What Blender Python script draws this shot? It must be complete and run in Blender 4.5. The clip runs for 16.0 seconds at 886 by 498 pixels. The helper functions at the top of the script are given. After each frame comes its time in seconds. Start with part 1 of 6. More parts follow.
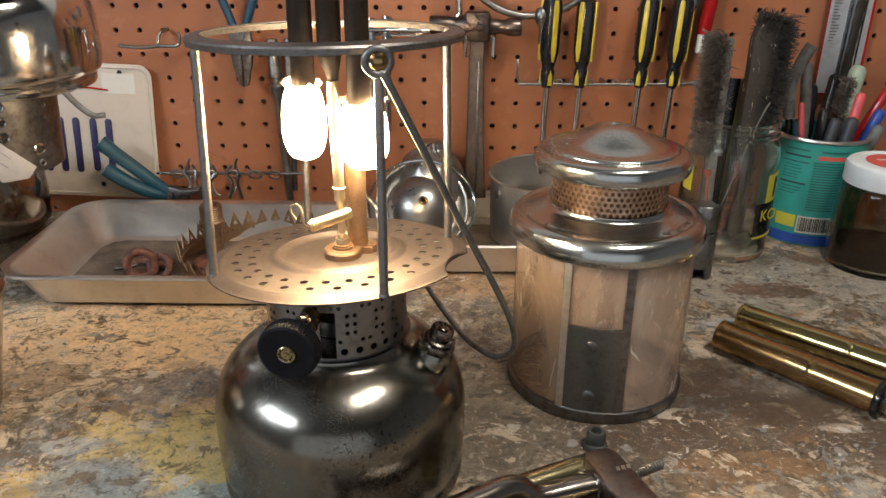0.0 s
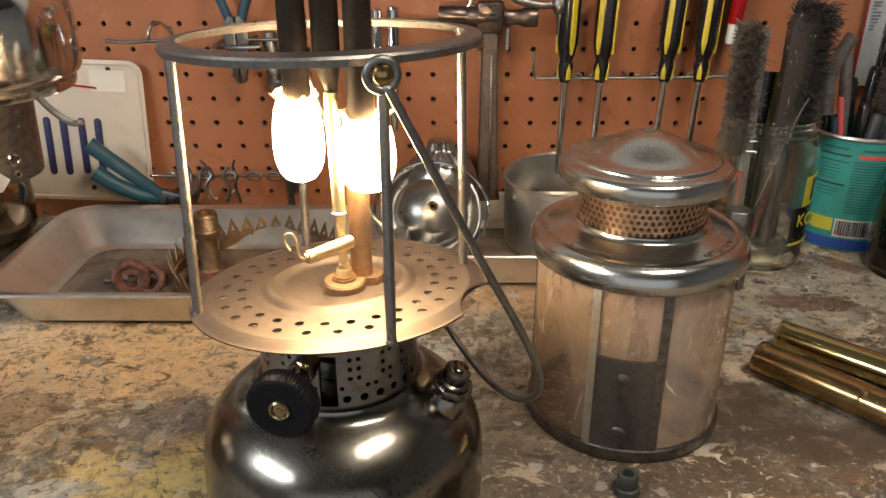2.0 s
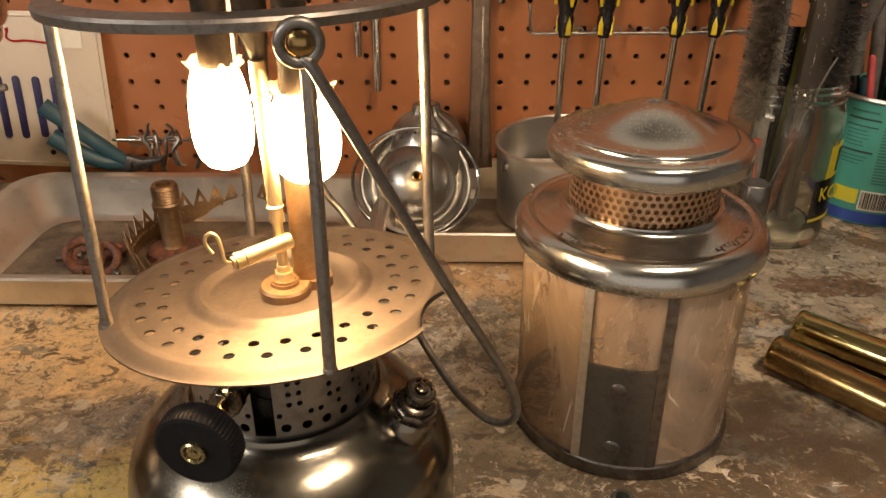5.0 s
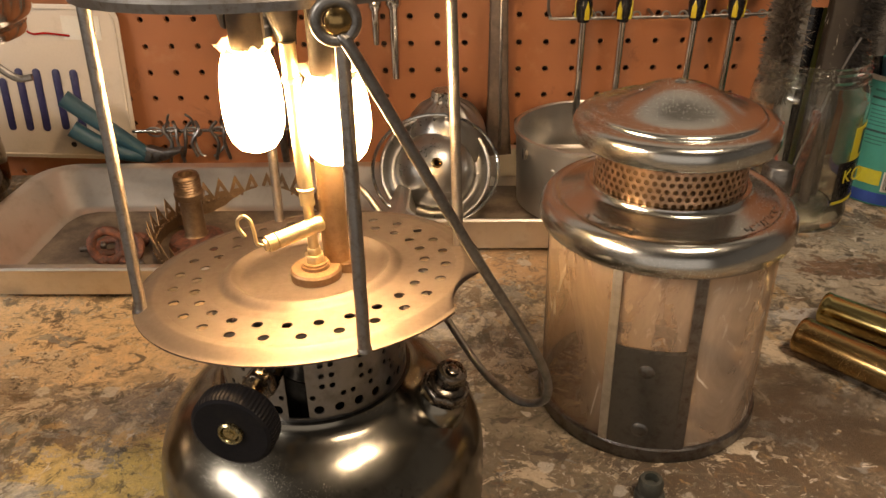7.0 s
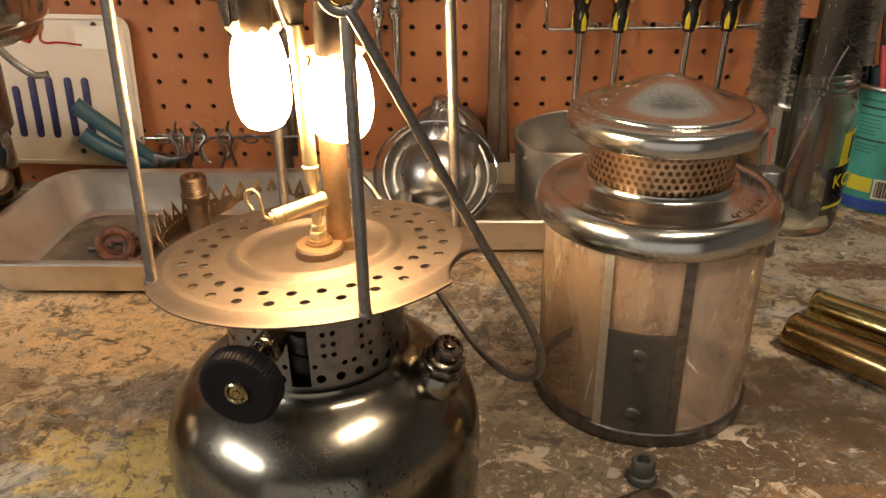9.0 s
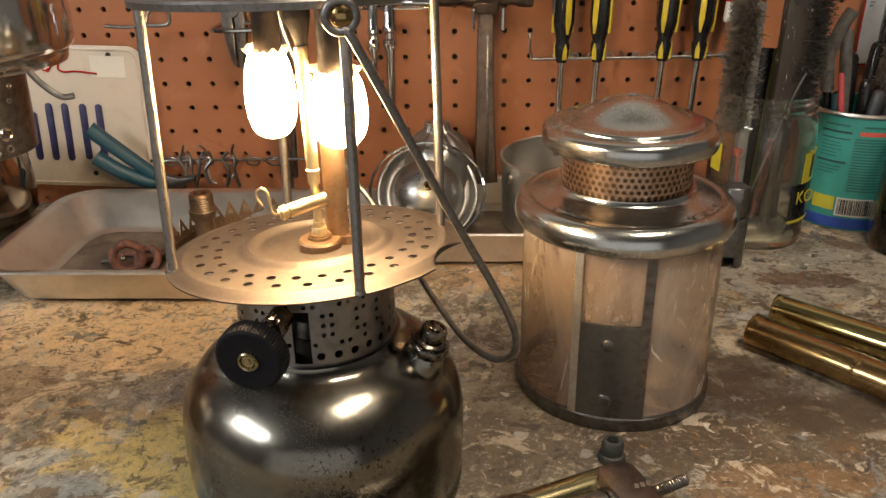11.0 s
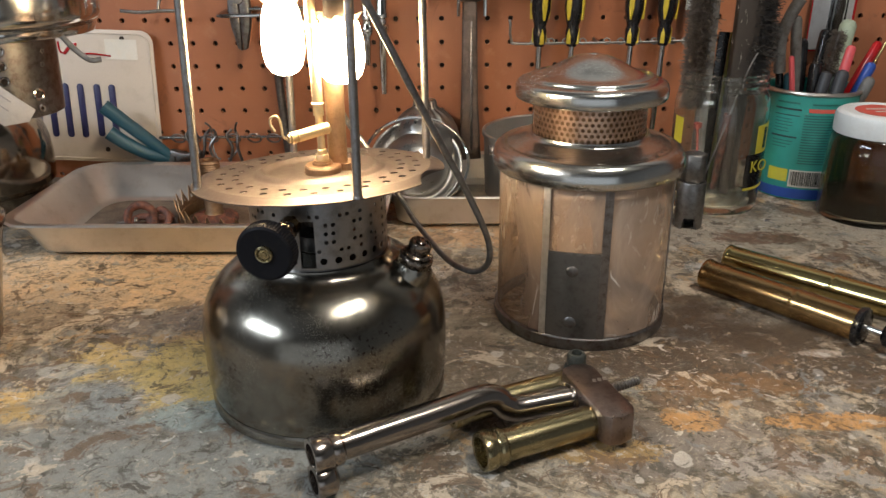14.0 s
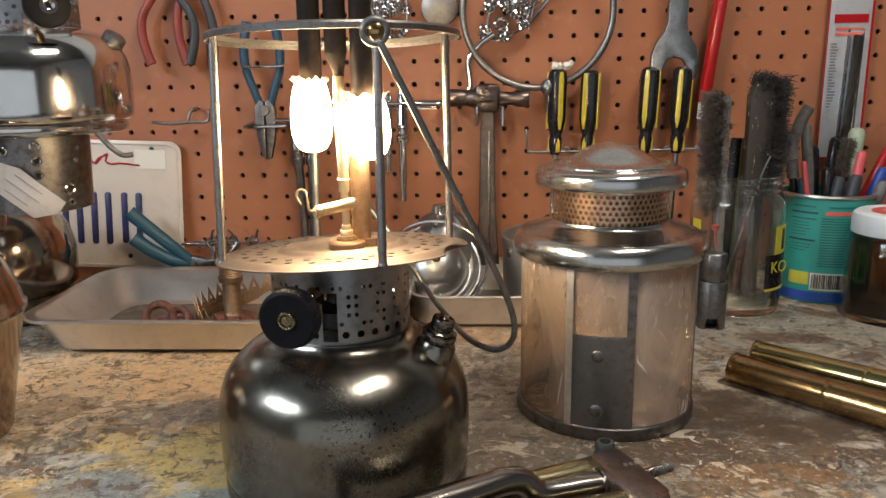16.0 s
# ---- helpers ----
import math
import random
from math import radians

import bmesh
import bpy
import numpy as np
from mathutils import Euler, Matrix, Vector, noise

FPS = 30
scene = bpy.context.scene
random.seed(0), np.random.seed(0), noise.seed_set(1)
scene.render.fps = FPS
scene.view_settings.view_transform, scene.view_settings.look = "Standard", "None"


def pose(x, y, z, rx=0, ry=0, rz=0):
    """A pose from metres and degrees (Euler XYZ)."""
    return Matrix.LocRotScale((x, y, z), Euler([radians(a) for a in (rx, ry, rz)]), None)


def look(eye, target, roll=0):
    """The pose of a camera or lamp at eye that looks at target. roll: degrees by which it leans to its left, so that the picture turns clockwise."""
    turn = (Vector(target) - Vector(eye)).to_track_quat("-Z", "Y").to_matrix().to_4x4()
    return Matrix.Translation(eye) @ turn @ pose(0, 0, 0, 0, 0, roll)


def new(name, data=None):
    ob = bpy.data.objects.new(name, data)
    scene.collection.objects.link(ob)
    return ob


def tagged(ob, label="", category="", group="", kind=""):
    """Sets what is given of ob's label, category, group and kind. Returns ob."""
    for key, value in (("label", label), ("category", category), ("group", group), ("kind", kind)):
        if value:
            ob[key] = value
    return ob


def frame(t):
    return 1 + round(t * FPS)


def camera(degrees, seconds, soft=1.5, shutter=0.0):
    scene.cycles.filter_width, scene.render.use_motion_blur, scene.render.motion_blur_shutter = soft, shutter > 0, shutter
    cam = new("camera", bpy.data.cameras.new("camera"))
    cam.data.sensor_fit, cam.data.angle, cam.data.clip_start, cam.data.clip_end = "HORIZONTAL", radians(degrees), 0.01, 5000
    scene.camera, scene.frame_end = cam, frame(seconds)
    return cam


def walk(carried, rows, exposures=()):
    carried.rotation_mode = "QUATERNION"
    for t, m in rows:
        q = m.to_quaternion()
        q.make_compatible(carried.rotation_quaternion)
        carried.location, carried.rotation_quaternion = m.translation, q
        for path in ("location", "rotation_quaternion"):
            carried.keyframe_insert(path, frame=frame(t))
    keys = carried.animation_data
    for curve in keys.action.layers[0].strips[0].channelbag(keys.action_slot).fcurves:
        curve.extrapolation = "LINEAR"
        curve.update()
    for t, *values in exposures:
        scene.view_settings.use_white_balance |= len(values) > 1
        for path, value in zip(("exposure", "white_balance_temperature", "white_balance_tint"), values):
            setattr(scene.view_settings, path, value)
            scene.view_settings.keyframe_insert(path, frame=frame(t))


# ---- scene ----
cam = camera(58.5, 16.0)
METRES, EYE, TILT, LEAN, TURN = 0.366, 0.324, 0.0, 0.0, 0.0
ROWS = [
    (0.0, 0.0, 0.0, 0.0, 0.18, -23.1, -0.41),
    (0.5, -0.0022, 0.0323, 0.0101, 0.28, -23.23, -0.29),
    (1.0, -0.0081, 0.0738, 0.0081, 0.52, -23.44, -0.17),
    (1.5, -0.0049, 0.1181, 0.0031, 0.54, -23.88, -0.02),
    (2.0, -0.0098, 0.1594, 0.0027, 0.58, -24.32, 0.1),
    (2.5, -0.0113, 0.1987, 0.0011, 0.56, -24.7, 0.2),
    (3.0, -0.0095, 0.2615, -0.0072, 0.34, -25.19, 0.21),
    (3.5, 0.0128, 0.3117, -0.0102, -0.04, -25.78, 0.34),
    (6.0, 0.0462, 0.3476, -0.0284, 2.02, -28.48, 0.28),
    (6.5, 0.036, 0.342, -0.0297, 1.8, -28.44, 0.65),
    (7.0, 0.0237, 0.3388, -0.0319, 1.72, -28.4, 1.12),
    (7.5, 0.0173, 0.333, -0.0358, 1.9, -28.22, 1.07),
    (8.0, 0.0162, 0.3183, -0.05, 1.98, -27.83, 0.68),
    (10.5, 0.0545, 0.1801, -0.0688, 1.95, -24.28, 1.4),
    (11.0, 0.0491, 0.1382, -0.0576, 1.72, -23.94, 0.9),
    (11.5, 0.044, 0.0912, -0.0537, 1.58, -23.71, 0.75),
    (12.0, 0.0502, 0.04, -0.0494, 1.33, -23.31, 0.74),
    (12.5, 0.0653, -0.0092, -0.0538, 0.97, -23.06, 0.72),
    (13.0, 0.0748, -0.0479, -0.075, 0.88, -23.19, 0.59),
    (13.5, 0.0713, -0.0752, -0.0943, 0.97, -23.18, 0.49),
    (14.0, 0.0632, -0.0883, -0.1198, 1.11, -22.61, 0.48),
    (14.5, 0.0659, -0.0973, -0.1303, 1.04, -20.97, 0.21),
    (15.0, 0.0515, -0.0921, -0.1566, 0.99, -18.82, 0.26),
    (15.5, 0.0499, -0.0948, -0.1873, 1.51, -15.63, 0.78),
    (16.0, 0.0463, -0.1099, -0.2143, 2.03, -12.74, 0.71),
]
walk(cam, [(t, pose(0, 0, EYE, TILT, LEAN, TURN) @ pose(METRES * x, METRES * y, METRES * z, 90 + pitch, roll, yaw)) for t, x, y, z, yaw, pitch, roll in ROWS],
     [(0.0, 0.16, 6450, 10), (1.5, 0.16, 6650, 10), (3.5, 0.13, 8700, 17), (7.0, 0.1, 9500, 20), (8.0, 0.1, 9300, 19), (10.5, 0.1, 7800, 13), (12.5, 0.12, 6950, 11), (14.5, 0.16, 6450, 10), (16.0, 0.18, 6450, 10)])

# ---- light ----
def lamp(name, kind, m, energy, color, **kw):
    d = bpy.data.lights.new(name, kind)
    d.energy, d.color = energy, color
    for k, v in kw.items():
        if k == "size":
            d.size = v
        elif k == "size_y":
            d.shape = "RECTANGLE"
            d.size_y = v
    o = new(name, d)
    o.matrix_world = m
    return tagged(o, kind="structure")


world = bpy.data.worlds.new("world")
scene.world = world
world.use_nodes = True
world.node_tree.nodes["Background"].inputs[0].default_value = (0.9, 0.85, 0.8, 1)
world.node_tree.nodes["Background"].inputs[1].default_value = 0.02
ROOM_LAMP, COOL_LAMP, REAR_FILL, MANTLE = 14.5, 21.0, 11.0, 174.0
lamp("ceiling_lamp", "AREA", look((0.46, 0.0, 1.40), (0.0, 0.36, 0)), ROOM_LAMP, (1.0, 0.93, 0.82), size=0.55, size_y=0.2)
# unseen cool lamp, placed by the bluish highlight on the tank's left shoulder
lamp("cool_left_lamp", "AREA", look((-1.35, -0.45, 0.95), (-0.1, 0.45, 0.45)), COOL_LAMP, (0.8, 0.9, 1.0), size=0.9, size_y=0.3)
# added broad fill behind the camera to brighten reflections in the chrome
lamp("rear_fill_lamp", "AREA", look((-0.2, -2.5, 0.15), (-0.2, 0.5, 0.15)), REAR_FILL, (0.85, 0.93, 1.0), size=3.6, size_y=1.8)


# ---- materials ----
class Mat:
    """A node material with a Principled shader and small helpers."""

    def __init__(self, name, rough=0.5, metal=0.0):
        self.m = bpy.data.materials.new(name)
        self.m.use_nodes = True
        self.t = self.m.node_tree
        self.p = self.t.nodes["Principled BSDF"]
        self.p.inputs["Roughness"].default_value = rough
        self.p.inputs["Metallic"].default_value = metal
        self.co = None

    def node(self, kind, **kw):
        n = self.t.nodes.new(kind)
        for k, v in kw.items():
            n.inputs[k].default_value = v
        return n

    def link(self, a, b):
        self.t.links.new(a, b)

    def coords(self):
        if not self.co:
            self.co = self.node("ShaderNodeTexCoord").outputs["Object"]
        return self.co

    def noise(self, scale, detail=5.0, rough=0.6, stretch=None, distort=0.0):
        n = self.node("ShaderNodeTexNoise", Scale=scale, Detail=detail, Roughness=rough, Distortion=distort)
        src = self.coords()
        if stretch:
            mp = self.node("ShaderNodeMapping", Scale=stretch)
            self.link(src, mp.inputs["Vector"])
            src = mp.outputs[0]
        self.link(src, n.inputs["Vector"])
        return n.outputs["Fac"]

    def ramp(self, fac, a, b):
        r = self.node("ShaderNodeMapRange")
        r.inputs["From Min"].default_value, r.inputs["From Max"].default_value = a, b
        self.link(fac, r.inputs["Value"])
        return r.outputs[0]

    def span(self, fac, a, b, lo, hi):
        r = self.node("ShaderNodeMapRange")
        for k, v in zip(("From Min", "From Max", "To Min", "To Max"), (a, b, lo, hi)):
            r.inputs[k].default_value = v
        self.link(fac, r.inputs["Value"])
        return r.outputs[0]

    def mix(self, fac, a, b):
        n = self.t.nodes.new("ShaderNodeMix")
        n.data_type = "RGBA"
        for s, v in ((n.inputs[0], fac), (n.inputs[6], a), (n.inputs[7], b)):
            if isinstance(v, (tuple, list)):
                s.default_value = (*v[:3], 1)
            elif isinstance(v, float):
                s.default_value = v
            else:
                self.link(v, s)
        return n.outputs[2]

    def math(self, op, a, b):
        n = self.t.nodes.new("ShaderNodeMath")
        n.operation = op
        n.use_clamp = True
        for s, v in ((n.inputs[0], a), (n.inputs[1], b)):
            if isinstance(v, float):
                s.default_value = v
            else:
                self.link(v, s)
        return n.outputs[0]

    def color(self, c):
        if isinstance(c, tuple):
            self.p.inputs["Base Color"].default_value = (*c, 1)
        else:
            self.link(c, self.p.inputs["Base Color"])

    def rough(self, s):
        self.link(s, self.p.inputs["Roughness"])

    def bump(self, fac, strength=0.2, dist=0.001):
        n = self.node("ShaderNodeBump", Strength=strength, Distance=dist)
        self.link(fac, n.inputs["Height"])
        self.link(n.outputs[0], self.p.inputs["Normal"])


def metal(name, base, stain, rough=(0.2, 0.4), scale=40.0, bump=0.06, amount=(0.45, 0.7), fine=400.0, metallic=1.0, stretch=None):
    m = Mat(name, rough[0], metallic)
    big = m.noise(scale, 6, 0.65, stretch)
    small = m.noise(fine, 3, 0.6, stretch)
    spots = m.ramp(m.noise(scale * 2.7, 8, 0.75, stretch), amount[0], amount[1])
    m.color(m.mix(spots, m.mix(big, base, tuple(0.82 * c for c in base)), stain))
    m.rough(m.math("ADD", m.span(big, 0.3, 0.75, rough[0], rough[1]), m.span(small, 0.3, 0.7, -0.05, 0.06)))
    m.bump(small, bump, 0.0004)
    return m.m


def paint(name, base, other=None, rough=0.45, scale=60.0, bump=0.08, amount=(0.5, 0.75), fine=500.0, coat=0.0):
    m = Mat(name, rough)
    other = other or tuple(0.7 * c for c in base)
    f = m.ramp(m.noise(scale, 7, 0.7), amount[0], amount[1])
    g = m.noise(fine, 4, 0.65)
    m.color(m.mix(f, m.mix(g, base, tuple(0.86 * c for c in base)), other))
    m.rough(m.span(g, 0.3, 0.7, max(rough - 0.1, 0.05), rough + 0.1))
    m.bump(g, bump, 0.0005)
    m.p.inputs["Coat Weight"].default_value = coat
    return m.m


def glass(name, tint, rough=0.02, ior=1.45):
    m = Mat(name, rough)
    m.color(tint)
    m.p.inputs["Transmission Weight"].default_value = 1.0
    m.p.inputs["IOR"].default_value = ior
    return m.m


def glow(name, color, strength):
    m = Mat(name, 0.9)
    m.color((0.8, 0.78, 0.7))
    m.p.inputs["Emission Color"].default_value = (*color, 1)
    m.p.inputs["Emission Strength"].default_value = strength
    return m.m


NICKEL = metal("worn_nickel", (0.235, 0.22, 0.19), (0.16, 0.14, 0.11), (0.16, 0.29), 20, 0.006, (0.45, 0.8), 1600.0)


def dented(mat, scale, strength, specks):
    """Shallow waves in the metal and dark pits in its plating."""
    t = mat.node_tree
    p = t.nodes["Principled BSDF"]
    co = t.nodes.new("ShaderNodeTexCoord")
    wave, pits, gate = (t.nodes.new("ShaderNodeTexNoise") for _ in range(3))
    for n, sc, d in ((wave, scale, 3), (pits, 520.0, 3), (gate, 16.0, 4)):
        n.inputs["Scale"].default_value, n.inputs["Detail"].default_value = sc, d
        t.links.new(co.outputs["Object"], n.inputs["Vector"])
    b = t.nodes.new("ShaderNodeBump")
    b.inputs["Strength"].default_value, b.inputs["Distance"].default_value = strength, 0.002
    t.links.new(wave.outputs["Fac"], b.inputs["Height"])
    old = p.inputs["Normal"].links[0].from_node
    t.links.new(b.outputs[0], old.inputs["Normal"])
    masks = []
    for n, lo, hi in ((pits, 0.58, 0.64), (gate, 0.46, 0.58)):
        r = t.nodes.new("ShaderNodeMapRange")
        r.inputs["From Min"].default_value, r.inputs["From Max"].default_value = lo, hi
        t.links.new(n.outputs["Fac"], r.inputs["Value"])
        masks.append(r)
    mul = t.nodes.new("ShaderNodeMath")
    mul.operation = "MULTIPLY"
    t.links.new(masks[0].outputs[0], mul.inputs[0])
    t.links.new(masks[1].outputs[0], mul.inputs[1])
    mx = t.nodes.new("ShaderNodeMix")
    mx.data_type = "RGBA"
    mx.inputs[7].default_value = (*specks, 1)
    t.links.new(mul.outputs[0], mx.inputs[0])
    t.links.new(p.inputs["Base Color"].links[0].from_socket, mx.inputs[6])
    t.links.new(mx.outputs[2], p.inputs["Base Color"])


dented(NICKEL, 30.0, 0.22, (0.07, 0.055, 0.045))
HOOD = metal("hood_nickel", (0.56, 0.565, 0.55), (0.45, 0.44, 0.41), (0.17, 0.27), 18, 0.003, (0.5, 0.95), 1200.0)
BOWL = metal("bowl_steel", (0.37, 0.36, 0.345), (0.27, 0.25, 0.23), (0.27, 0.4), 26, 0.03, (0.55, 0.85))
CHROME = metal("chrome", (0.72, 0.71, 0.69), (0.42, 0.38, 0.33), (0.05, 0.16), 18, 0.02, (0.55, 0.85))
STEEL = metal("deflector_steel", (0.155, 0.127, 0.113), (0.11, 0.087, 0.076), (0.54, 0.66), 45, 0.05, (0.5, 0.78))
WIRE = metal("dull_wire", (0.27, 0.265, 0.26), (0.13, 0.12, 0.11), (0.33, 0.5), 60, 0.15, (0.45, 0.7))
POST = metal("post_steel", (0.28, 0.265, 0.255), (0.16, 0.12, 0.095), (0.34, 0.52), 120, 0.25, (0.5, 0.72))
PERF = metal("collar_steel", (0.29, 0.29, 0.30), (0.17, 0.16, 0.155), (0.28, 0.42), 40, 0.06)
BRASS = metal("old_brass", (0.40, 0.265, 0.12), (0.25, 0.15, 0.065), (0.18, 0.27), 30, 0.008, (0.5, 0.8), 1400.0)
BRASS_CLEAN = metal("brass", (0.49, 0.40, 0.18), (0.38, 0.29, 0.12), (0.15, 0.22), 20, 0.006, (0.56, 1.0), 1400.0)
COPPER = metal("heated_copper", (0.60, 0.42, 0.31), (0.34, 0.21, 0.14), (0.28, 0.45), 70, 0.08, (0.45, 0.72))
ALU = metal("aluminium", (0.70, 0.66, 0.61), (0.5, 0.45, 0.39), (0.3, 0.46), 22, 0.05, (0.5, 0.8))
TOOL_STEEL = metal("worn_tube_steel", (0.33, 0.295, 0.27), (0.25, 0.215, 0.19), (0.17, 0.23), 14, 0.004, (0.6, 1.0), 1600.0)
TOOL_BRASS = metal("dull_brass", (0.38, 0.325, 0.19), (0.29, 0.24, 0.14), (0.2, 0.27), 16, 0.004, (0.55, 1.0), 1600.0)
POT_ALU = metal("pot_aluminium", (0.66, 0.64, 0.61), (0.5, 0.47, 0.43), (0.3, 0.4), 16, 0.03, (0.5, 0.85))
DOOR = metal("door_steel", (0.21, 0.205, 0.2), (0.11, 0.10, 0.09), (0.34, 0.5), 50, 0.05, (0.5, 0.8))
CARD = paint("dusty_card", (0.34, 0.34, 0.35), (0.23, 0.22, 0.21), 0.7, 40, 0.05)
BRONZE = metal("tarnished_bronze", (0.43, 0.355, 0.28), (0.24, 0.18, 0.13), (0.08, 0.2), 22, 0.03, (0.45, 0.9))
CAP_METAL = metal("cap_nickel", (0.2, 0.175, 0.15), (0.1, 0.08, 0.065), (0.18, 0.32), 60, 0.04)
OLD_BRONZE = metal("dull_bronze", (0.36, 0.24, 0.15), (0.2, 0.12, 0.075), (0.42, 0.58), 60, 0.15, (0.45, 0.75))
GUN = metal("dark_steel", (0.225, 0.22, 0.22), (0.1, 0.075, 0.06), (0.3, 0.5), 60, 0.1)
RUST = paint("rusty_iron", (0.05, 0.02, 0.014), (0.17, 0.055, 0.03), 0.7, 160, 0.5, (0.42, 0.62))
SOOT = paint("sooty_tube", (0.014, 0.01, 0.008), (0.03, 0.02, 0.015), 0.7, 60, 0.2)
SOOT.node_tree.nodes["Principled BSDF"].inputs["Specular IOR Level"].default_value = 0.15
GENERATOR = metal("hot_brass", (0.66, 0.53, 0.34), (0.48, 0.34, 0.2), (0.34, 0.5), 60, 0.05, (0.5, 0.8))
KNOB = paint("black_bakelite", (0.008, 0.008, 0.01), (0.014, 0.013, 0.012), 0.5, 90, 0.08)
KNOB.node_tree.nodes["Principled BSDF"].inputs["Specular IOR Level"].default_value = 0.09
BLACK = paint("black_plastic", (0.009, 0.009, 0.010), (0.016, 0.015, 0.014), 0.22, 90, 0.03)
RUBBER = paint("grimy_rubber", (0.035, 0.04, 0.036), (0.07, 0.065, 0.05), 0.6, 160, 0.25)
WHITE = paint("white_plastic", (0.72, 0.74, 0.74), (0.6, 0.6, 0.58), 0.4, 60, 0.03)
PAPER = paint("paper", (0.64, 0.61, 0.55), (0.62, 0.55, 0.46), 0.8, 60, 0.08)
FADED_CARD = paint("dirty_tag_card", (0.45, 0.42, 0.39), (0.33, 0.30, 0.27), 0.8, 90, 0.08)
FADED = paint("faded_pen", (0.30, 0.28, 0.28), None, 0.8, 60, 0.03)
PLATE = paint("plate_paint", (0.57, 0.50, 0.43), (0.44, 0.38, 0.31), 0.38, 45, 0.05, (0.52, 0.78), coat=0.2)
NAVY = paint("navy_paint", (0.022, 0.022, 0.075), (0.05, 0.045, 0.1), 0.4, 120, 0.05)
RED = paint("red_paint", (0.36, 0.008, 0.011), (0.28, 0.008, 0.011), 0.2, 60, 0.03, coat=0.4)
RED_MUTED = paint("red_label", (0.62, 0.10, 0.07), (0.5, 0.1, 0.08), 0.5, 80, 0.03)
YELLOW = paint("yellow_plastic", (0.52, 0.39, 0.03), (0.36, 0.26, 0.03), 0.35, 90, 0.04, (0.5, 0.75), coat=0.3)
LABEL_YELLOW = paint("yellow_label", (0.50, 0.44, 0.035), (0.38, 0.33, 0.04), 0.5, 60, 0.03)
TEAL = paint("teal_print", (0.03, 0.27, 0.225), (0.026, 0.21, 0.175), 0.35, 50, 0.03, coat=0.2)
BLUE = paint("blue_print", (0.02, 0.07, 0.33), (0.02, 0.05, 0.25), 0.4, 50, 0.03)
INK = paint("printed_ink", (0.02, 0.035, 0.035), None, 0.5, 60, 0.02)
INK_GREEN = paint("green_ink", (0.02, 0.12, 0.10), None, 0.5, 60, 0.02)
GRIP_BLUE = paint("blue_grip", (0.014, 0.055, 0.10), (0.02, 0.06, 0.10), 0.45, 70, 0.06)
GRIP_TEAL = paint("teal_grip", (0.012, 0.062, 0.09), (0.02, 0.055, 0.07), 0.45, 60, 0.06)
GRIP_RED = paint("red_grip", (0.25, 0.04, 0.028), (0.16, 0.03, 0.022), 0.5, 60, 0.06)
GRIP_GREY = paint("grey_grip", (0.04, 0.042, 0.048), (0.02, 0.02, 0.023), 0.5, 60, 0.06)
WOOD = paint("grey_wood", (0.105, 0.075, 0.058), (0.05, 0.033, 0.026), 0.65, 90, 0.3, (0.4, 0.65))
WOOD_DARK = paint("dark_wood", (0.05, 0.035, 0.026), (0.09, 0.065, 0.05), 0.6, 90, 0.2)
BRISTLE = paint("wire_bristles", (0.075, 0.058, 0.046), (0.16, 0.13, 0.105), 0.55, 200, 0.2)
BRISTLE_DARK = paint("dark_bristles", (0.014, 0.012, 0.011), (0.036, 0.03, 0.026), 0.7, 200, 0.2)
GRUBBY = paint("grubby_grey", (0.15, 0.147, 0.14), (0.075, 0.065, 0.056), 0.55, 90, 0.2, (0.42, 0.65))
PINK = paint("pink_plastic", (0.6, 0.09, 0.1), (0.45, 0.07, 0.08), 0.4, 70, 0.03)
SAGE = paint("sage_plastic", (0.33, 0.40, 0.31), (0.2, 0.24, 0.18), 0.45, 80, 0.08)
MANTLE_GLOW = glow("glowing_mantle", (1.0, 0.74, 0.42), MANTLE)
MANTLE_SKIRT = paint("mantle_cloth", (0.6, 0.52, 0.42), (0.35, 0.27, 0.2), 0.9, 300, 0.4)


def grimy_glass(name, tint, haze, lo, hi):
    """Real glass under a thin uneven film of dust."""
    m = Mat(name, 0.02)
    m.color(tint)
    m.p.inputs["Transmission Weight"].default_value = 1.0
    m.p.inputs["IOR"].default_value = 1.45
    d = m.node("ShaderNodeBsdfDiffuse", Color=(*haze, 1))
    mx = m.t.nodes.new("ShaderNodeMixShader")
    m.link(m.span(m.noise(55, 6, 0.7, (1, 1, 0.4)), 0.35, 0.7, lo, hi), mx.inputs[0])
    m.link(m.p.outputs[0], mx.inputs[1])
    m.link(d.outputs[0], mx.inputs[2])
    m.link(mx.outputs[0], m.t.nodes["Material Output"].inputs["Surface"])
    return m.m


CLEAR = grimy_glass("dusty_glass", (0.86, 0.88, 0.84), (0.2, 0.19, 0.165), 0.01, 0.05)
AMBER = glass("brown_glass", (0.47, 0.44, 0.35), 0.04)
LIQUID = paint("dark_oil", (0.018, 0.012, 0.008), (0.03, 0.02, 0.012), 0.12, 20, 0.0)
BLOCK = metal("brown_steel", (0.27, 0.215, 0.19), (0.14, 0.105, 0.09), (0.28, 0.42), 50, 0.05)
DISC = metal("dull_tin", (0.34, 0.31, 0.28), (0.22, 0.19, 0.16), (0.4, 0.55), 40, 0.05)
HAMMER = metal("brown_forged_steel", (0.16, 0.125, 0.11), (0.085, 0.06, 0.05), (0.28, 0.42), 50, 0.05)
ROOM = paint("room_paint", (0.36, 0.355, 0.345), (0.29, 0.28, 0.27), 0.8, 4, 0.05)
CEILING = paint("ceiling_paint", (0.15, 0.145, 0.14), (0.11, 0.105, 0.10), 0.85, 4, 0.05)
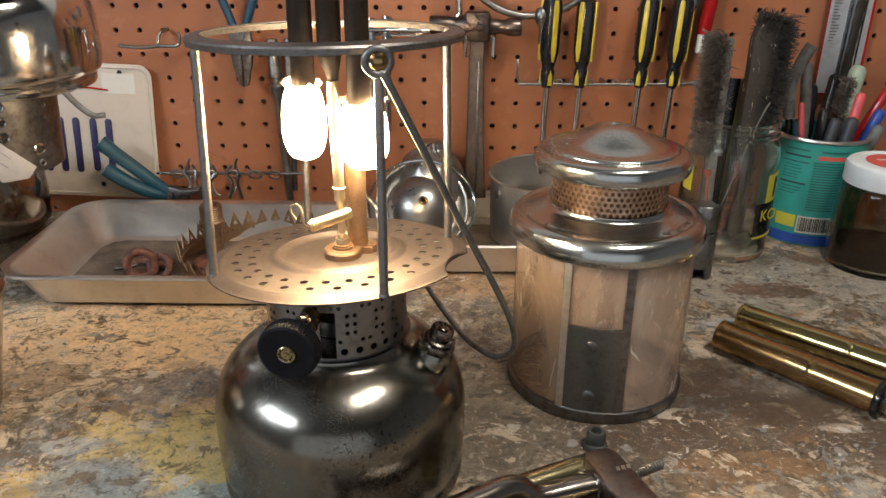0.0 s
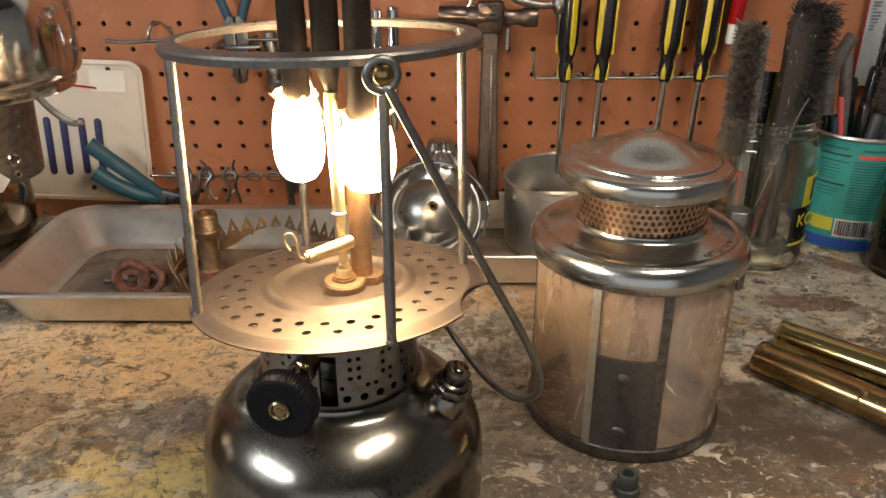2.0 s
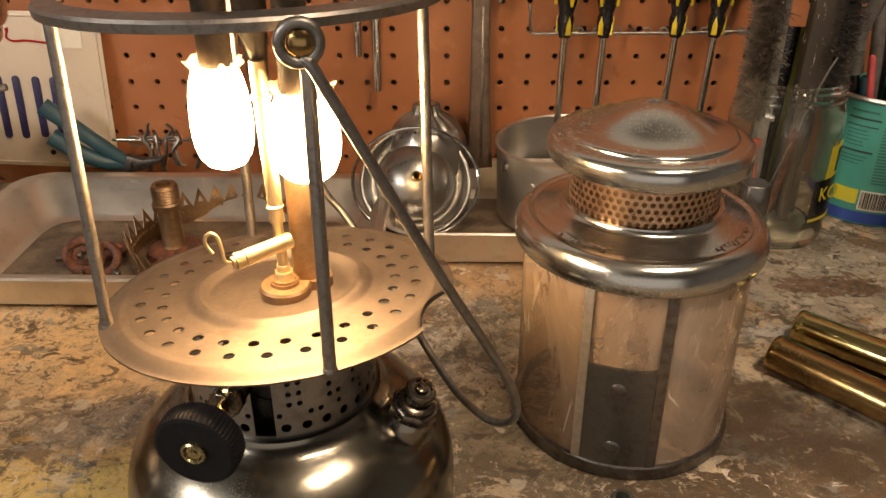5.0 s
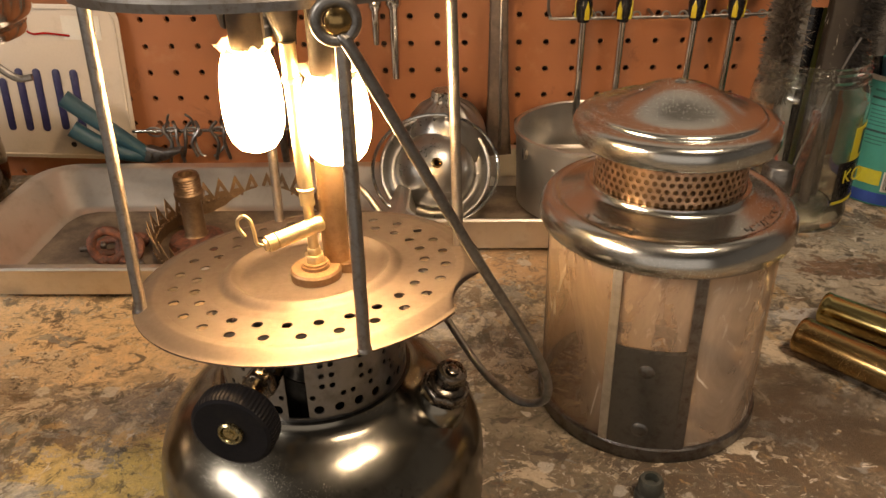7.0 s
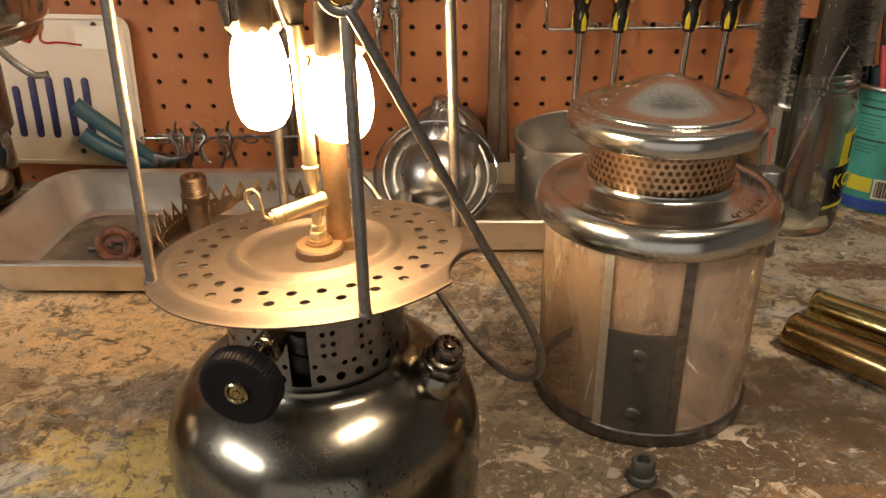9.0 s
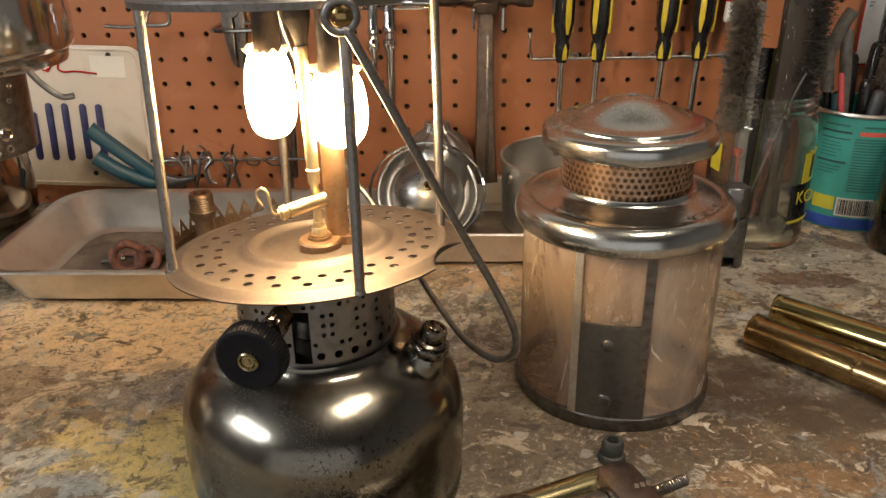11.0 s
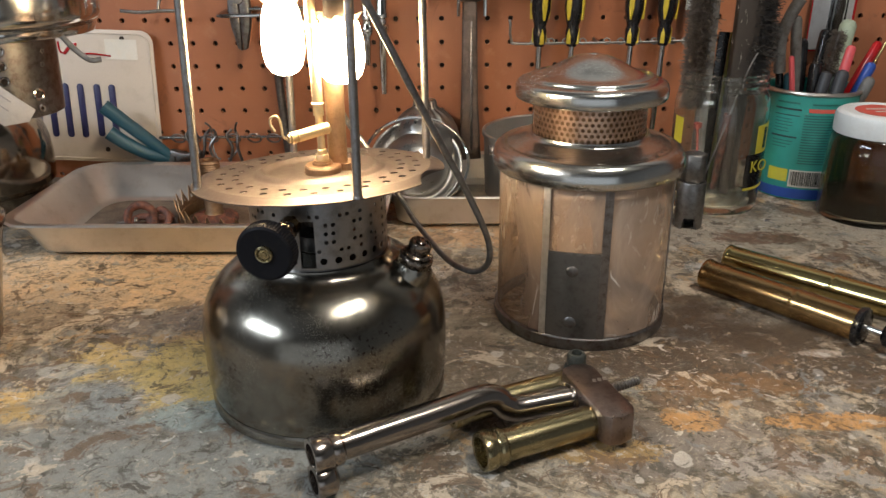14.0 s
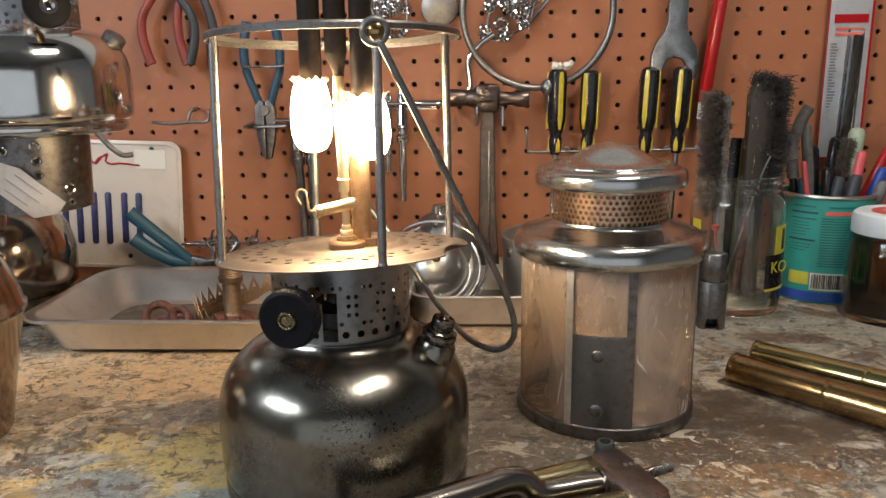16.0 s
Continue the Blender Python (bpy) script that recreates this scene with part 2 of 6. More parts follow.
# near-black colour that stands in for the shade inside holes
HOLE_SHADE = paint("hole_shade", (0.035, 0.022, 0.015), None, 0.9, 10, 0.05)
CONCRETE = paint("concrete", (0.25, 0.24, 0.22), (0.18, 0.17, 0.15), 0.85, 8, 0.2)


def mica():
    m = Mat("smoky_mica", 0.16)
    smudge = m.noise(22, 6, 0.65, (1, 1, 0.45), 0.6)
    fleck = m.ramp(m.noise(75, 5, 0.6, (1, 1, 0.5), 1.5), 0.62, 0.72)
    tone = m.mix(fleck, m.mix(m.ramp(smudge, 0.35, 0.7), (0.47, 0.345, 0.265), (0.62, 0.50, 0.41)), (0.80, 0.72, 0.64))
    line = m.noise(16, 3, 0.5, (1, 1, 0.35), 1.0)
    scratch = m.math("MULTIPLY", m.math("MULTIPLY", m.ramp(line, 0.488, 0.497), m.ramp(line, 0.509, 0.500)), m.ramp(m.noise(30, 3, 0.5), 0.56, 0.64))
    m.color(m.mix(scratch, tone, (0.85, 0.79, 0.72)))
    m.bump(smudge, 0.12, 0.001)
    clear = m.node("ShaderNodeBsdfTransparent", Color=(0.9, 0.8, 0.68, 1))
    mx = m.t.nodes.new("ShaderNodeMixShader")
    m.link(m.math("ADD", m.span(smudge, 0.3, 0.75, 0.32, 0.60), m.math("MULTIPLY", scratch, 0.28)), mx.inputs[0])
    m.link(clear.outputs[0], mx.inputs[1])
    m.link(m.p.outputs[0], mx.inputs[2])
    m.link(mx.outputs[0], m.t.nodes["Material Output"].inputs["Surface"])
    return m.m


# paler metal for the globe's left rib: the light on it is painted in
LIT_RIB = metal("lit_rib_tin", (0.72, 0.67, 0.6), (0.5, 0.45, 0.38), (0.5, 0.65), 60, 0.05)
MICA = mica()
BURNT = paint("burnt_grease", (0.055, 0.038, 0.027), (0.13, 0.098, 0.07), 0.4, 30, 0.15, (0.45, 0.6))


def pegboard_material():
    m = Mat("brown_hardboard", 0.55)
    big, mid = m.noise(5, 5, 0.6), m.noise(38, 8, 0.72)
    fib = m.noise(700, 4, 0.7)
    c = m.mix(m.ramp(big, 0.3, 0.7), (0.325, 0.12, 0.053), (0.265, 0.094, 0.041))
    c = m.mix(m.ramp(mid, 0.55, 0.8), c, (0.36, 0.165, 0.085))
    c = m.mix(m.ramp(m.noise(17, 9, 0.75, None, 1.0), 0.62, 0.72), c, (0.16, 0.06, 0.03))
    fleck = m.ramp(m.noise(130, 6, 0.8, (1, 1, 0.4), 2.0), 0.715, 0.735)
    m.color(m.mix(fleck, c, (0.55, 0.45, 0.36)))
    m.rough(m.span(mid, 0.3, 0.7, 0.48, 0.66))
    m.bump(fib, 0.12, 0.0005)
    return m.m


PEG = pegboard_material()


def bench_material():
    """Old worktop: layers of spilt paint, each with its own ragged edge, and painted shade."""
    m = Mat("spattered_worktop", 0.5)
    n1, n2, n3 = m.noise(9, 7, 0.65), m.noise(36, 9, 0.75), m.noise(120, 8, 0.78)
    n4 = m.noise(480, 5, 0.75)
    c = m.mix(m.ramp(n2, 0.43, 0.55), (0.17, 0.14, 0.10), (0.50, 0.42, 0.315))
    c = m.mix(m.ramp(m.noise(22, 9, 0.74, None, 0.8), 0.50, 0.55), c, (0.11, 0.088, 0.06))
    c = m.mix(m.math("MULTIPLY", m.ramp(m.noise(19, 9, 0.75, (1.2, 0.9, 1), 1.2), 0.53, 0.57), 0.7), c, (0.30, 0.29, 0.27))
    # broad worn patches with crisp edges: cream, rust brown and slate
    for sc, lo, col, k in ((27, 0.56, (0.60, 0.49, 0.36), 0.7), (31, 0.575, (0.13, 0.078, 0.045), 0.75), (23, 0.585, (0.20, 0.21, 0.205), 0.6), (41, 0.585, (0.58, 0.34, 0.13), 0.5)):
        patch = m.ramp(m.noise(sc, 7, 0.66, (1.0, 0.8, 1.0 + 0.1 * sc), 0.6), lo, lo + 0.012)
        c = m.mix(m.math("MULTIPLY", patch, k), c, col)
    # where: centre x, y, reach x, y, how ragged, colour
    stains_and_shade = [
        (-0.25, 0.565, 0.22, 0.075, 0.8, (0.74, 0.52, 0.31)),
        (-0.29, 0.535, 0.06, 0.018, 1.3, (0.54, 0.41, 0.28)),
        (-0.16, 0.475, 0.04, 0.02, 1.2, (0.52, 0.33, 0.15)),
        (0.12, 0.68, 0.16, 0.04, 0.8, (0.36, 0.21, 0.11)),
        (-0.19, 0.50, 0.09, 0.022, 1.2, (0.18, 0.155, 0.135)),
        (-0.30, 0.50, 0.05, 0.03, 1.2, (0.28, 0.22, 0.16)),
        (-0.155, 0.425, 0.048, 0.05, 0.9, (0.60, 0.45, 0.16)),
        (-0.222, 0.437, 0.03, 0.03, 1.1, (0.56, 0.40, 0.15)),
        (-0.255, 0.385, 0.04, 0.02, 1.2, (0.56, 0.37, 0.13)),
        (-0.16, 0.325, 0.14, 0.048, 0.9, (0.23, 0.24, 0.225)),
        (-0.215, 0.39, 0.04, 0.022, 1.0, (0.27, 0.29, 0.28)),
        (-0.137, 0.374, 0.035, 0.017, 0.7, (0.30, 0.36, 0.345)),
        (-0.242, 0.426, 0.02, 0.011, 0.5, (0.35, 0.35, 0.33)),
        # next two: dark stain by the globe with its shadow painted in
        (0.20, 0.46, 0.16, 0.06, 1.2, (0.085, 0.055, 0.035)),
        (0.13, 0.46, 0.07, 0.035, 1.2, (0.07, 0.046, 0.03)),
        (0.03, 0.44, 0.06, 0.05, 1.2, (0.15, 0.118, 0.084)),
        (0.31, 0.43, 0.09, 0.03, 1.3, (0.085, 0.055, 0.036)),
        (0.27, 0.555, 0.05, 0.025, 1.2, (0.16, 0.085, 0.045)),
        (0.20, 0.41, 0.05, 0.015, 1.3, (0.20, 0.11, 0.05)),
        (0.30, 0.50, 0.09, 0.02, 1.3, (0.21, 0.18, 0.145)),
        (0.13, 0.35, 0.09, 0.03, 1.2, (0.20, 0.175, 0.15)),
        (0.245, 0.371, 0.038, 0.010, 0.8, (0.52, 0.27, 0.09)),
        (0.165, 0.371, 0.018, 0.012, 0.9, (0.5, 0.27, 0.10)),
        (0.105, 0.342, 0.04, 0.013, 1.0, (0.42, 0.255, 0.085)),
        (0.20, 0.33, 0.035, 0.014, 1.2, (0.35, 0.32, 0.29)),
        (0.33, 0.68, 0.14, 0.06, 0.8, (0.36, 0.32, 0.265)),
        (0.305, 0.668, 0.045, 0.016, 1.0, (0.15, 0.075, 0.045)),
        (0.352, 0.62, 0.02, 0.010, 0.8, (0.15, 0.085, 0.055)),
        (0.245, 0.60, 0.03, 0.012, 1.3, (0.40, 0.40, 0.40)),
        (0.05, 0.50, 0.05, 0.03, 1.2, (0.26, 0.22, 0.16)),
        (0.275, 0.452, 0.02, 0.006, 0.9, (0.42, 0.35, 0.29)),
    ]
    sep = m.node("ShaderNodeSeparateXYZ")
    m.link(m.coords(), sep.inputs[0])

    def axis(out, centre, reach):
        n = m.t.nodes.new("ShaderNodeMath")
        n.operation = "MULTIPLY_ADD"
        n.inputs[1].default_value, n.inputs[2].default_value = 1 / reach, -centre / reach
        m.link(out, n.inputs[0])
        q = m.t.nodes.new("ShaderNodeMath")
        q.operation = "MULTIPLY"
        m.link(n.outputs[0], q.inputs[0])
        m.link(n.outputs[0], q.inputs[1])
        return q.outputs[0]

    def plain(op, a, b):
        n = m.t.nodes.new("ShaderNodeMath")
        n.operation = op
        for s, v in ((n.inputs[0], a), (n.inputs[1], b)):
            if isinstance(v, float):
                s.default_value = v
            else:
                m.link(v, s)
        return n.outputs[0]

    ragged = plain("ADD", plain("MULTIPLY", n2, 3.6), plain("MULTIPLY", n3, 4.2))
    ragged = plain("SUBTRACT", ragged, 3.9)
    for x, y, rx, ry, rag, col in stains_and_shade:
        d = plain("ADD", axis(sep.outputs[0], x, rx), axis(sep.outputs[1], y, ry))
        d = plain("ADD", d, plain("MULTIPLY", ragged, rag))
        c = m.mix(plain("MULTIPLY", m.span(d, 0.84, 0.98, 0.92, 0.0), m.span(n3, 0.36, 0.5, 0.5, 1.0)), c, tuple(1.2 * v for v in col))
    # streaks, thin film and spatter of pale paint
    film = m.ramp(m.noise(20, 10, 0.78, (0.6, 1.5, 1), 1.2), 0.56, 0.66)
    c = m.mix(m.math("MULTIPLY", film, 0.32), c, (0.36, 0.33, 0.28))
    fleck = m.ramp(m.noise(60, 7, 0.72, (1, 1, 1), 2.2), 0.625, 0.645)
    c = m.mix(m.math("MULTIPLY", fleck, 0.85), c, (0.58, 0.55, 0.51))
    chip = m.ramp(m.noise(110, 7, 0.75, (1, 1, 1), 1.4), 0.59, 0.605)
    c = m.mix(m.math("MULTIPLY", chip, 0.75), c, (0.50, 0.44, 0.36))
    grime = m.ramp(m.noise(64, 10, 0.82, None, 0.6), 0.525, 0.61)
    c = m.mix(m.math("MULTIPLY", grime, 0.62), c, (0.06, 0.05, 0.036))
    umber = m.ramp(m.noise(14, 8, 0.68, (0.8, 1.2, 1), 0.7), 0.53, 0.62)
    c = m.mix(m.math("MULTIPLY", umber, 0.5), c, (0.08, 0.06, 0.038))
    tan = m.ramp(m.noise(33, 8, 0.75, (1.1, 0.8, 1), 1.0), 0.6, 0.66)
    c = m.mix(m.math("MULTIPLY", tan, 0.55), c, (0.40, 0.24, 0.10))
    # the top coat worn through here and there
    for sc, lo, col, k in ((24, 0.585, (0.66, 0.55, 0.42), 0.75), (34, 0.575, (0.16, 0.095, 0.055), 0.8), (28, 0.605, (0.24, 0.26, 0.26), 0.7), (52, 0.60, (0.05, 0.036, 0.026), 0.8), (75, 0.62, (0.70, 0.66, 0.60), 0.8)):
        worn = m.ramp(m.noise(sc, 8, 0.7, (0.9, 1.1, 1.0 + 0.07 * sc), 0.9), lo, lo + 0.012)
        c = m.mix(m.math("MULTIPLY", worn, k), c, col)
    # droplets of pale paint, each with its own size and tone
    vor = m.node("ShaderNodeTexVoronoi", Scale=52.0, Randomness=1.0)
    warp = m.node("ShaderNodeVectorMath")
    warp.operation = "MULTIPLY_ADD"
    jit = m.node("ShaderNodeTexNoise", Scale=90.0, Detail=4.0)
    m.link(m.coords(), jit.inputs["Vector"])
    m.link(jit.outputs["Color"], warp.inputs[0])
    warp.inputs[1].default_value = (0.012, 0.012, 0.0)
    m.link(m.coords(), warp.inputs[2])
    m.link(warp.outputs[0], vor.inputs["Vector"])
    tone = m.node("ShaderNodeSeparateColor")
    m.link(vor.outputs["Color"], tone.inputs[0])
    near = plain("SUBTRACT", plain("MULTIPLY", tone.outputs[0], 0.34), vor.outputs["Distance"])
    drop = plain("MULTIPLY", m.ramp(near, 0.0, 0.04), m.ramp(tone.outputs[1], 0.45, 0.5))
    c = m.mix(m.math("MULTIPLY", drop, 0.75), c, m.mix(tone.outputs[2], (0.36, 0.34, 0.31), (0.62, 0.58, 0.52)))
    spot = m.ramp(m.noise(85, 8, 0.8, None, 0.8), 0.555, 0.585)
    c = m.mix(m.math("MULTIPLY", spot, 0.72), c, (0.06, 0.051, 0.038))
    # the globe's shadow and dark stain, painted beside it and under the pump tubes
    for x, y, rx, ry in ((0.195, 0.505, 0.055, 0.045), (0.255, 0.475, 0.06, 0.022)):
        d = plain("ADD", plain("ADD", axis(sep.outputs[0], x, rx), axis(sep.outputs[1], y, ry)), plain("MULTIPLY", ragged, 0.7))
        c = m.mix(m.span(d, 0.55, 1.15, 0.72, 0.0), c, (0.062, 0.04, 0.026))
    speck = m.ramp(m.noise(260, 4, 0.6), 0.66, 0.7)
    c = m.mix(m.math("MULTIPLY", speck, 0.45), c, (0.05, 0.038, 0.03))
    m.color(m.mix(m.span(n4, 0.35, 0.68, 0.0, 0.32), c, (0.08, 0.064, 0.048)))
    m.rough(m.span(n2, 0.3, 0.7, 0.36, 0.62))
    m.bump(plain("ADD", plain("MULTIPLY", n3, 0.7), plain("ADD", n4, fleck)), 0.6, 0.0013)
    return m.m


BENCH = bench_material()


# ---- shapes ----
def part(name, bm, material, parent=None, label="", sharp=38, kind=""):
    me = bpy.data.meshes.new(name)
    bmesh.ops.recalc_face_normals(bm, faces=bm.faces)
    bm.to_mesh(me)
    bm.free()
    me.materials.append(material)
    me.polygons.foreach_set("use_smooth", [True] * len(me.polygons))
    me.set_sharp_from_angle(angle=radians(sharp))
    o = new(name, me)
    o.parent = parent
    return tagged(o, label, kind=kind)


def thing(name, at, label, category, group="", turn=(0, 0, 0)):
    o = new(name)
    o.empty_display_size = 0.01
    o.matrix_basis = pose(*at, *turn)
    return tagged(o, label, category, group)


def join(*bms):
    out = bms[0]
    for b in bms[1:]:
        tmp = bpy.data.meshes.new("tmp")
        b.to_mesh(tmp)
        b.free()
        out.from_mesh(tmp)
        bpy.data.meshes.remove(tmp)
    return out


def moved(bm, m):
    bm.transform(m)
    return bm


def lathe(profile, n=64, m=None, turn=1.0):
    """A profile of (radius, height) turned about z."""
    bm = bmesh.new()
    rings = []
    whole = turn >= 1.0
    for r, z in profile:
        if r < 1e-6:
            rings.append([bm.verts.new((0, 0, z))])
        else:
            k = n if whole else n + 1
            rings.append([bm.verts.new((r * math.cos(a), r * math.sin(a), z)) for a in (2 * math.pi * turn * i / n for i in range(k))])
    for a, b in zip(rings, rings[1:]):
        for i in range(n):
            j = (i + 1) % n if whole else i + 1
            if len(a) == 1 and len(b) == 1:
                continue
            if len(a) == 1:
                bm.faces.new((a[0], b[i], b[j]))
            elif len(b) == 1:
                bm.faces.new((a[i], a[j], b[0]))
            else:
                bm.faces.new((a[i], a[j], b[j], b[i]))
    return moved(bm, m) if m else bm


def smooth_profile(points, steps=4):
    """Catmull-Rom through the points (2D or 3D)."""
    pts = [Vector(p) for p in points]
    out = []
    for i in range(len(pts) - 1):
        a, b, c, d = pts[max(i - 1, 0)], pts[i], pts[i + 1], pts[min(i + 2, len(pts) - 1)]
        for k in range(steps):
            t = k / steps
            out.append(0.5 * (2 * b + (c - a) * t + (2 * a - 5 * b + 4 * c - d) * t * t + (3 * b - a - 3 * c + d) * t ** 3))
    out.append(pts[-1])
    return [tuple(p) for p in out]


def tube(points, r, n=10, smooth=0, closed=False, taper=None):
    """A round rod along points."""
    if smooth:
        points = smooth_profile(points, smooth)
    pts = [Vector(p) for p in points]
    bm = bmesh.new()
    rings, up = [], None
    for i, p in enumerate(pts):
        if closed:
            d = pts[(i + 1) % len(pts)] - pts[i - 1]
        else:
            d = pts[min(i + 1, len(pts) - 1)] - pts[max(i - 1, 0)]
        d.normalize()
        if up is None:
            up = d.orthogonal().normalized()
        up = (up - d * up.dot(d)).normalized()
        side = d.cross(up)
        rr = r if taper is None else r * taper[0] + (r * taper[1] - r * taper[0]) * i / (len(pts) - 1)
        rings.append([bm.verts.new(p + rr * (math.cos(a) * up + math.sin(a) * side)) for a in (2 * math.pi * k / n for k in range(n))])
    loop = list(zip(rings, rings[1:])) + ([(rings[-1], rings[0])] if closed else [])
    for a, b in loop:
        for k in range(n):
            bm.faces.new((a[k], a[(k + 1) % n], b[(k + 1) % n], b[k]))
    if not closed:
        bm.faces.new(rings[0][::-1])
        bm.faces.new(rings[-1])
    return bm


def box(sx, sy, sz, bevel=0.0, at=(0, 0, 0), m=None, seg=2):
    bm = bmesh.new()
    bmesh.ops.create_cube(bm, size=1)
    bm.transform(Matrix.Diagonal((sx, sy, sz, 1)))
    if bevel:
        bmesh.ops.bevel(bm, geom=bm.edges[:], offset=bevel, segments=seg, affect="EDGES", profile=0.5)
    bm.transform(Matrix.Translation(at))
    return moved(bm, m) if m else bm


def slab(outline, depth, bevel=0.0, m=None):
    """An outline in x, z, given depth along +y from 0, with rounded edges."""
    bm = bmesh.new()
    vs = [bm.verts.new((x, 0, z)) for x, z in outline]
    f = bm.faces.new(vs)
    ex = bmesh.ops.extrude_face_region(bm, geom=[f])
    bmesh.ops.translate(bm, vec=(0, depth, 0), verts=[v for v in ex["geom"] if isinstance(v, bmesh.types.BMVert)])
    if bevel:
        es = [e for e in bm.edges if abs(e.verts[0].co.y - e.verts[1].co.y) < 1e-7]
        bmesh.ops.bevel(bm, geom=es, offset=bevel, segments=2, affect="EDGES", profile=0.5)
    return moved(bm, m) if m else bm


def rod(p, q, r, n=16, r2=None):
    return tube([p, q], r, n, taper=(1, (r2 or r) / r) if r2 else None)


def turned(p, q, profile, n=32):
    """A lathe profile (radius, distance from p) along the line from p to q."""
    d = Vector(q) - Vector(p)
    m = Matrix.Translation(p) @ d.to_track_quat("Z", "Y").to_matrix().to_4x4()
    return lathe(profile, n, m)


def prism(p, q, r, n=6, bevel=0.0):
    """A nut or hexagonal bar."""
    bm = tube([p, q], r, n)
    if bevel:
        bmesh.ops.bevel(bm, geom=bm.edges[:], offset=bevel, segments=1, affect="EDGES")
    return bm


def perforated(cells, place, thick):
    """A sheet of cells (u0, u1, v0, v1, hole radius or 0, hole aspect), laid on the surface place(u, v), with real round holes."""
    bm = bmesh.new()
    for u0, u1, v0, v1, r in cells:
        cu, cv = (u0 + u1) / 2, (v0 + v1) / 2
        rim = []
        for k in range(4):
            for s in range(3):
                f = s / 3
                rim.append(((u0 + f * (u1 - u0), v0), (u1, v0 + f * (v1 - v0)), (u1 - f * (u1 - u0), v1), (u0, v1 - f * (v1 - v0)))[k])
        outer = [bm.verts.new(place(u, v)) for u, v in rim]
        if r:
            inner = []
            for u, v in rim:
                a = math.atan2((v - cv) / (v1 - v0), (u - cu) / (u1 - u0))
                inner.append(bm.verts.new(place(cu + r * math.cos(a), cv + r * math.sin(a))))
            for i in range(12):
                j = (i + 1) % 12
                bm.faces.new((outer[i], outer[j], inner[j], inner[i]))
        else:
            mid = [bm.verts.new(place(u0 + a * (u1 - u0) / 3, v0 + b * (v1 - v0) / 3)) for a, b in ((1, 1), (2, 1), (2, 2), (1, 2))]
            o = outer
            for q in ((o[0], o[1], mid[0], o[11]), (o[1], o[2], mid[1], mid[0]), (o[2], o[3], o[4], mid[1]), (mid[1], o[4], o[5], mid[2]),
                      (mid[2], o[5], o[6], o[7]), (mid[3], mid[2], o[7], o[8]), (o[10], mid[3], o[8], o[9]), (o[11], mid[0], mid[3], o[10]), (mid[0], mid[1], mid[2], mid[3])):
                bm.faces.new(q)
    bmesh.ops.remove_doubles(bm, verts=bm.verts, dist=1e-6)
    if thick:
        # a second skin inside the first, joined along every edge and hole
        ex = bmesh.ops.extrude_face_region(bm, geom=bm.faces[:])
        for v in ex["geom"]:
            if isinstance(v, bmesh.types.BMVert):
                d = Vector((v.co.x, v.co.y)).normalized() * thick
                v.co.x, v.co.y = v.co.x - d.x, v.co.y - d.y
    return bm


def setting(name, bm, material, label=""):
    return part(name, bm, material, None, label, kind="structure")


# ---- the room and the bench ----
BOARD_Y = 0.8705
PITCH = 0.0254
setting("floor", box(4.2, 3.6, 0.05, 0, (0, -0.8, -0.925)), CONCRETE, "grey concrete workshop floor")
setting("ceiling", box(4.2, 3.6, 0.05, 0, (0, -0.8, 1.625)), CEILING, "plain painted ceiling")
setting("wall_north", box(4.2, 0.1, 2.5, 0, (0, 0.965, 0.35)), ROOM, "plain painted wall behind the pegboard")
# added unseen sheet: its dark colour supplies the shade in the pegboard holes
setting("wall_shade_sheet", box(3.4, 0.03, 0.6, 0, (0, 0.8985, 0.3)), HOLE_SHADE, "added dark sheet standing in for the shade behind the pegboard holes")
setting("wall_south", box(4.2, 0.1, 2.5, 0, (0, -2.65, 0.35)), ROOM, "plain painted wall")
setting("wall_west", box(0.1, 3.5, 2.5, 0, (-2.15, -0.83, 0.35)), ROOM, "plain painted wall")
setting("wall_east", box(0.1, 3.5, 2.5, 0, (2.15, -0.83, 0.35)), ROOM, "plain painted wall")


def pegboard():
    x0, z0, rows = 0.0793 - 24 * PITCH, 0.1286 - 5 * PITCH, 15
    cells = []
    for i in range(44):
        for j in range(rows):
            cx, cz = x0 + i * PITCH, z0 + j * PITCH
            cells.append((cx - PITCH / 2, cx + PITCH / 2, cz - PITCH / 2, cz + PITCH / 2, 0.0029))
    sheet = perforated(cells, lambda u, v: (u, BOARD_Y, v), 0.0)
    bmesh.ops.recalc_face_normals(sheet, faces=sheet.faces)
    ex = bmesh.ops.extrude_face_region(sheet, geom=sheet.faces[:])
    bmesh.ops.translate(sheet, vec=(0, 0.005, 0), verts=[v for v in ex["geom"] if isinstance(v, bmesh.types.BMVert)])
    lo, hi = x0 - PITCH / 2, x0 + 43.5 * PITCH
    top = z0 + (rows - 0.5) * PITCH
    setting("wall_panel_1", box(1.2, 0.005, 0.61, 0, (hi + 0.6, BOARD_Y + 0.0025, 0.305)), PEG, "plain brown hardboard panel")
    setting("wall_panel_2", box(1.2, 0.005, 0.61, 0, (lo - 0.6, BOARD_Y + 0.0025, 0.305)), PEG, "plain brown hardboard panel")
    setting("wall_panel_3", box(hi - lo, 0.005, 0.61 - top, 0, ((lo + hi) / 2, BOARD_Y + 0.0025, (0.61 + top) / 2)), PEG, "plain brown hardboard panel")
    setting("wall_pegboard", sheet, PEG, "brown hardboard pegboard with round holes in a square grid")


pegboard()
bench = thing("workbench", (0, 0, 0), "old workbench with a paint-spattered stained worktop", "workbench")
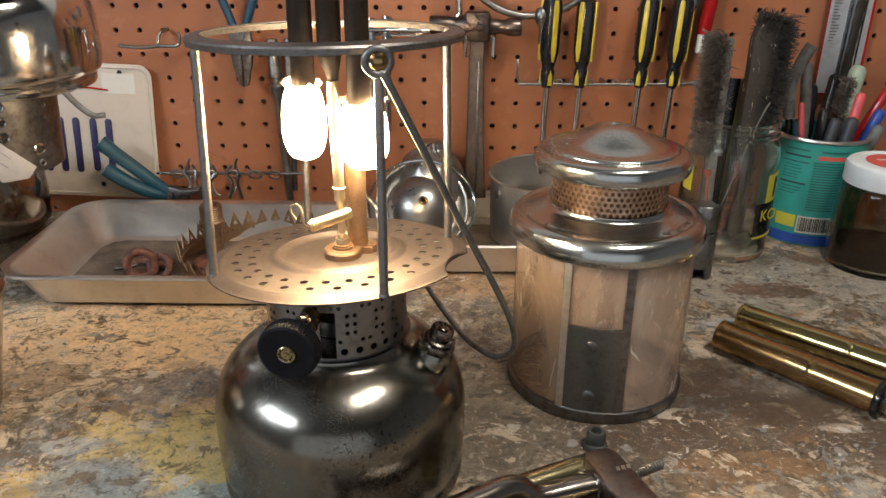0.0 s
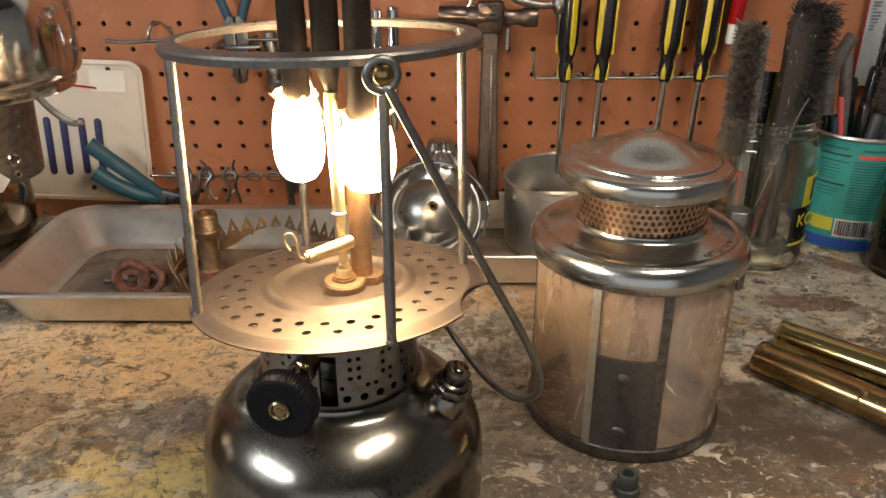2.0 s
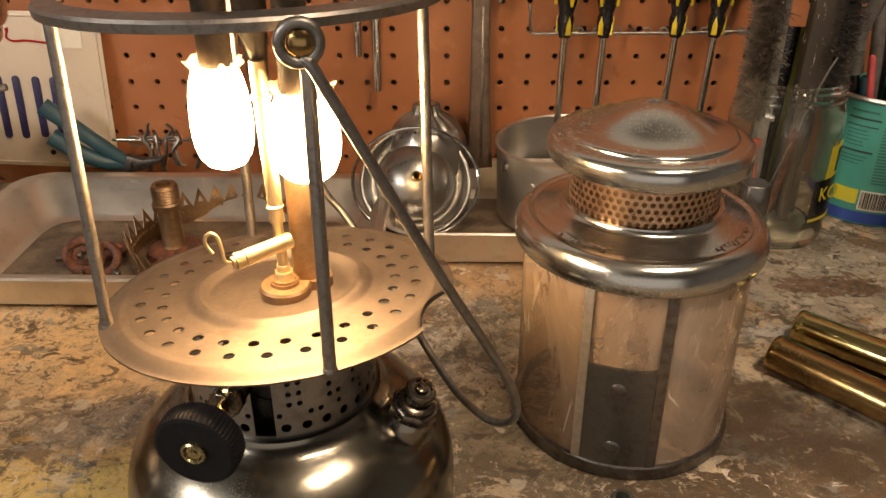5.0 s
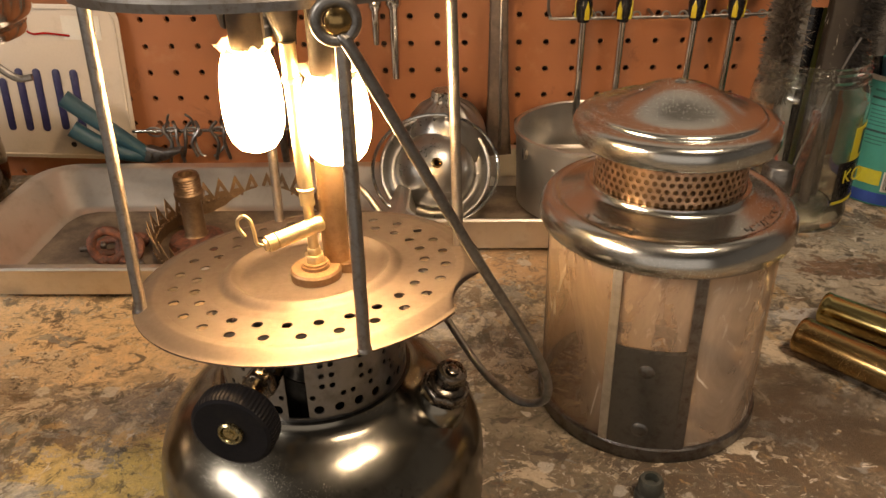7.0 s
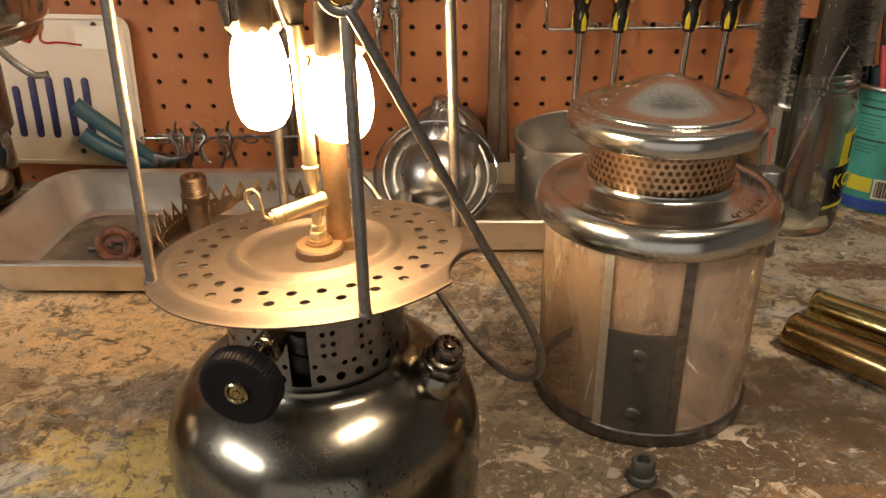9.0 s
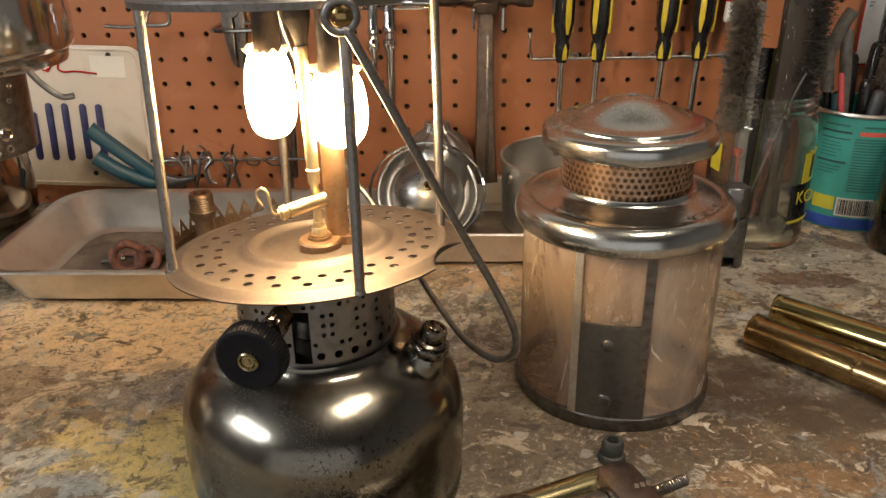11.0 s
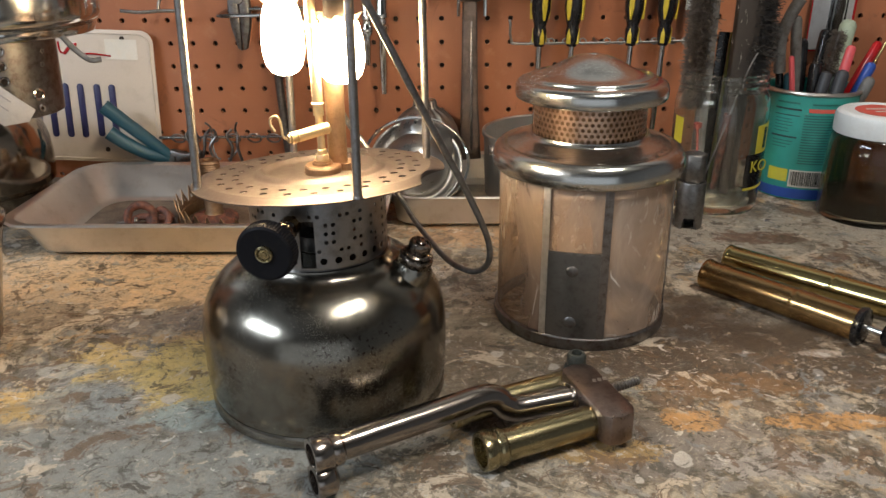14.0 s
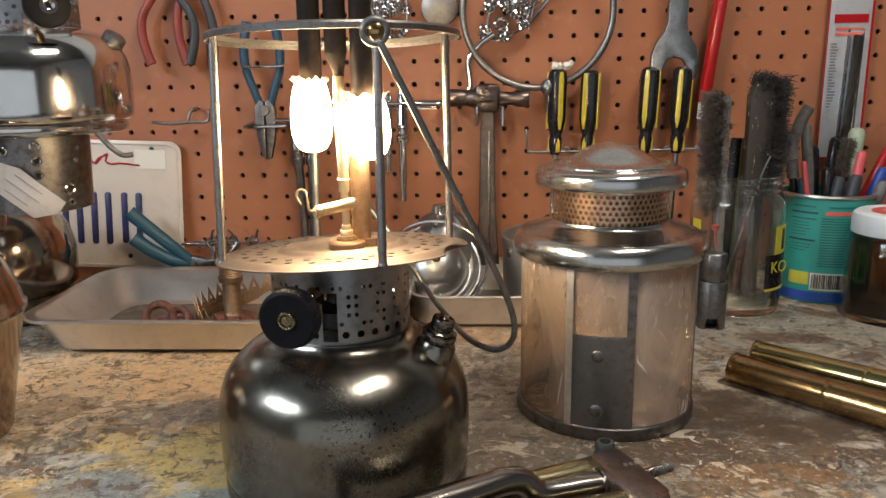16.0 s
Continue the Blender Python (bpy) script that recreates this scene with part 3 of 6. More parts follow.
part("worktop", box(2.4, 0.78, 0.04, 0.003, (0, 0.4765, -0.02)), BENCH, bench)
for x in (-1.1, 1.1):
    for y in (0.13, 0.8):
        part("leg", box(0.09, 0.09, 0.86, 0.004, (x, y, -0.47)), WOOD, bench)


# ---- the burning lantern ----
LX, LY = -0.0615, 0.413
lantern = thing("lantern", (LX, LY, 0), "two-mantle pressure lantern burning without its globe, worn nickel tank", "lantern")
FOUNT = [(0, 0.003), (0.066, 0.002), (0.0722, 0.0), (0.0742, 0.002), (0.0742, 0.0060), (0.0730, 0.0082), (0.0738, 0.011), (0.0750, 0.018),
         (0.0755, 0.03), (0.0757, 0.044), (0.0752, 0.054), (0.0735, 0.063), (0.070, 0.0715), (0.064, 0.0795), (0.056, 0.0865), (0.0475, 0.0915), (0.0435, 0.0945), (0.0425, 0.0975), (0, 0.0985)]
part("fount", lathe(FOUNT[:7] + smooth_profile(FOUNT[6:16], 3)[1:] + FOUNT[16:], 96), NICKEL, lantern, "worn nickel-plated fuel tank")


def collar():
    """Air collar: rows of small holes set in squares over one row of large holes, with a slot at the valve."""
    R, z0, n, h = 0.0405, 0.0965, 60, 0.0438
    w = 2 * math.pi / n
    rows = ["011010010110", "100110100101", "100100100101", "100110100101", "011010010110"]
    cells = []
    zs = [z0, z0 + 0.003, z0 + 0.0105]
    step = (h - 0.0105) / 6.5
    for i in range(0, n, 2):
        a0, a1 = i * w, (i + 2) * w
        slot = 4.60 < (a0 + a1) / 2 < 4.80
        cells.append((a0, a1, zs[0], zs[1], 0))
        if not slot:
            cells.append((a0, a1, zs[1], zs[2], 0.00215))
    for i in range(n):
        a0, a1 = i * w, (i + 1) * w
        for k in range(6):
            v0 = zs[2] + k * step
            if 4.60 < (a0 + a1) / 2 < 4.80 and k < 4:
                continue
            hole = 0.00125 if k < 5 and rows[k][i % 12] == "1" else 0
            cells.append((a0, a1, v0, v0 + step, hole))
        cells.append((a0, a1, zs[2] + 6 * step, z0 + h, 0))

    cells = [(a0 * R, a1 * R, v0, v1, r) for a0, a1, v0, v1, r in cells]
    return perforated(cells, lambda u, v: (R * math.cos(u / R), R * math.sin(u / R), v), 0.0007)


part("air_collar", collar(), PERF, lantern, "perforated dark steel air collar")
part("burner_core", lathe([(0, 0.0985), (0.016, 0.0985), (0.016, 0.108), (0.009, 0.112), (0.009, 0.138), (0, 0.138)], 32), GUN, lantern)

# the plate leans a little
LEAN_M = Matrix.Translation((0.0014, 0.0050, 0.1417)) @ pose(0, 0, 0, -4.4, -2.6, 0)
RING_M = Matrix.Translation((0.0004, 0.0075, 0.2670)) @ pose(0, 0, 0, -2.5, -0.9, 0) @ Matrix.Translation((0, 0, -0.2665))


def deflector():
    n = 104
    w = 2 * math.pi / n
    cells = []
    inner = [0.010, 0.020, 0.030, 0.0315, 0.0335, 0.0350, 0.0375, 0.0400, 0.0445]
    outer = [0.0625, 0.0642, 0.0660, 0.0680, 0.0700, 0.0720, 0.0742]
    for a in range(26):
        u0, u1 = a * 4 * w, (a + 1) * 4 * w
        cells.append((u0, u1, 0.0445, 0.0535, 0.0022))
        cells.append((u0 + 2 * w, u1 + 2 * w, 0.0535, 0.0625, 0.0022))
    for rs in (inner, outer):
        for r0, r1 in zip(rs, rs[1:]):
            for a in range(52):
                cells.append((a * 2 * w, (a + 1) * 2 * w, r0, r1, 0))
    height = [(0.0, 0.0022), (0.03, 0.0016), (0.0315, 0.0024), (0.0340, 0.0044), (0.0362, 0.0040), (0.039, 0.0022), (0.0445, 0.0018), (0.0625, 0.0018), (0.066, 0.0021), (0.0685, 0.0014), (0.0725, 0.0), (0.08, -0.0006)]
    notch = Vector((0.1013 * math.cos(-0.30), 0.1013 * math.sin(-0.30)))

    def place(u, v):
        # circles keep their size: the angle is eased by the radius of each cell's middle
        for (r0, z0), (r1, z1) in zip(height, height[1:]):
            if r0 <= v <= r1:
                z = z0 + (z1 - z0) * (v - r0) / (r1 - r0)
        p = Vector((v * math.cos(u), v * math.sin(u)))
        if v > 0.0626:
            gap = p - notch
            if gap.length < 0.035:
                way = p.normalized()
                along = way.dot(notch)
                off = (notch - way * along).length
                p = way * max(along - math.sqrt(max(0.035 ** 2 - off * off, 0)), 0.0627)
        return (p.x, p.y, z)

    bm = perforated([c for c in cells if not c[4]], place, 0)
    for ring, mid in ((0.0445, 0.049), (0.0535, 0.058)):
        some = [(u0 * mid, u1 * mid, v0, v1, r) for u0, u1, v0, v1, r in cells if r and abs(v0 - ring) < 1e-6]
        bm = join(bm, perforated(some, lambda u, v: place(u / mid, v), 0))
    bmesh.ops.remove_doubles(bm, verts=bm.verts, dist=1e-5)
    bmesh.ops.recalc_face_normals(bm, faces=bm.faces)
    ex = bmesh.ops.extrude_face_region(bm, geom=bm.faces[:])
    bmesh.ops.translate(bm, vec=(0, 0, -0.0007), verts=[v for v in ex["geom"] if isinstance(v, bmesh.types.BMVert)])
    return bm


part("deflector_plate", moved(deflector(), LEAN_M), STEEL, lantern, "round steel plate with two rings of holes and a notched edge", 50)
part("plate_centre", lathe([(0, 0.0022), (0.0102, 0.0022), (0.0102, 0.0008), (0, 0.0008)], 32, LEAN_M), STEEL, lantern)


def loc(x, y, z):
    return (x - LX, y - LY, z)


ring_profile = [(0.0702, 0.2622), (0.0712, 0.2622), (0.0716, 0.2650), (0.0709, 0.2661), (0.0636, 0.2672), (0.0632, 0.2667), (0.0636, 0.2662), (0.0702, 0.2650), (0.0702, 0.2622)]
part("top_ring", lathe(ring_profile, 96, RING_M), POST, lantern, "dull steel ring holding the posts")
for a, r in ((201, 0.0672), (298, 0.0690), (21, 0.0690), (112, 0.0690)):
    x, y = r * math.cos(radians(a)), r * math.sin(radians(a))
    foot = 0.1417 + (x - 0.0014) * math.tan(radians(2.6)) - (y - 0.0050) * math.tan(radians(4.4)) + 0.0005
    hx, hy = 0.0004 + 0.0664 * math.cos(radians(a)), 0.0075 + 0.0664 * math.sin(radians(a))
    head = 0.2662 + (hx - 0.0004) * math.tan(radians(0.9)) - (hy - 0.0075) * math.tan(radians(2.5))
    post = join(rod((x, y, foot), (hx, hy, head), 0.00235, 14), lathe([(0, -0.0006), (0.0028, -0.0006), (0.0028, 0.0002), (0.0024, 0.0010), (0, 0.0010)], 14, Matrix.Translation((x, y, foot))))
    part("post", post, POST, lantern)

# burner parts
bx, by = -0.0565 - LX, 0.4105 - LY
part("burner_boss", lathe([(0, 0.1425), (0.0104, 0.1425), (0.0106, 0.1432), (0.0106, 0.1478), (0.0098, 0.1488), (0.006, 0.1490), (0.006, 0.1505), (0.0052, 0.1505), (0.0052, 0.1515), (0, 0.1515)], 40, Matrix.Translation((bx, by, 0.0005))), OLD_BRONZE, lantern, "brass burner base")
part("burner_lug", join(box(0.011, 0.008, 0.005, 0.001, (bx + 0.011, by + 0.006, 0.1462)), lathe([(0, 0.143), (0.0062, 0.143), (0.0062, 0.149), (0, 0.149)], 24, Matrix.Translation((bx + 0.0125, by + 0.008, 0)))), OLD_BRONZE, lantern)
part("generator_nut", join(prism((bx, by, 0.1512), (bx, by, 0.1555), 0.0042, 6, 0.0003), prism((bx, by, 0.1555), (bx, by, 0.1585), 0.0031, 6, 0.0003)), GENERATOR, lantern)
part("generator", join(rod((bx, by, 0.158), (bx - 0.0005, by, 0.178), 0.0022), rod((bx - 0.0005, by, 0.178), (bx - 0.0015, by, 0.243), 0.0030, 18), lathe([(0.0030, 0), (0.0037, 0.0005), (0.0037, 0.002), (0.003, 0.0025)], 18, Matrix.Translation((bx - 0.0013, by, 0.228))), lathe([(0.0030, 0), (0.0036, 0.0004), (0.0036, 0.0012), (0.003, 0.0016)], 18, Matrix.Translation((bx - 0.0007, by, 0.184)))), GENERATOR, lantern, "slender brass generator tube")
mx, my = -0.0487 - LX, 0.4185 - LY
part("mixing_tube", join(rod((mx, my, 0.1455), (mx, my, 0.232), 0.0056, 24), lathe([(0.0056, 0.1455), (0.0066, 0.146), (0.0066, 0.148), (0.0056, 0.1485)], 24, Matrix.Translation((mx, my, 0)))), OLD_BRONZE, lantern, "heat-stained mixing tube")
block = join(turned(loc(-0.0715, 0.392, 0.1690), loc(-0.0505, 0.4065, 0.1722), [(0, 0), (0.0024, 0), (0.0024, 0.0012), (0.0034, 0.0014), (0.0034, 0.0045), (0.0026, 0.0047), (0.0026, 0.0052), (0.0033, 0.0056), (0.0033, 0.0245), (0.0027, 0.0252), (0, 0.0252)], 24))
part("cleaning_valve", block, GENERATOR, lantern, "brass tip-cleaning valve body")
part("cleaning_lever", tube([loc(-0.0715, 0.392, 0.1690), loc(-0.0738, 0.391, 0.1705), loc(-0.0744, 0.391, 0.1755), loc(-0.0752, 0.391, 0.1800), loc(-0.0775, 0.391, 0.1822), loc(-0.0800, 0.391, 0.1806), loc(-0.0802, 0.391, 0.1772), loc(-0.0780, 0.391, 0.1735)], 0.0007, 8, 5), GENERATOR, lantern, "looped wire lever")


def air_tube(x, y, z0, z1, r=0.0062):
    return lathe([(r * 0.75, z0 + 0.0005), (r, z0), (r * 1.02, z0 + 0.003), (r, z0 + 0.006), (r, z1), (0, z1)], 28, Matrix.Translation((x, y, 0)))


part("air_tube", air_tube(-0.0735 - LX, 0.4125 - LY, 0.2405, 0.33), SOOT, lantern, "sooty upright burner tube")
part("air_tube", air_tube(-0.0445 - LX, 0.4105 - LY, 0.2315, 0.33), SOOT, lantern, "sooty upright burner tube")
part("air_tube", join(turned(loc(-0.0575, 0.4125, 0.2415), loc(-0.0590, 0.4125, 0.256), [(0, 0), (0.0026, 0), (0.0032, 0.004), (0.0058, 0.013), (0.006, 0.0146)], 28), rod(loc(-0.0590, 0.4125, 0.2555), loc(-0.0592, 0.4125, 0.33), 0.0062, 28)), SOOT, lantern, "sooty middle tube drawn in at its foot")
part("manifold", rod(loc(-0.0735, 0.4125, 0.33), loc(-0.0445, 0.4105, 0.33), 0.007, 20), SOOT, lantern)


def mantle(x, y, z0, z1, r, seed):
    """A glowing bag, tied at the top, with a ragged skirt above the tie."""
    h = z1 - z0
    prof = [(0, 0), (0.35, 0.012), (0.62, 0.05), (0.82, 0.13), (0.95, 0.26), (1.0, 0.42), (0.98, 0.6), (0.92, 0.76), (0.84, 0.88), (0.74, 0.96), (0.66, 1.0)]
    bm = lathe([(a * r, z0 + b * h) for a, b in prof], 36)
    rnd = random.Random(seed)
    for v in bm.verts:
        d = math.hypot(v.co.x, v.co.y)
        if d > 1e-4:
            k = 1 + 0.02 * math.sin(14 * math.atan2(v.co.y, v.co.x))
            v.co.x, v.co.y = v.co.x * k, v.co.y * k
    skirt = bmesh.new()
    n = 40
    lo, hi = [], []
    for i in range(n):
        a = 2 * math.pi * i / n
        flare = 0.8 + rnd.random() * 0.25
        lo.append(skirt.verts.new((0.68 * r * math.cos(a), 0.68 * r * math.sin(a), z1 - 0.0015)))
        hi.append(skirt.verts.new((flare * r * math.cos(a), flare * r * math.sin(a), z1 + 0.0008 + 0.0028 * rnd.random())))
    for i in range(n):
        skirt.faces.new((lo[i], lo[(i + 1) % n], hi[(i + 1) % n], hi[i]))
    bmesh.ops.solidify(skirt, geom=skirt.faces[:], thickness=0.0003)
    m = Matrix.Translation((x - LX, y - LY, 0))
    g = part("mantle", moved(bm, m), MANTLE_GLOW, lantern, "white-hot glowing cloth mantle")
    part("skirt", moved(skirt, m), MANTLE_SKIRT, g, "ragged tied cloth edge")


mantle(-0.0743, 0.4125, 0.2005, 0.2400, 0.0116, 3)
mantle(-0.0425, 0.4105, 0.1962, 0.2310, 0.0132, 5)

# valve and knob
kc = Vector(loc(-0.0765, 0.337, 0.1235))
ka = Vector((-0.17, -0.98, -0.04)).normalized()


def knob():
    prof = [(0, 0.0005), (0.0125, 0.0), (0.0148, 0.0006), (0.0158, 0.002), (0.0158, 0.0085), (0.0152, 0.0098), (0.0138, 0.0104), (0.006, 0.0098), (0, 0.0098)]
    bm = lathe(prof, 120)
    for v in bm.verts:
        d = math.hypot(v.co.x, v.co.y)
        if d > 0.0150:
            i = round(math.atan2(v.co.y, v.co.x) / (2 * math.pi) * 120)
            k = 0.98 if i % 2 else 1.0
            v.co.x, v.co.y = v.co.x * k, v.co.y * k
    return bm


km = Matrix.Translation(kc - ka * 0.0098) @ ka.to_track_quat("Z", "Y").to_matrix().to_4x4()
kn = part("control_knob", moved(knob(), km), KNOB, lantern, "black fluted plastic control knob", 30)
part("knob_nut", moved(join(lathe([(0.0032, 0.0098), (0.0047, 0.0098), (0.0047, 0.0110), (0.0041, 0.0116), (0.0036, 0.0114), (0.0032, 0.0104)], 32), lathe([(0, 0.0112), (0.0014, 0.0112), (0.0016, 0.0106), (0.0028, 0.0106), (0.0031, 0.0095)], 24)), km), TOOL_BRASS, kn, "steel nut in the middle of the knob")
part("valve_stem", turned(tuple(kc - ka * 0.0385), tuple(kc), [(0, 0), (0.0058, 0.0), (0.0058, 0.009), (0.0046, 0.0095), (0.0046, 0.014), (0.0026, 0.0145), (0.0026, 0.029), (0, 0.029)], 24), BRASS, lantern, "brass valve stem")
part("valve_nut", prism(tuple(kc - ka * 0.031), tuple(kc - ka * 0.0235), 0.0068, 6, 0.0006), CAP_METAL, lantern)

# filler cap on its boss
fa = Vector((0.30, -0.15, 0.94)).normalized()
fm = Matrix.Translation(Vector(loc(-0.0060, 0.4005, 0.0848))) @ fa.to_track_quat("Z", "Y").to_matrix().to_4x4() @ Matrix.Translation((0, 0, 0.0042)) @ Matrix.Diagonal((0.9, 0.9, 0.82, 1))
part("filler_boss", moved(lathe([(0.0140, -0.014), (0.0132, 0.0005), (0.0118, 0.003), (0.0112, 0.0045), (0, 0.0045)], 40), fm), NICKEL, lantern)
cap = lathe([(0.0095, 0.0105), (0.0098, 0.0125), (0.0088, 0.0135), (0.006, 0.0140), (0.0055, 0.0160)], 36)
part("filler_cap", moved(join(cap, prism((0, 0, 0.0042), (0, 0, 0.0112), 0.0122, 8, 0.0008)), fm), CAP_METAL, lantern, "dark eight-sided filler cap")


def cap_top():
    bm = lathe([(0.0045, 0.0148), (0.0070, 0.0150), (0.0076, 0.0158), (0.0076, 0.0208), (0.0069, 0.0218), (0.0052, 0.0222), (0.0048, 0.0212), (0.0034, 0.0212), (0.0032, 0.0226), (0.0024, 0.0232), (0, 0.0232)], 72)
    for v in bm.verts:
        d = math.hypot(v.co.x, v.co.y)
        if d > 0.0072:
            i = round(math.atan2(v.co.y, v.co.x) / (2 * math.pi) * 72)
            v.co.x, v.co.y = v.co.x * (0.95 if i % 2 == 0 else 1), v.co.y * (0.95 if i % 2 == 0 else 1)
    return bm


part("cap_knob", moved(cap_top(), fm), CAP_METAL, lantern, "knurled cap knob with a screw in its middle")

# bail: a loop of wire that hangs down beside the tank
BAIL = [(-0.0268, 0.3475, 0.2582), (-0.0235, 0.348, 0.2525), (0.0075, 0.360, 0.1865), (0.0255, 0.3715, 0.1480), (0.0352, 0.380, 0.1245), (0.0400, 0.386, 0.1080), (0.0398, 0.390, 0.0960), (0.0345, 0.398, 0.0870),
        (0.0265, 0.407, 0.0835), (0.0130, 0.428, 0.0835), (-0.0060, 0.460, 0.0945), (-0.0190, 0.479, 0.1080), (-0.0420, 0.496, 0.138), (-0.0560, 0.499, 0.158), (-0.0800, 0.492, 0.225), (-0.0868, 0.487, 0.258)]
bail = join(tube([loc(*p) for p in BAIL], 0.00185, 12, 6), moved(tube([(0.0056 * math.cos(a), 0, 0.0056 * math.sin(a)) for a in (2 * math.pi * i / 28 for i in range(28))], 0.00185, 12, 0, True), Matrix.Translation(loc(-0.0290, 0.3475, 0.2640)) @ pose(0, 0, 0, 0, 0, 12)),
            moved(tube([(0.0056 * math.cos(a), 0, 0.0056 * math.sin(a)) for a in (2 * math.pi * i / 28 for i in range(28))], 0.00185, 12, 0, True), Matrix.Translation(loc(-0.0872, 0.487, 0.2640))))
part("bail", bail, WIRE, lantern, "bent wire carrying handle hanging at the side")
part("bail_screw", turned(loc(-0.0300, 0.3585, 0.264), loc(-0.0275, 0.343, 0.264), [(0, 0), (0.0022, 0), (0.0022, 0.010), (0.0040, 0.0102), (0.0038, 0.0122), (0.0022, 0.0132), (0, 0.0134)], 20), BRASS, lantern)
part("bail_screw", turned(loc(-0.0868, 0.480, 0.264), loc(-0.0875, 0.490, 0.264), [(0, 0), (0.0022, 0), (0.0022, 0.004), (0.0040, 0.0042), (0.0038, 0.0062), (0, 0.0074)], 20), BRASS, lantern)


# ---- the mica globe with its hood ----
GX, GY = 0.1142, 0.5170
globe = thing("lantern_globe", (GX, GY, 0), "mica lantern globe in a steel cage under a nickel hood", "lantern globe")
part("base_ring", lathe([(0.060, 0.001), (0.0632, 0.0), (0.0640, 0.0012), (0.0640, 0.0085), (0.0632, 0.0095), (0.0605, 0.0095), (0.060, 0.0085), (0.060, 0.001)], 80), GUN, globe, "dark steel base ring")
DOOR_A, DOOR_B = 240.0, 274.0


def arc_sheet(r, a0, a1, z0, z1, thick, n=40, rows=1):
    bm = bmesh.new()
    grid = [[bm.verts.new((r * math.cos(radians(a0 + (a1 - a0) * i / n)), r * math.sin(radians(a0 + (a1 - a0) * i / n)), z0 + (z1 - z0) * j / rows)) for i in range(n + 1)] for j in range(rows + 1)]
    for j in range(rows):
        for i in range(n):
            bm.faces.new((grid[j][i], grid[j][i + 1], grid[j + 1][i + 1], grid[j + 1][i]))
    bmesh.ops.recalc_face_normals(bm, faces=bm.faces)
    if thick:
        bmesh.ops.solidify(bm, geom=bm.faces[:], thickness=thick)
    return bm


part("mica_sheet", arc_sheet(0.0618, DOOR_B - 1, DOOR_A + 361, 0.006, 0.128, 0.0, 100), MICA, globe, "smoky scratched mica sheet")
part("mica_pane", arc_sheet(0.0612, DOOR_A, DOOR_B, 0.05, 0.128, 0.0, 20), MICA, globe, "smoky mica window above the door")
for a, wd in ((DOOR_A - 1.8, 4.4), (DOOR_B + 1.6, 5.2), (70, 4.5), (105, 4.5), (160, 4.0), (355, 4.0)):
    part("rib", arc_sheet(0.0634, a - wd / 2, a + wd / 2, 0.004, 0.128, 0.0009, 5), LIT_RIB if 200 < a < 250 else GUN, globe, "flat steel rib")
dr = part("door", arc_sheet(0.0631, DOOR_A + 0.6, DOOR_B - 0.4, 0.0085, 0.0735, 0.0006, 20), DOOR, globe, "grey steel lighting door")
part("door_edge", arc_sheet(0.0637, DOOR_A + 0.6, DOOR_B - 0.4, 0.0722, 0.0738, 0.0010, 20), WIRE, dr)
for zz, k in ((0.060, 1.0), (0.0215, 1.1)):
    am = radians((DOOR_A + DOOR_B) / 2 - 1.0)
    m = Matrix.Translation((0.0630 * math.cos(am), 0.0630 * math.sin(am), zz)) @ Vector((math.cos(am), math.sin(am), 0)).to_track_quat("Z", "Y").to_matrix().to_4x4()
    part("door_dimple", lathe([(0.0042 * k, 0), (0.0037 * k, 0.0005), (0.0024 * k, 0.0010), (0, 0.0012)], 20, m), GUN, dr)

HOODP = [(0.0630, 0.1190), (0.0655, 0.1180), (0.0668, 0.1190), (0.0676, 0.1215), (0.0678, 0.1245), (0.0670, 0.1285), (0.0650, 0.1322), (0.0620, 0.1343), (0.0592, 0.1349), (0.0578, 0.1343), (0.0562, 0.1347), (0.0500, 0.1372), (0.0440, 0.1396), (0.0425, 0.1408), (0.0420, 0.1428), (0.0398, 0.1430), (0.0396, 0.1400), (0.050, 0.1372), (0.060, 0.133), (0.0640, 0.127), (0.0630, 0.1190)]
part("hood", lathe(HOODP[:3] + smooth_profile(HOODP[2:13], 3)[1:] + HOODP[13:], 96), HOOD, globe, "nickel-plated hood with a rolled rim")


def vent_band():
    R, n, rows = 0.0392, 60, 7
    w, dz, z0 = 2 * math.pi * R / n, 0.0037, 0.1418
    cells = []
    for j in range(rows):
        for i in range(n):
            u0 = (i + 0.5 * (j % 2)) * w
            cells.append((u0, u0 + w, z0 + j * dz, z0 + (j + 1) * dz, 0.00140))
    return perforated(cells, lambda u, v: (R * math.cos(u / R), R * math.sin(u / R), v), 0.0005)


part("vent_band", vent_band(), COPPER, globe, "copper-toned perforated vent band")
part("vent_liner", lathe([(0.034, 0.139), (0.034, 0.168)], 48), OLD_BRONZE, globe)
CAPP = [(0.0392, 0.1682), (0.0490, 0.1672), (0.0506, 0.1664), (0.0517, 0.1670), (0.0523, 0.1690), (0.0524, 0.1728), (0.0517, 0.1758), (0.0500, 0.1778), (0.0468, 0.1788), (0.0440, 0.1793), (0.0434, 0.1806), (0.0420, 0.1815), (0.0392, 0.1819), (0.0350, 0.1826), (0.0296, 0.1848), (0.0232, 0.1884), (0.0165, 0.1918), (0.0100, 0.1941), (0.0040, 0.1951), (0.0030, 0.1945), (0.0028, 0.1930), (0, 0.1925)]
part("cap", lathe(CAPP[:3] + smooth_profile(CAPP[2:19], 3)[1:] + CAPP[19:], 96), HOOD, globe, "domed nickel cap with a small hole on top")


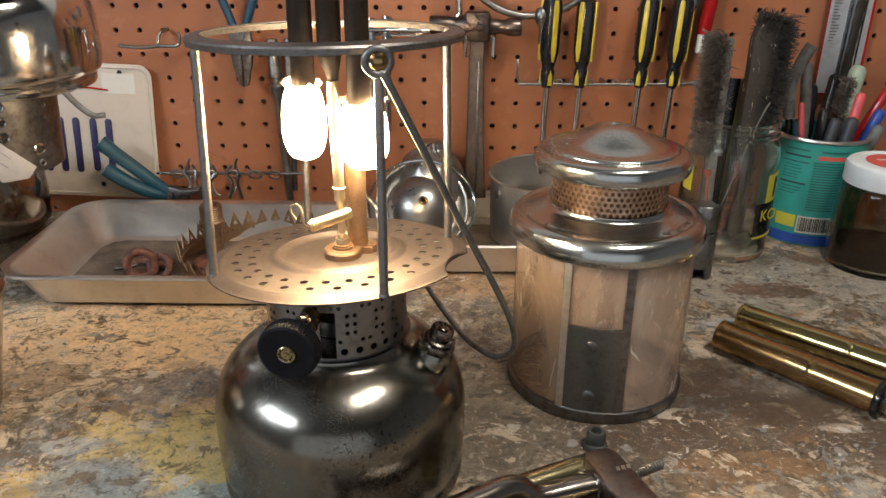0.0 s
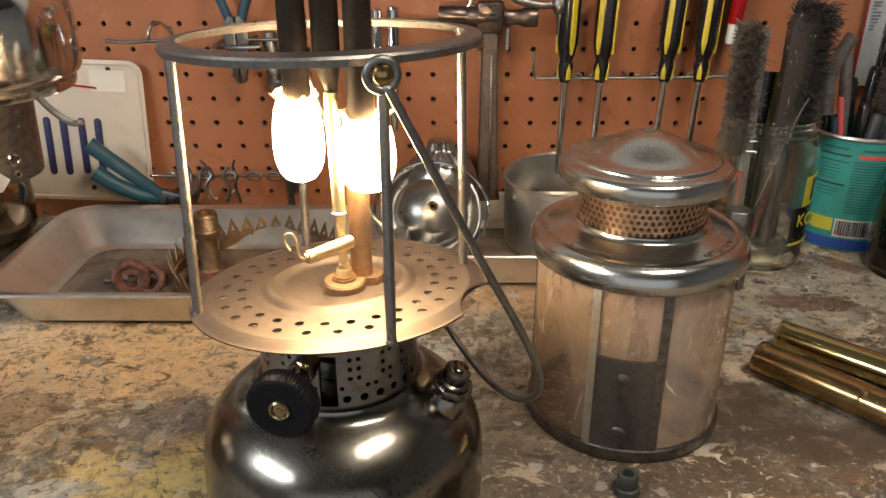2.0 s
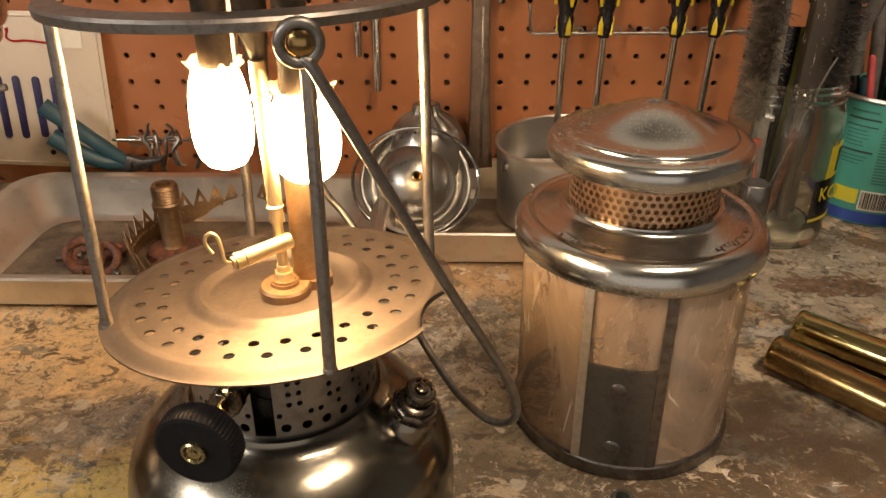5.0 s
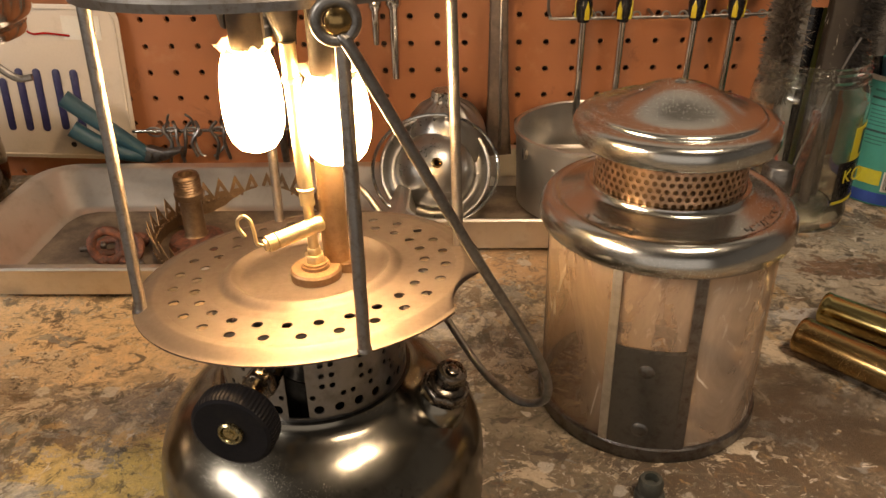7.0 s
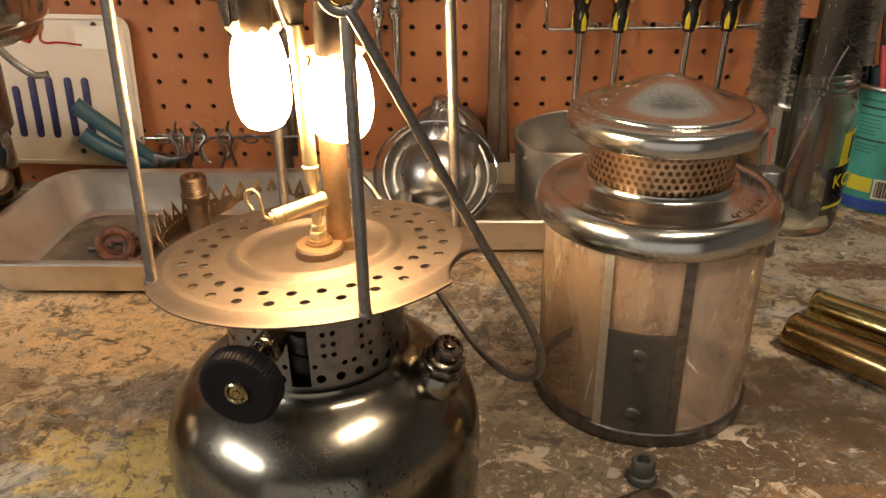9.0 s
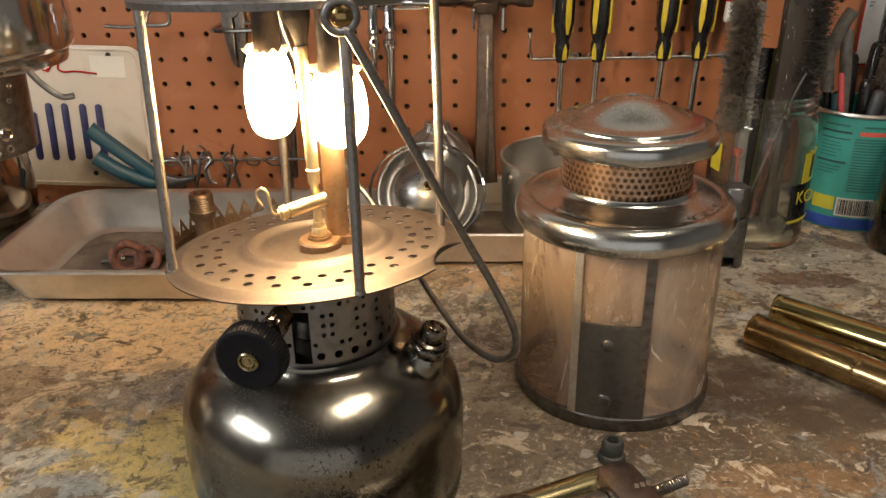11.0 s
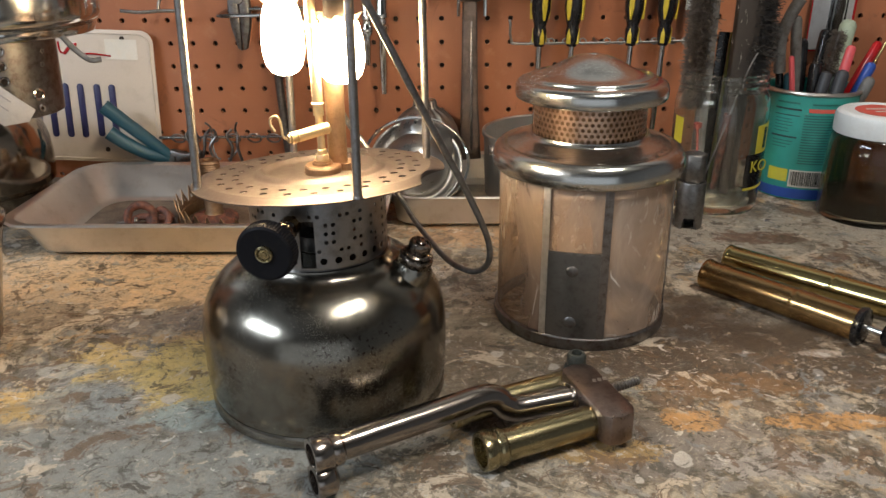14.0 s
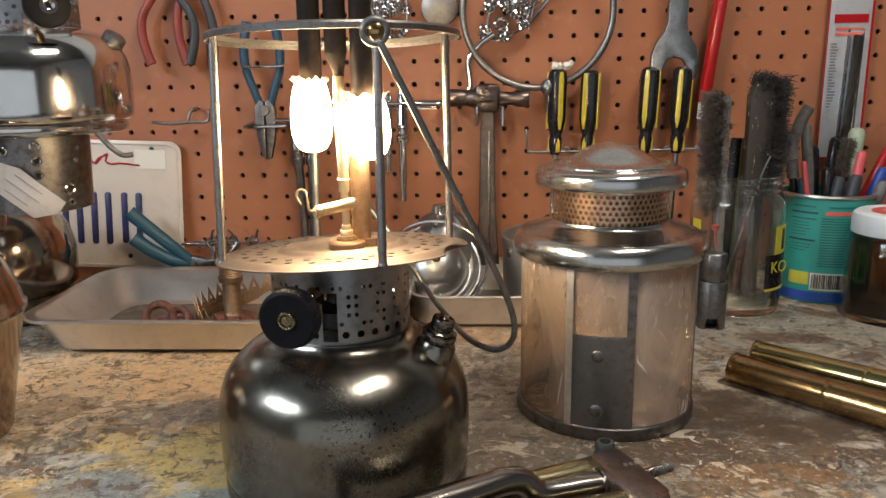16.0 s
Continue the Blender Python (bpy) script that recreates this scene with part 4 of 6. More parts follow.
def arc_bar(r, z, a0, a1, w, h):
    """A raised stamped stroke round the hood."""
    bm = bmesh.new()
    rows = []
    for i in range(7):
        a = radians(a0 + (a1 - a0) * i / 6)
        rows.append([bm.verts.new((rr * math.cos(a), rr * math.sin(a), zz)) for rr, zz in ((r - w / 2, z + w * 0.08), (r - w / 4, z + h + w * 0.05), (r + w / 4, z + h - w * 0.05), (r + w / 2, z - w * 0.08))])
    for a, b in zip(rows, rows[1:]):
        for k in range(3):
            bm.faces.new((a[k], a[k + 1], b[k + 1], b[k]))
    return bm


def stamped():
    rnd = random.Random(8)
    for lo, hi in ((212, 244), (300, 338)):
        a = lo
        while a < hi:
            k = rnd.uniform(1.2, 2.6)
            b = arc_bar(0.0545 + rnd.uniform(-0.0012, 0.0012), 0.1354, a, a + k, rnd.uniform(0.002, 0.0042), 0.0005)
            part("stamped_letter", b, HOOD, globe)
            a += k + 0.9


stamped()


# ---- pans behind the lanterns ----
def rounded(x0, x1, y0, y1, r, z, n=6):
    pts = []
    for cx, cy, a in ((x1 - r, y0 + r, -90), (x1 - r, y1 - r, 0), (x0 + r, y1 - r, 90), (x0 + r, y0 + r, 180)):
        for i in range(n + 1):
            t = radians(a + 90 * i / n)
            pts.append((cx + r * math.cos(t), cy + r * math.sin(t), z))
    return pts


def pan_mesh(x0, x1, y0, y1, h, slope, lip, front):
    """Sloping walls, rounded corners, a flat lip with a rolled edge."""
    bm = bmesh.new()
    loops = [rounded(x0 + slope + 0.008, x1 - slope - 0.008, y0 + front + 0.008, y1 - slope - 0.008, 0.014, 0.0018), rounded(x0 + slope, x1 - slope, y0 + front, y1 - slope, 0.020, 0.006),
             rounded(x0 + 0.002, x1 - 0.002, y0 + 0.002, y1 - 0.002, 0.026, h - 0.0015), rounded(x0 - 0.001, x1 + 0.001, y0 - 0.001, y1 + 0.001, 0.029, h),
             rounded(x0 - lip, x1 + lip, y0 - lip, y1 + lip, 0.034, h + 0.0005), rounded(x0 - lip - 0.0015, x1 + lip + 0.0015, y0 - lip - 0.0015, y1 + lip + 0.0015, 0.035, h - 0.0008),
             rounded(x0 - lip - 0.0008, x1 + lip + 0.0008, y0 - lip - 0.0008, y1 + lip + 0.0008, 0.0345, h - 0.0022), rounded(x0 - lip + 0.001, x1 + lip - 0.001, y0 - lip + 0.001, y1 + lip - 0.001, 0.033, h - 0.0014),
             rounded(x0, x1, y0, y1, 0.0285, h - 0.002), rounded(x0 + slope - 0.0012, x1 - slope + 0.0012, y0 + front - 0.0012, y1 - slope + 0.0012, 0.0205, 0.005), rounded(x0 + slope + 0.007, x1 - slope - 0.007, y0 + front + 0.007, y1 - slope - 0.007, 0.015, 0.0)]
    rows = [[bm.verts.new(p) for p in l] for l in loops]
    for a, b in zip(rows, rows[1:]):
        for i in range(len(a)):
            j = (i + 1) % len(a)
            bm.faces.new((a[i], a[j], b[j], b[i]))
    bm.faces.new(rows[0])
    bm.faces.new(rows[-1][::-1])
    return bm


pan = thing("baking_pan", (0, 0, 0), "rectangular aluminium baking pan holding rusty parts", "pan", "baking pans")
part("pan_body", pan_mesh(-0.3835, -0.052, 0.6165, 0.800, 0.0345, 0.0225, 0.0075, 0.007), ALU, pan)
pan2 = thing("baking_pan", (0, 0, 0), "second aluminium pan holding steel bowls", "pan", "baking pans")
part("pan_body", pan_mesh(-0.045, 0.205, 0.6890, 0.845, 0.0345, 0.006, 0.0035, 0.006), ALU, pan2)


def crust(x0, x1, y0, y1, parent):
    """Baked-on grease on the pan's floor, with a wavering edge."""
    bm = bmesh.new()
    pts = rounded(x0, x1, y0, y1, 0.03, 0.0021, 10)
    bm.faces.new([bm.verts.new((x + 0.006 * noise.noise((40 * x, 40 * y, 1)), y + 0.006 * noise.noise((40 * x, 40 * y, 7)), z)) for x, y, z in pts])
    ex = bmesh.ops.extrude_face_region(bm, geom=bm.faces[:])
    bmesh.ops.translate(bm, vec=(0, 0, 0.0004), verts=[v for v in ex["geom"] if isinstance(v, bmesh.types.BMVert)])
    part("grease_crust", bm, BURNT, parent, "dark baked-on grease")


crust(-0.352, -0.078, 0.634, 0.774, pan)
crust(-0.025, 0.185, 0.712, 0.825, pan2)


def rusty_ring(x, y, z, r, k, tilt, spin, label):
    bm = tube([(r * math.cos(a), r * math.sin(a), 0) for a in (2 * math.pi * i / 26 for i in range(26))], k * 1.12, 10, 0, True)
    for v in bm.verts:
        v.co += 0.0013 * noise.noise_vector(v.co * 190)
    return tagged(part("iron_ring", moved(bm, pose(x, y, z, tilt, 0, spin)), RUST, None), label, "ring", "rusty rings in the pan")


rusty_ring(-0.283, 0.675, 0.018, 0.0125, 0.0034, 78, 10, "rusty iron ring standing on edge in the pan")
rusty_ring(-0.266, 0.676, 0.0145, 0.0110, 0.0031, 60, -25, "rusty iron ring leaning in the pan")
rusty_ring(-0.290, 0.695, 0.007, 0.0120, 0.0032, 4, 0, "rusty iron ring lying flat in the pan")
rusty_ring(-0.2755, 0.703, 0.007, 0.0100, 0.0035, -6, 0, "rusty iron ring lying flat in the pan")
rusty_ring(-0.217, 0.672, 0.006, 0.0130, 0.0036, 8, 0, "rusty iron ring lying flat in the pan")


def crown():
    """A ring of pointed teeth with a beaded edge."""
    R, n = 0.076, 34
    gal = thing("crown_ring", (-0.179, 0.7125, 0.0022), "tarnished crown-toothed metal gallery ring in the pan", "burner ring")
    bm = bmesh.new()
    for i in range(n):
        a0, a1 = 2 * math.pi * i / n, 2 * math.pi * (i + 1) / n
        am = (a0 + a1) / 2

        def q(a, z, r=R):
            return bm.verts.new((r * math.cos(a), r * math.sin(a), z))
        b0, b1, s0, s1, t = q(a0, 0.0), q(a1, 0.0), q(a0, 0.014), q(a1, 0.014), q(am, 0.030, R + 0.003)
        i0, i1, i2 = q(a0 + 0.34 * (a1 - a0), 0.0175), q(a1 - 0.34 * (a1 - a0), 0.0175), q(am, 0.0225, R + 0.002)
        bm.faces.new((b0, b1, s1, i1, i0, s0))
        bm.faces.new((s0, i0, i2, t))
        bm.faces.new((i1, s1, t, i2))
    bmesh.ops.remove_doubles(bm, verts=bm.verts, dist=1e-6)
    bmesh.ops.recalc_face_normals(bm, faces=bm.faces)
    bmesh.ops.solidify(bm, geom=bm.faces[:], thickness=0.0007)
    part("toothed_band", bm, OLD_BRONZE, gal)
    beads = bmesh.new()
    for i in range(90):
        a = 2 * math.pi * i / 90
        bmesh.ops.create_icosphere(beads, subdivisions=1, radius=0.0012, matrix=Matrix.Translation(((R + 0.0008) * math.cos(a), (R + 0.0008) * math.sin(a), 0.010)))
    for i in range(90):
        a = 2 * math.pi * i / 90
        bmesh.ops.create_icosphere(beads, subdivisions=1, radius=0.0016, matrix=Matrix.Translation(((R - 0.0010) * math.cos(a), (R - 0.0010) * math.sin(a), 0.0115)))
    part("beading", beads, OLD_BRONZE, gal, kind="stuff")


crown()
fit_ = thing("pipe_fitting", (-0.222, 0.708, 0.0026), "tarnished brass pipe fitting standing on a rusty flange", "pipe fitting")
part("flange", lathe([(0, 0), (0.022, 0.0), (0.0235, 0.002), (0.022, 0.006), (0.014, 0.009), (0.010, 0.009)], 32), RUST, fit_)
part("stem", lathe([(0.0105, 0.008), (0.0088, 0.011), (0.0088, 0.041), (0.0118, 0.0425), (0.0120, 0.0475), (0.0106, 0.049)], 32), OLD_BRONZE, fit_)
part("threaded_end", lathe([(0.0106, 0.049)] + [(0.0108 - 0.0009 * (i % 2), 0.0500 + 0.0011 * i) for i in range(12)] + [(0.0095, 0.0635), (0.006, 0.0635), (0.0055, 0.056), (0, 0.056)], 32), OLD_BRONZE, fit_)
for i, (x, y, s, c) in enumerate(((-0.315, 0.69, 20, GUN), (-0.335, 0.665, -40, WIRE), (-0.262, 0.648, 70, GUN), (-0.30, 0.66, 5, BRONZE), (-0.20, 0.655, 30, GUN))):
    bolt = thing("bolt", (x, y, 0.0065), "small tarnished bolt lying in the pan", "bolt", "loose bolts in the pan", (0, 90, s))
    part("shank", lathe([(0, 0), (0.0022, 0), (0.0022, 0.017), (0, 0.017)], 12), c, bolt)
    part("head", prism((0, 0, 0.017), (0, 0, 0.0205), 0.0044, 6, 0.0003), c, bolt)

# ---- bowls and pot ----
def reflector():
    """A wide rolled flange round a shallow dome with a small hole in its middle."""
    m = pose(0, 0, 0, 56, 0, 6)
    o = thing("steel_reflector", (-0.0225, 0.7680, 0.0435), "satin steel reflector dish with a domed middle, leaning in the pan", "reflector")
    flange = [(0.0455, -0.0030), (0.0480, -0.0026), (0.0492, -0.0006), (0.0482, 0.0016), (0.0462, 0.0016), (0.0450, 0.0002), (0.0420, -0.0040), (0.0378, -0.0062), (0.0352, -0.0050), (0.0342, -0.0020)]
    dome = [(0.0342, -0.0020), (0.0330, 0.0040), (0.0302, 0.0110), (0.0255, 0.0172), (0.0190, 0.0220), (0.0115, 0.0252), (0.0048, 0.0264)]
    part("flange", moved(lathe(smooth_profile(flange, 3), 72), m), BOWL, o)
    part("dome", moved(lathe(smooth_profile(dome, 3), 72), m), BOWL, o)
    part("eyelet", moved(lathe([(0.0048, 0.0262), (0.0046, 0.0276), (0.0034, 0.0280), (0.0024, 0.0270), (0.0022, 0.0240)], 20), m), BRASS, o)


def fluted_cup():
    r, depth = 0.0375, 0.046
    o = thing("steel_cup", (-0.0140, 0.806, 0.0520), "domed steel cup with a fluted neck, upside down behind the dish", "cup")
    prof = [(r, -0.048), (r + 0.003, -0.046), (r, -0.044), (r, 0.0), (r * 0.985, 0.010), (r * 0.93, 0.020), (r * 0.80, 0.030), (r * 0.60, 0.0375), (r * 0.42, 0.0415), (r * 0.34, 0.0440), (r * 0.31, 0.0490), (r * 0.27, 0.0515), (0, 0.0520)]
    bm = lathe(smooth_profile(prof, 3), 96)
    for v in bm.verts:
        if v.co.z > 0.026:
            k = 1 + 0.055 * min((v.co.z - 0.026) / 0.014, 1) * math.cos(16 * math.atan2(v.co.y, v.co.x))
            v.co.x, v.co.y = v.co.x * k, v.co.y * k
    part("shell", bm, BOWL, o)


reflector()
fluted_cup()
wire_ring = tube([(0.054 * math.cos(a), 0, 0.047 * math.sin(a)) for a in (2 * math.pi * i / 50 for i in range(50))], 0.0016, 8, 0, True)
tagged(part("wire_loop", moved(wire_ring, pose(-0.0215, 0.752, 0.0505, -30, 0, 6)), CHROME, None), "round bright wire loop leaning on the bowl", "wire loop")
pot = thing("pot", (0.1205, 0.795, 0.0022), "dented aluminium pot with a rolled rim standing in the pan", "pot")
part("wall", lathe([(0, 0), (0.066, 0), (0.070, 0.003), (0.0715, 0.066), (0.0735, 0.067), (0.0735, 0.0705), (0.0715, 0.0715), (0.0700, 0.070), (0.0685, 0.004), (0, 0.003)], 64), POT_ALU, pot)
for a, zz in ((232, 0.050), (236, 0.044), (206, 0.058)):
    part("rivet", lathe([(0.0028, 0), (0.0022, 0.0012), (0, 0.0016)], 12, pose(0.0712 * math.cos(radians(a)), 0.0712 * math.sin(radians(a)), zz, 90, 0, a + 90)), ALU, pot)
part("lug", box(0.004, 0.003, 0.010, 0.0008, (0, 0, 0), pose(0.0722 * math.cos(radians(205)), 0.0722 * math.sin(radians(205)), 0.057, 0, 0, 205)), GUN, pot)

# ---- brass tubes, socket, rubber nut ----
def brass_pump(p, q, r, mat, label, handle):
    o = thing("brass_tube", (0, 0, 0), label, "brass tube", "brass pump tubes")
    L = (Vector(q) - Vector(p)).length
    part("barrel", turned(p, q, [(0, 0.012), (r * 0.86, 0.012), (r * 0.88, 0.0006), (r * 0.97, 0), (r * 1.03, 0.001), (r * 1.03, 0.003), (r, 0.004), (r, 0.006), (r, L * 0.62 - 0.002), (r, L * 0.62), (r * 1.015, L * 0.62 + 0.0005), (r * 1.015, L * 0.62 + 0.002), (r, L * 0.62 + 0.0025), (r, L * 0.62 + 0.005), (r, L - 0.002), (r, L), (r * 0.8, L), (0, L)], 48), mat, o)
    if handle:
        d = (Vector(q) - Vector(p)).normalized()
        e = Vector(q)
        part("cap", turned(q, tuple(e + d * 0.006), [(0, 0), (r * 1.12, 0), (r * 1.18, 0.001), (r * 1.18, 0.004), (r * 1.05, 0.0052), (r * 0.4, 0.0058), (0, 0.0058)], 48), BLACK, o)
        part("plunger_rod", rod(tuple(e + d * 0.005), tuple(e + d * 0.024), 0.0028), CHROME, o)
        part("grip", turned(tuple(e + d * 0.017), tuple(e + d * 0.05), [(0, 0), (0.006, 0.0005), (0.0085, 0.003), (0.0095, 0.010), (0.0085, 0.025), (0.006, 0.031), (0, 0.032)], 28), BLACK, o)
    return o


brass_pump((0.2235, 0.5600, 0.0123), (0.3055, 0.4705, 0.0123), 0.0120, BRASS, "tarnished brass pump tube with a black plunger lying on the bench", True)
brass_pump((0.2520, 0.5945, 0.0112), (0.3550, 0.4980, 0.0112), 0.0112, BRASS_CLEAN, "polished brass tube lying beside the darker one", False)

sk = thing("socket_wrench", (0.2470, 0.7000, 0), "slotted steel tube spanner with a hexagonal head standing upright", "socket")
body = lathe([(0.0095, 0.0), (0.0130, 0.0), (0.0133, 0.001), (0.0133, 0.045), (0.0125, 0.0465), (0.0095, 0.0465), (0.0095, 0.0)], 32)
for v in body.verts:
    a = math.degrees(math.atan2(v.co.y, v.co.x)) % 360
    if 225 < a < 282 and v.co.z < 0.03:
        v.co.z = max(v.co.z, 0.0115)
part("barrel", body, WIRE, sk)
part("hex_head", prism((0, 0, 0.0465), (0, 0, 0.0735), 0.0122, 6, 0.0012), WIRE, sk)

rn = thing("rubber_nut", (0.1010, 0.4285, 0), "small grimy round nut with a hole standing on the bench", "nut")
part("flange", lathe([(0, 0), (0.0078, 0), (0.0082, 0.001), (0.0074, 0.004), (0.0058, 0.005)], 24), RUBBER, rn)
part("body", lathe([(0.0058, 0.004), (0.0064, 0.006), (0.0064, 0.0115), (0.0054, 0.0132), (0.0036, 0.0134), (0.0032, 0.009), (0, 0.009)], 24), RUBBER, rn)

# ---- the blow-lamp fuel fitting lying in front ----
tl = thing("burner_manifold", (0, 0, 0), "chromed bent tube and brass tubes screwed into a steel block", "burner part")


def blockm():
    out = [(0.0, 0.0), (0.0085, 0.0025), (0.0115, 0.008), (0.0115, 0.054), (0.008, 0.0585), (0.0, 0.0600), (-0.0065, 0.0585), (-0.0095, 0.054), (-0.0095, 0.006), (-0.006, 0.0012)]
    return slab(out, 0.0195, 0.0014, Matrix.Translation((0.1140, 0.3385, 0.0065)) @ pose(0, 0, 0, 0, 0, 21) @ Matrix.Rotation(radians(-90), 4, "X") @ Matrix.Translation((0, 0, 0)) @ Matrix.Scale(1, 4))


bm_block = blockm()
zs = [v.co.z for v in bm_block.verts]
bm_block.transform(Matrix.Translation((0, 0, 0.0055 - min(zs))))
part("block", bm_block, BLOCK, tl, "brownish steel block")
for k in range(3):
    part("stamp_mark", box(0.0022, 0.0032, 0.0003, 0, (0.1035 + 0.0032 * k, 0.3755 + 0.0011 * k, 0.0252), None), ALU, tl)
part("chrome_tube", tube([(-0.0450, 0.3080, 0.0245), (-0.02, 0.3225, 0.0250), (0.020, 0.3460, 0.0255), (0.0340, 0.3550, 0.0255), (0.0435, 0.3600, 0.0225), (0.0500, 0.3610, 0.0165), (0.0570, 0.3630, 0.0138), (0.075, 0.3690, 0.0138), (0.1000, 0.3770, 0.0140)], 0.0080, 20, 5), TOOL_STEEL, tl, "bent chromed tube")
part("tube_collar", turned((0.088, 0.373, 0.0139), (0.1, 0.377, 0.014), [(0.0080, 0), (0.0094, 0.0005), (0.0094, 0.006), (0.0080, 0.0065)], 24), TOOL_STEEL, tl)
part("end_fitting", turned((-0.0540, 0.3028, 0.0242), (-0.0395, 0.3112, 0.0245), [(0, 0.004), (0.0066, 0.004), (0.0070, 0), (0.0094, 0.0), (0.0099, 0.001), (0.0099, 0.009), (0.0090, 0.0105), (0.0094, 0.0115), (0.0094, 0.0155), (0.0080, 0.017)], 32), TOOL_STEEL, tl)
part("end_plug", turned((-0.0530, 0.3005, 0.0096), (-0.0390, 0.3088, 0.0096), [(0, 0.004), (0.0062, 0.004), (0.0066, 0), (0.0090, 0.0), (0.0095, 0.001), (0.0095, 0.009), (0.0086, 0.0105), (0.0060, 0.0125), (0, 0.0135)], 32), TOOL_STEEL, tl)
part("brass_tube_front", turned((0.0345, 0.3225, 0.0125), (0.1060, 0.3560, 0.0125), [(0, 0.006), (0.0075, 0.006), (0.0085, 0.0), (0.0108, 0.0), (0.0112, 0.0012), (0.0112, 0.006), (0.0100, 0.0078), (0.0100, 0.0088), (0.0108, 0.0100), (0.0106, 0.0125), (0.0092, 0.0140), (0.0092, 0.0165), (0.0092, 0.0770), (0.0092, 0.079), (0, 0.079)], 40), TOOL_BRASS, tl, "brass tube with a ringed open end")
part("brass_tube_back", turned((0.0180, 0.3600, 0.0118), (0.1020, 0.3985, 0.0125), [(0, 0.004), (0.006, 0.004), (0.0065, 0.0), (0.0092, 0.0), (0.0095, 0.001), (0.0095, 0.008), (0.0084, 0.0095), (0.0084, 0.012), (0.0084, 0.088), (0.0084, 0.090), (0, 0.090)], 32), TOOL_BRASS, tl)
part("threaded_stud", turned((0.1150, 0.3830, 0.0145), (0.1350, 0.3930, 0.0155), [(0, 0), (0.0034, 0)] + [(0.0034 - 0.0006 * (i % 2), 0.001 * i) for i in range(1, 22)] + [(0, 0.0225)], 16), GUN, tl)

# ---- licence plate ----
plate = thing("licence_plate", (-0.475, 0.8555, 0.0245), "white metal licence plate hanging on the pegboard, dark blue characters", "licence plate", turn=(-2.5, 2.0, 0))


def round_rect(w, h, r, n=6):
    pts = []
    for cx, cz, a in ((w / 2 - r, r, -90), (w / 2 - r, h - r, 0), (-w / 2 + r, h - r, 90), (-w / 2 + r, r, 180)):
        for i in range(n + 1):
            t = radians(a + 90 * i / n)
            pts.append((cx + r * math.cos(t), cz + r * math.sin(t)))
    return pts


part("sheet", slab(round_rect(0.304, 0.150, 0.014), 0.0012, 0.0004), PLATE, plate)
rim = tube([(x, -0.0004, z) for x, z in [(0.97 * a, 0.075 + 0.95 * (b - 0.075)) for a, b in round_rect(0.304, 0.150, 0.013)]], 0.0011, 6, 0, True)
part("raised_rim", rim, PLATE, plate)
for x, z, h in ((-0.062, 0.026, 0.053), (-0.025, 0.026, 0.053), (0.0215, 0.028, 0.052), (0.056, 0.028, 0.062), (0.092, 0.030, 0.060), (0.1285, 0.0, 0.0)):
    if not h:
        continue
    for dx in (-0.0085, 0.0085):
        part("character_bar", slab([(a + x + dx, b + z) for a, b in round_rect(0.0074, h, 0.0035)], 0.0012, 0.0003, Matrix.Translation((0, -0.0011, 0))), NAVY, plate)
part("script_stroke", tube([(0.052, -0.0004, 0.122), (0.060, -0.0004, 0.131), (0.066, -0.0004, 0.134), (0.064, -0.0004, 0.126), (0.070, -0.0004, 0.1225), (0.082, -0.0004, 0.1235), (0.104, -0.0004, 0.1215)], 0.0011, 6, 5), RED, plate, "red handwritten stroke")
part("script_stroke", tube([(0.046, -0.0004, 0.136), (0.047, -0.0004, 0.126), (0.051, -0.0004, 0.1235), (0.056, -0.0004, 0.129), (0.0655, -0.0004, 0.1335)], 0.0011, 6, 5), RED, plate, "red handwritten stroke")
part("sticker", slab([(a + 0.116, b + 0.118) for a, b in round_rect(0.036, 0.022, 0.001)], 0.0004, 0, Matrix.Translation((0, -0.0006, 0))), PAPER, plate, "faded pale sticker")
for x, z in ((0.088, 0.012), (0.118, 0.138), (-0.118, 0.138)):
    part("slot", slab([(a + x, b + z) for a, b in round_rect(0.0055, 0.0055, 0.0027)], 0.0004, 0, Matrix.Translation((0, -0.0005, 0))), HOLE_SHADE, plate)

# ---- stack of lantern parts at the far side ----
st = thing("lantern_tank", (-0.4705, 0.745, 0), "tarnished bronze lantern tank standing in the shade", "lantern tank")
part("shell", lathe([(0, 0), (0.058, 0), (0.062, 0.003), (0.0625, 0.026), (0.066, 0.030), (0.0685, 0.033), (0.0685, 0.036), (0.0695, 0.046), (0.070, 0.06), (0.069, 0.074), (0.065, 0.090), (0.056, 0.105), (0.044, 0.115), (0.03, 0.120), (0, 0.122)], 72), BRONZE, st)
part("filler_cap", lathe([(0.013, 0.118), (0.013, 0.130), (0.010, 0.134), (0.010, 0.141), (0, 0.142)], 28, Matrix.Translation((0.022, -0.045, -0.018))), BRONZE, st)
st2 = thing("lantern_tank", (-0.3660, 0.452, 0), "tarnished brass lantern tank with a raised seam, on the bench", "lantern tank")
part("shell", lathe([(0, 0), (0.055, 0), (0.058, 0.002), (0.063, 0.03), (0.069, 0.06), (0.0745, 0.086), (0.0765, 0.088), (0.0765, 0.091), (0.0745, 0.093), (0.072, 0.105), (0.066, 0.119), (0.056, 0.130), (0.04, 0.137), (0, 0.140)], 72), BRONZE, st2)
part("filler_cap", lathe([(0.010, 0.134), (0.010, 0.144), (0.008, 0.146), (0, 0.146)], 24), BRONZE, st2)

